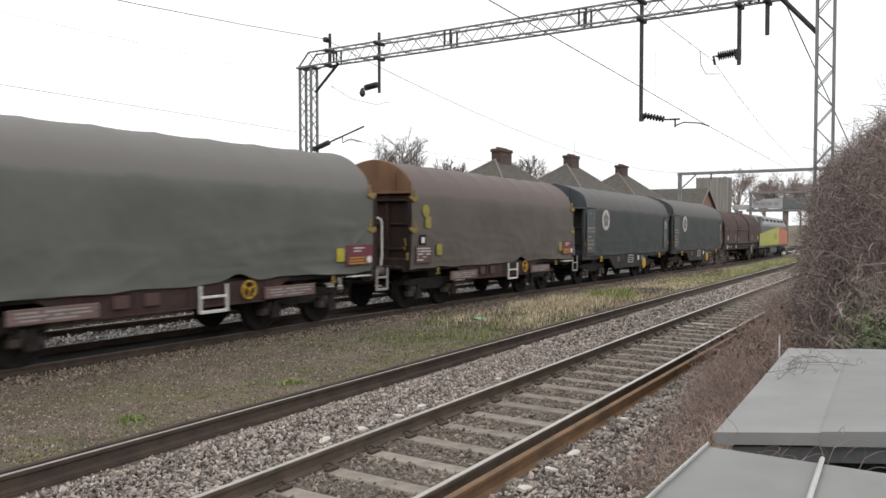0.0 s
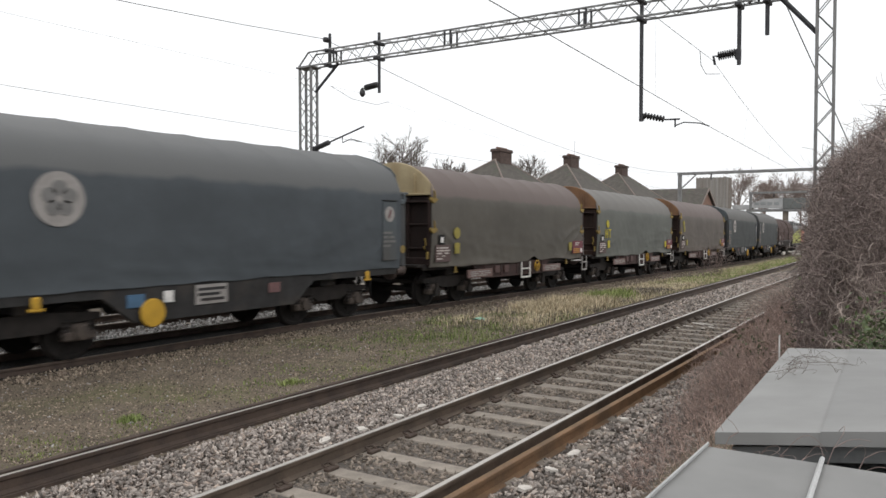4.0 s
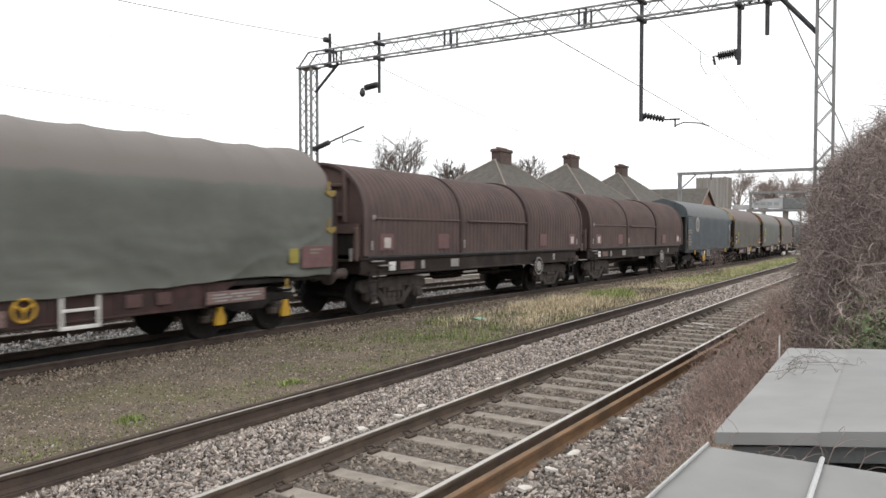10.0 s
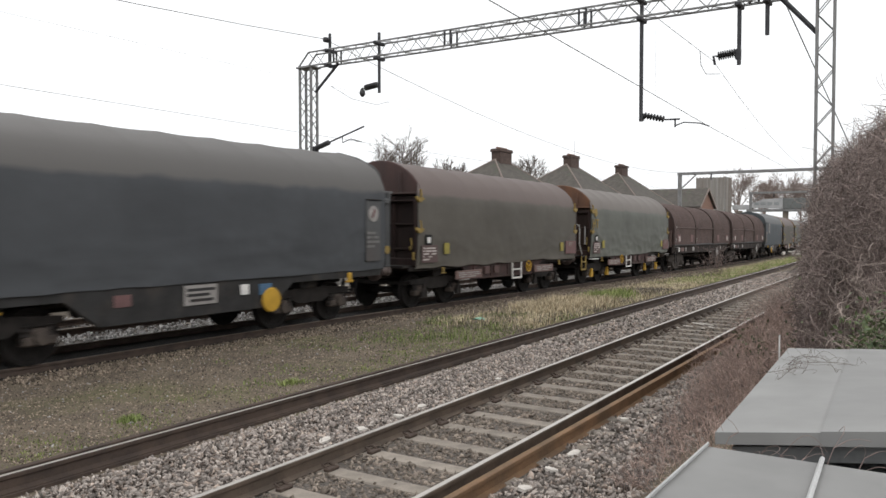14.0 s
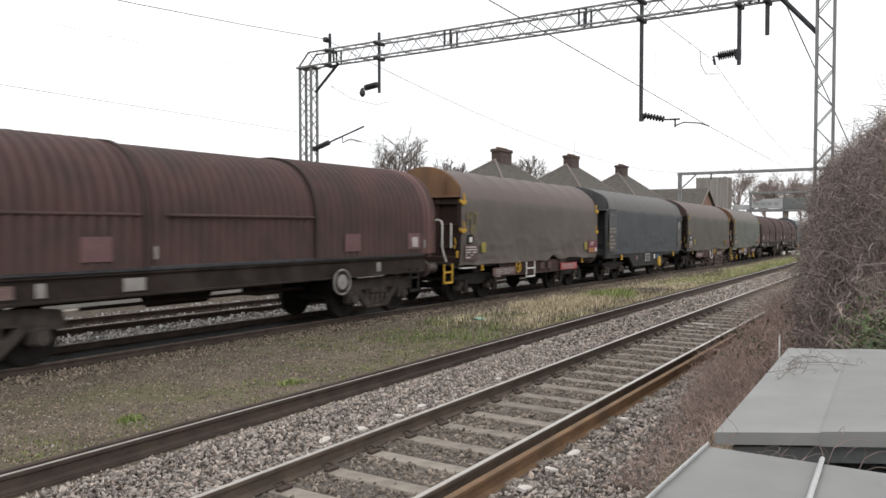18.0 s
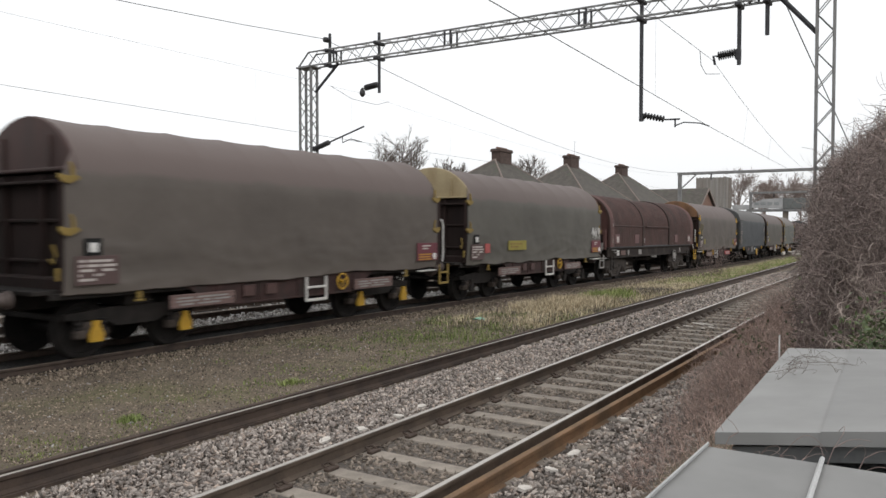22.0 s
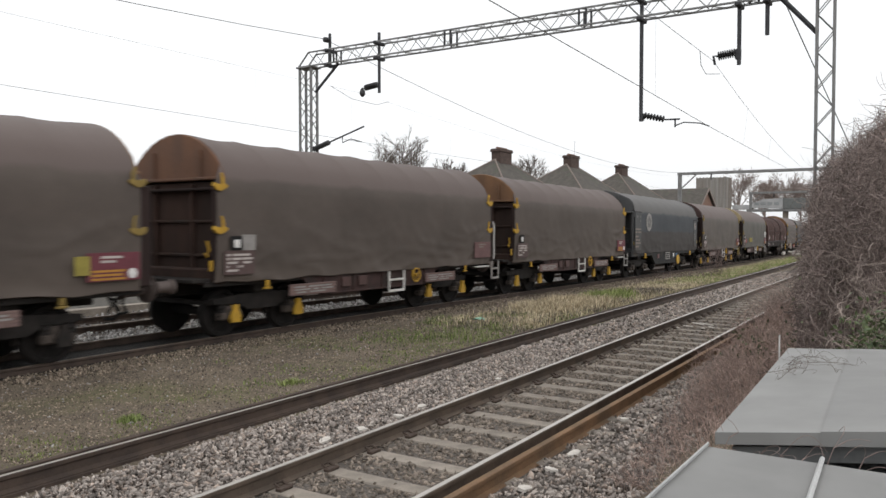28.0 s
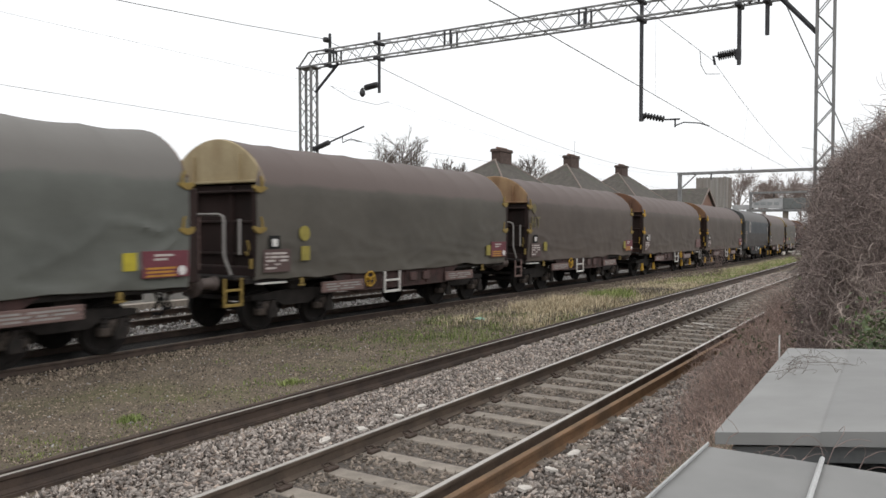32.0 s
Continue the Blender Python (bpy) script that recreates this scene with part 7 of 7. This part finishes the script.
ri = np.random.RandomState(77)
ix, iy = 8.4 + 13.6 * ri.uniform(0, 1, 66000) ** 1.3, ri.uniform(-0.1, 2.8, 66000)
ih = thicket_height(ix, iy)
inner = (ih > 1.0) & (iy / ix < 0.123)
ix, iy, ih = ix[inner], iy[inner], ih[inner]
cz = -0.15 + ih * ri.uniform(0, 1, len(ix)) ** 0.6
# the foot of the bank is open, with dark hollows between the stems
open_foot = (iy / ix < 0.075) & (cz < 1.75) & (ri.uniform(0, 1, len(ix)) < 0.72)
ix, iy, cz = ix[~open_foot], iy[~open_foot], cz[~open_foot]
cp, cr = curls(ix, iy, cz, 7, 0.4, 0.6, 0.0034, 78)
in_thicket("curled_twig_mass", tubes("curled_twig_mass", cp, cr, M_TWIG_FINE), M_TWIG_FINE, "dense curling dead twigs of the thicket")

for wx, wy, wn, wh, ws in ((38.5, 8.7, 46, 1.6, 1), (31.0, 9.0, 10, 0.8, 2), (18.0, 9.3, 8, 0.7, 3), (35.5, 8.6, 14, 1.1, 4)):
    rw = np.random.RandomState(300 + ws)
    u = np.linspace(0, 1, 7)[None]
    a, sp = rw.uniform(0, 2 * np.pi, wn)[:, None], (wh * rw.uniform(0.1, 0.55, wn))[:, None]
    hh = (wh * rw.uniform(0.4, 1.0, wn))[:, None]
    path = np.stack([rw.normal(0, 0.22, (wn, 1)) + np.cos(a) * sp * u ** 1.5, rw.normal(0, 0.22, (wn, 1)) + np.sin(a) * sp * u ** 1.5, hh * np.sin(u * 1.5)], 2)
    path[:, 1:] += rw.normal(0, 0.02, (wn, 6, 3))
    weed = thing("dead_weed", "bare dead weed stalks standing beside the line", "weed", "dead weeds in the grass", pose(wx, wy, -0.2 + fall(wx, wy)))
    part("stalk_mass", tubes("stalk_mass", path, 0.007 * (1 - 0.6 * u) * np.ones((wn, 1)), M_TWIG), M_TWIG, weed)["kind"] = "stuff"
    tp, tr = side_twigs(path, 5, 0.25, 310 + ws, 0.004)
    part("stalk_mass", tubes("stalk_mass", tp, tr, M_TWIG), M_TWIG, weed)["kind"] = "stuff"

# ivy and bramble leaves at the foot of the thicket
M_LEAF = mat("dark_green_leaves", (0.105, 0.13, 0.05), (0.06, 0.085, 0.035), 4, 0.6, bump=0, island=0.4)


def leaves(name, cx, cy, cz, sx, sy, sz, n, size, seed, label):
    r = np.random.RandomState(seed)
    c = np.stack([cx + sx * r.normal(0, 0.5, n), cy + sy * r.normal(0, 0.5, n), np.maximum(cz + sz * r.normal(0, 0.5, n), -0.15)], 1)
    a = r.normal(0, 1, (n, 3))
    a /= np.linalg.norm(a, axis=1, keepdims=True)
    b = np.cross(a, r.normal(0, 1, (n, 3)))
    b /= np.linalg.norm(b, axis=1, keepdims=True)
    s = (size * r.uniform(0.6, 1.3, n))[:, None]
    nrm = np.cross(a, b) * s * 0.2
    v = np.stack([c - a * s, c - a * s * 0.2 + b * s * 0.55 + nrm, c + a * s, c - a * s * 0.2 - b * s * 0.55 + nrm], 1).reshape(-1, 3)
    k = (np.arange(n) * 4)[:, None, None]
    f = (np.array([(0, 1, 2), (0, 2, 3)])[None] + k).reshape(-1, 3)
    in_thicket(name, raw_mesh(name, v, f, M_LEAF), M_LEAF, label)


leaves("ivy_leaf_mass", 8.6, 0.25, 0.75, 0.9, 0.4, 0.5, 1500, 0.026, 1, "dark green ivy leaves low in the thicket")
leaves("ivy_leaf_mass", 6.5, 0.1, 1.32, 0.4, 0.42, 0.28, 1900, 0.021, 8, "dark green ivy leaves behind the cabinet")
leaves("ivy_leaf_mass", 12.6, 2.25, 0.35, 0.5, 0.35, 0.35, 100, 0.04, 2, "few green leaves among the stems")
leaves("ivy_leaf_mass", 11.5, 1.0, 1.0, 1.0, 0.6, 0.8, 300, 0.035, 3, "few green leaves among the stems")

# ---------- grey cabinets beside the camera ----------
# cabinet grey darkened for walls and lip: shade below the lids, as colour
M_CAB_SHADE = plain("shaded_grey_cabinet_side", (0.16, 0.165, 0.165), 0.7)
M_CABINET_C = mat("mid_grey_cabinet_paint", (0.244, 0.241, 0.234), (0.216, 0.213, 0.208), 1.1, 0.75, bump=0.02, fine=3)
M_CABINET_B = mat("darker_grey_cabinet_paint", (0.27, 0.267, 0.26), (0.245, 0.242, 0.237), 0.9, 0.75, bump=0.02, fine=3)
M_TRIM = plain("pale_metal_trim", (0.5, 0.5, 0.49), 0.5, 0.3)


def slab(corners, thickness):
    lo = [(x, y, z - thickness) for x, y, z in corners]
    return Shape().add(list(corners) + lo, [(0, 1, 2, 3), (7, 6, 5, 4), (0, 4, 5, 1), (1, 5, 6, 2), (2, 6, 7, 3), (3, 7, 4, 0)])


cab = thing("equipment_cabinet", "low grey metal trackside cabinet with tilted lid", "cabinet", "grey trackside cabinets", pose(3.2, 0, -0.1))
inv = cab.matrix_world.inverted()


def lid_z(x, y):
    """The lid rises away from the track, more at its near end."""
    return 1.33 + (0.72 - y) / 2.32 * (0.33 - 0.19 * (x - 3.22) / 2.53)


def lid_sheet(x0, x1, y_at, up, thickness, n=8):
    """A slightly twisted flat sheet between x0 and x1, from y_at(x) to the back edge."""
    top = [[(x0 + (x1 - x0) * i / n, y_at(i / n) + (-1.6 - y_at(i / n)) * j / n) for j in range(n + 1)] for i in range(n + 1)]
    hi = [[(x, y, lid_z(x, y) + up) for x, y in row] for row in top]
    lo = [[(x, y, z - thickness) for x, y, z in row] for row in hi]
    s = Shape().grid(hi).grid(lo)
    for k in (0, n):
        s.grid([hi[k], lo[k]]).grid([[r[k] for r in hi], [r[k] for r in lo]])
    s.weld = True
    return s


lid = part("lid", lid_sheet(3.22, 5.75, lambda u: 0.72 + 0.08 * u, 0.0, 0.05), M_CABINET, cab, "flat grey lid, faded in patches")
sheet = part("cover_sheet", lid_sheet(3.216, 5.755, lambda u: 0.33 + 0.09 * u, 0.005, 0.058), M_CABINET_B, cab, "slightly darker grey sheet over the lid")
sheet.matrix_parent_inverse = inv
body = part("body", Shape().box((4.45, -0.5, 0.55), (2.3, 2.3, 1.3), 0.02), M_CAB_SHADE, cab)
lip = part("lid_lip", slab([(3.26, 0.66, 1.27), (3.3, 0.66, 1.27), (3.3, -1.55, 1.6), (3.26, -1.55, 1.6)], 0.06), M_CAB_SHADE, cab)
for ob in (lid, body, lip):
    ob.matrix_parent_inverse = inv
cab2 = thing("equipment_cabinet", "low grey metal trackside cabinet with flat lid", "cabinet", "grey trackside cabinets", pose(1.9, 0, -0.1))
inv = cab2.matrix_world.inverted()
lid = part("lid", slab([(0.9, 0.70, 1.38), (2.82, 0.66, 1.38), (2.82, -1.6, 1.38), (0.9, -1.6, 1.38)], 0.04), M_CABINET_C, cab2, "flat grey painted lid")
body = part("body", Shape().box((1.85, -0.48, 0.6), (1.75, 2.15, 1.44), 0.02), M_CAB_SHADE, cab2)
edge = part("edge_trim", Shape().box((1.86, 0.675, 1.39), (1.93, 0.008, 0.016), 0.006, Matrix.Rotation(radians(-1.2), 3, "Z")), M_TRIM, cab2, "pale metal edge strip")
strap = part("joint_strip", Shape().box((1.9, 0.26, 1.392), (1.9, 0.016, 0.014), 0.006, Matrix.Rotation(radians(1.5), 3, "Z")), M_TRIM, cab2, "raised pale metal joint strip")
for ob in (lid, body, edge, strap):
    ob.matrix_parent_inverse = inv
post = tagged(new("marker_post", Shape().box((0, 0, 0.35), (0.011, 0.011, 1.0), 0.003).mesh("marker_post", M_WHITE_SIGN)), "thin white marker post among the dead stalks", "post")
post.matrix_world = pose(6.2, 0.925, 0.5)


def arch_twig(r, start, a, ln, n, turn, rise):
    """A twig that arches up from a level surface and curls as it goes."""
    p, pts = Vector(start), []
    for i in range(n):
        u = i / (n - 1)
        pts.append((p.x, p.y, max(0.004, start[2] + rise * math.sin(math.pi * u * 0.95))))
        a += turn * (0.6 + u) + r.uniform(-0.22, 0.22)
        p = p + Vector((math.cos(a) * ln / n, math.sin(a) * ln / n, 0))
    return pts


def sprig(label, x, y, z, size, seed, main=4):
    """A dead bramble spray lying over a lid."""
    r = random.Random(seed)
    t = thing("bramble_spray", label, "twig", "dead sprays on the cabinets", pose(x, y, z))
    for k in range(main):
        pts = arch_twig(r, (r.uniform(-0.05, 0.05), r.uniform(-0.03, 0.0), 0.006), r.uniform(-3.0, -1.5), size * r.uniform(0.7, 1.1), 16, r.choice((-1, 1)) * r.uniform(0.05, 0.16), r.uniform(0.03, 0.13))
        part("twig", Shape().pipe(pts, 0.0014, 5), M_BARK, t)
        for j in range(3, 16):
            side = arch_twig(r, pts[j], r.uniform(-3.1, 3.1), size * r.uniform(0.08, 0.3), 8, r.choice((-1, 1)) * r.uniform(0.1, 0.4), r.uniform(-0.02, 0.05))
            part("twig", Shape().pipe(side, 0.0007, 4), M_BARK, t)
    return t


sprig("dead dark bramble spray lying on the grey lid", 5.0, 0.72, 1.335, 0.55, 4, 3)
sprig("thin dead bramble spray on the grey lid", 4.75, 0.68, 1.335, 0.4, 9, 2)
gap = thing("bramble_spray", "pale dead bramble stems caught between the cabinets", "twig", "dead sprays on the cabinets", pose(3.08, 0.5, -0.05))
rg = random.Random(61)
for k in range(7):
    y, n = 0.22 - 0.1 * k + rg.uniform(-0.04, 0.04), 9
    h, d = rg.uniform(1.38, 1.46), rg.uniform(-0.28, -0.1)
    pts = [(0.05 * math.sin(3 * i / n + k), y + d * (i / n) ** 3 + 0.02 * math.sin(5 * i / n + k), h * math.sin(math.pi * 0.56 * i / n)) for i in range(n)]
    part("twig", Shape().pipe(pts, 0.0018, 5), M_TWIG, gap)
    for j in (4, 5, 6, 7, 8):
        side = arch_twig(rg, pts[j], rg.uniform(-3.1, 3.1), rg.uniform(0.08, 0.2), 8, rg.choice((-1, 1)) * rg.uniform(0.1, 0.35), rg.uniform(0.0, 0.07))
        part("twig", Shape().pipe(side, 0.001, 4), M_TWIG, gap)

motions()
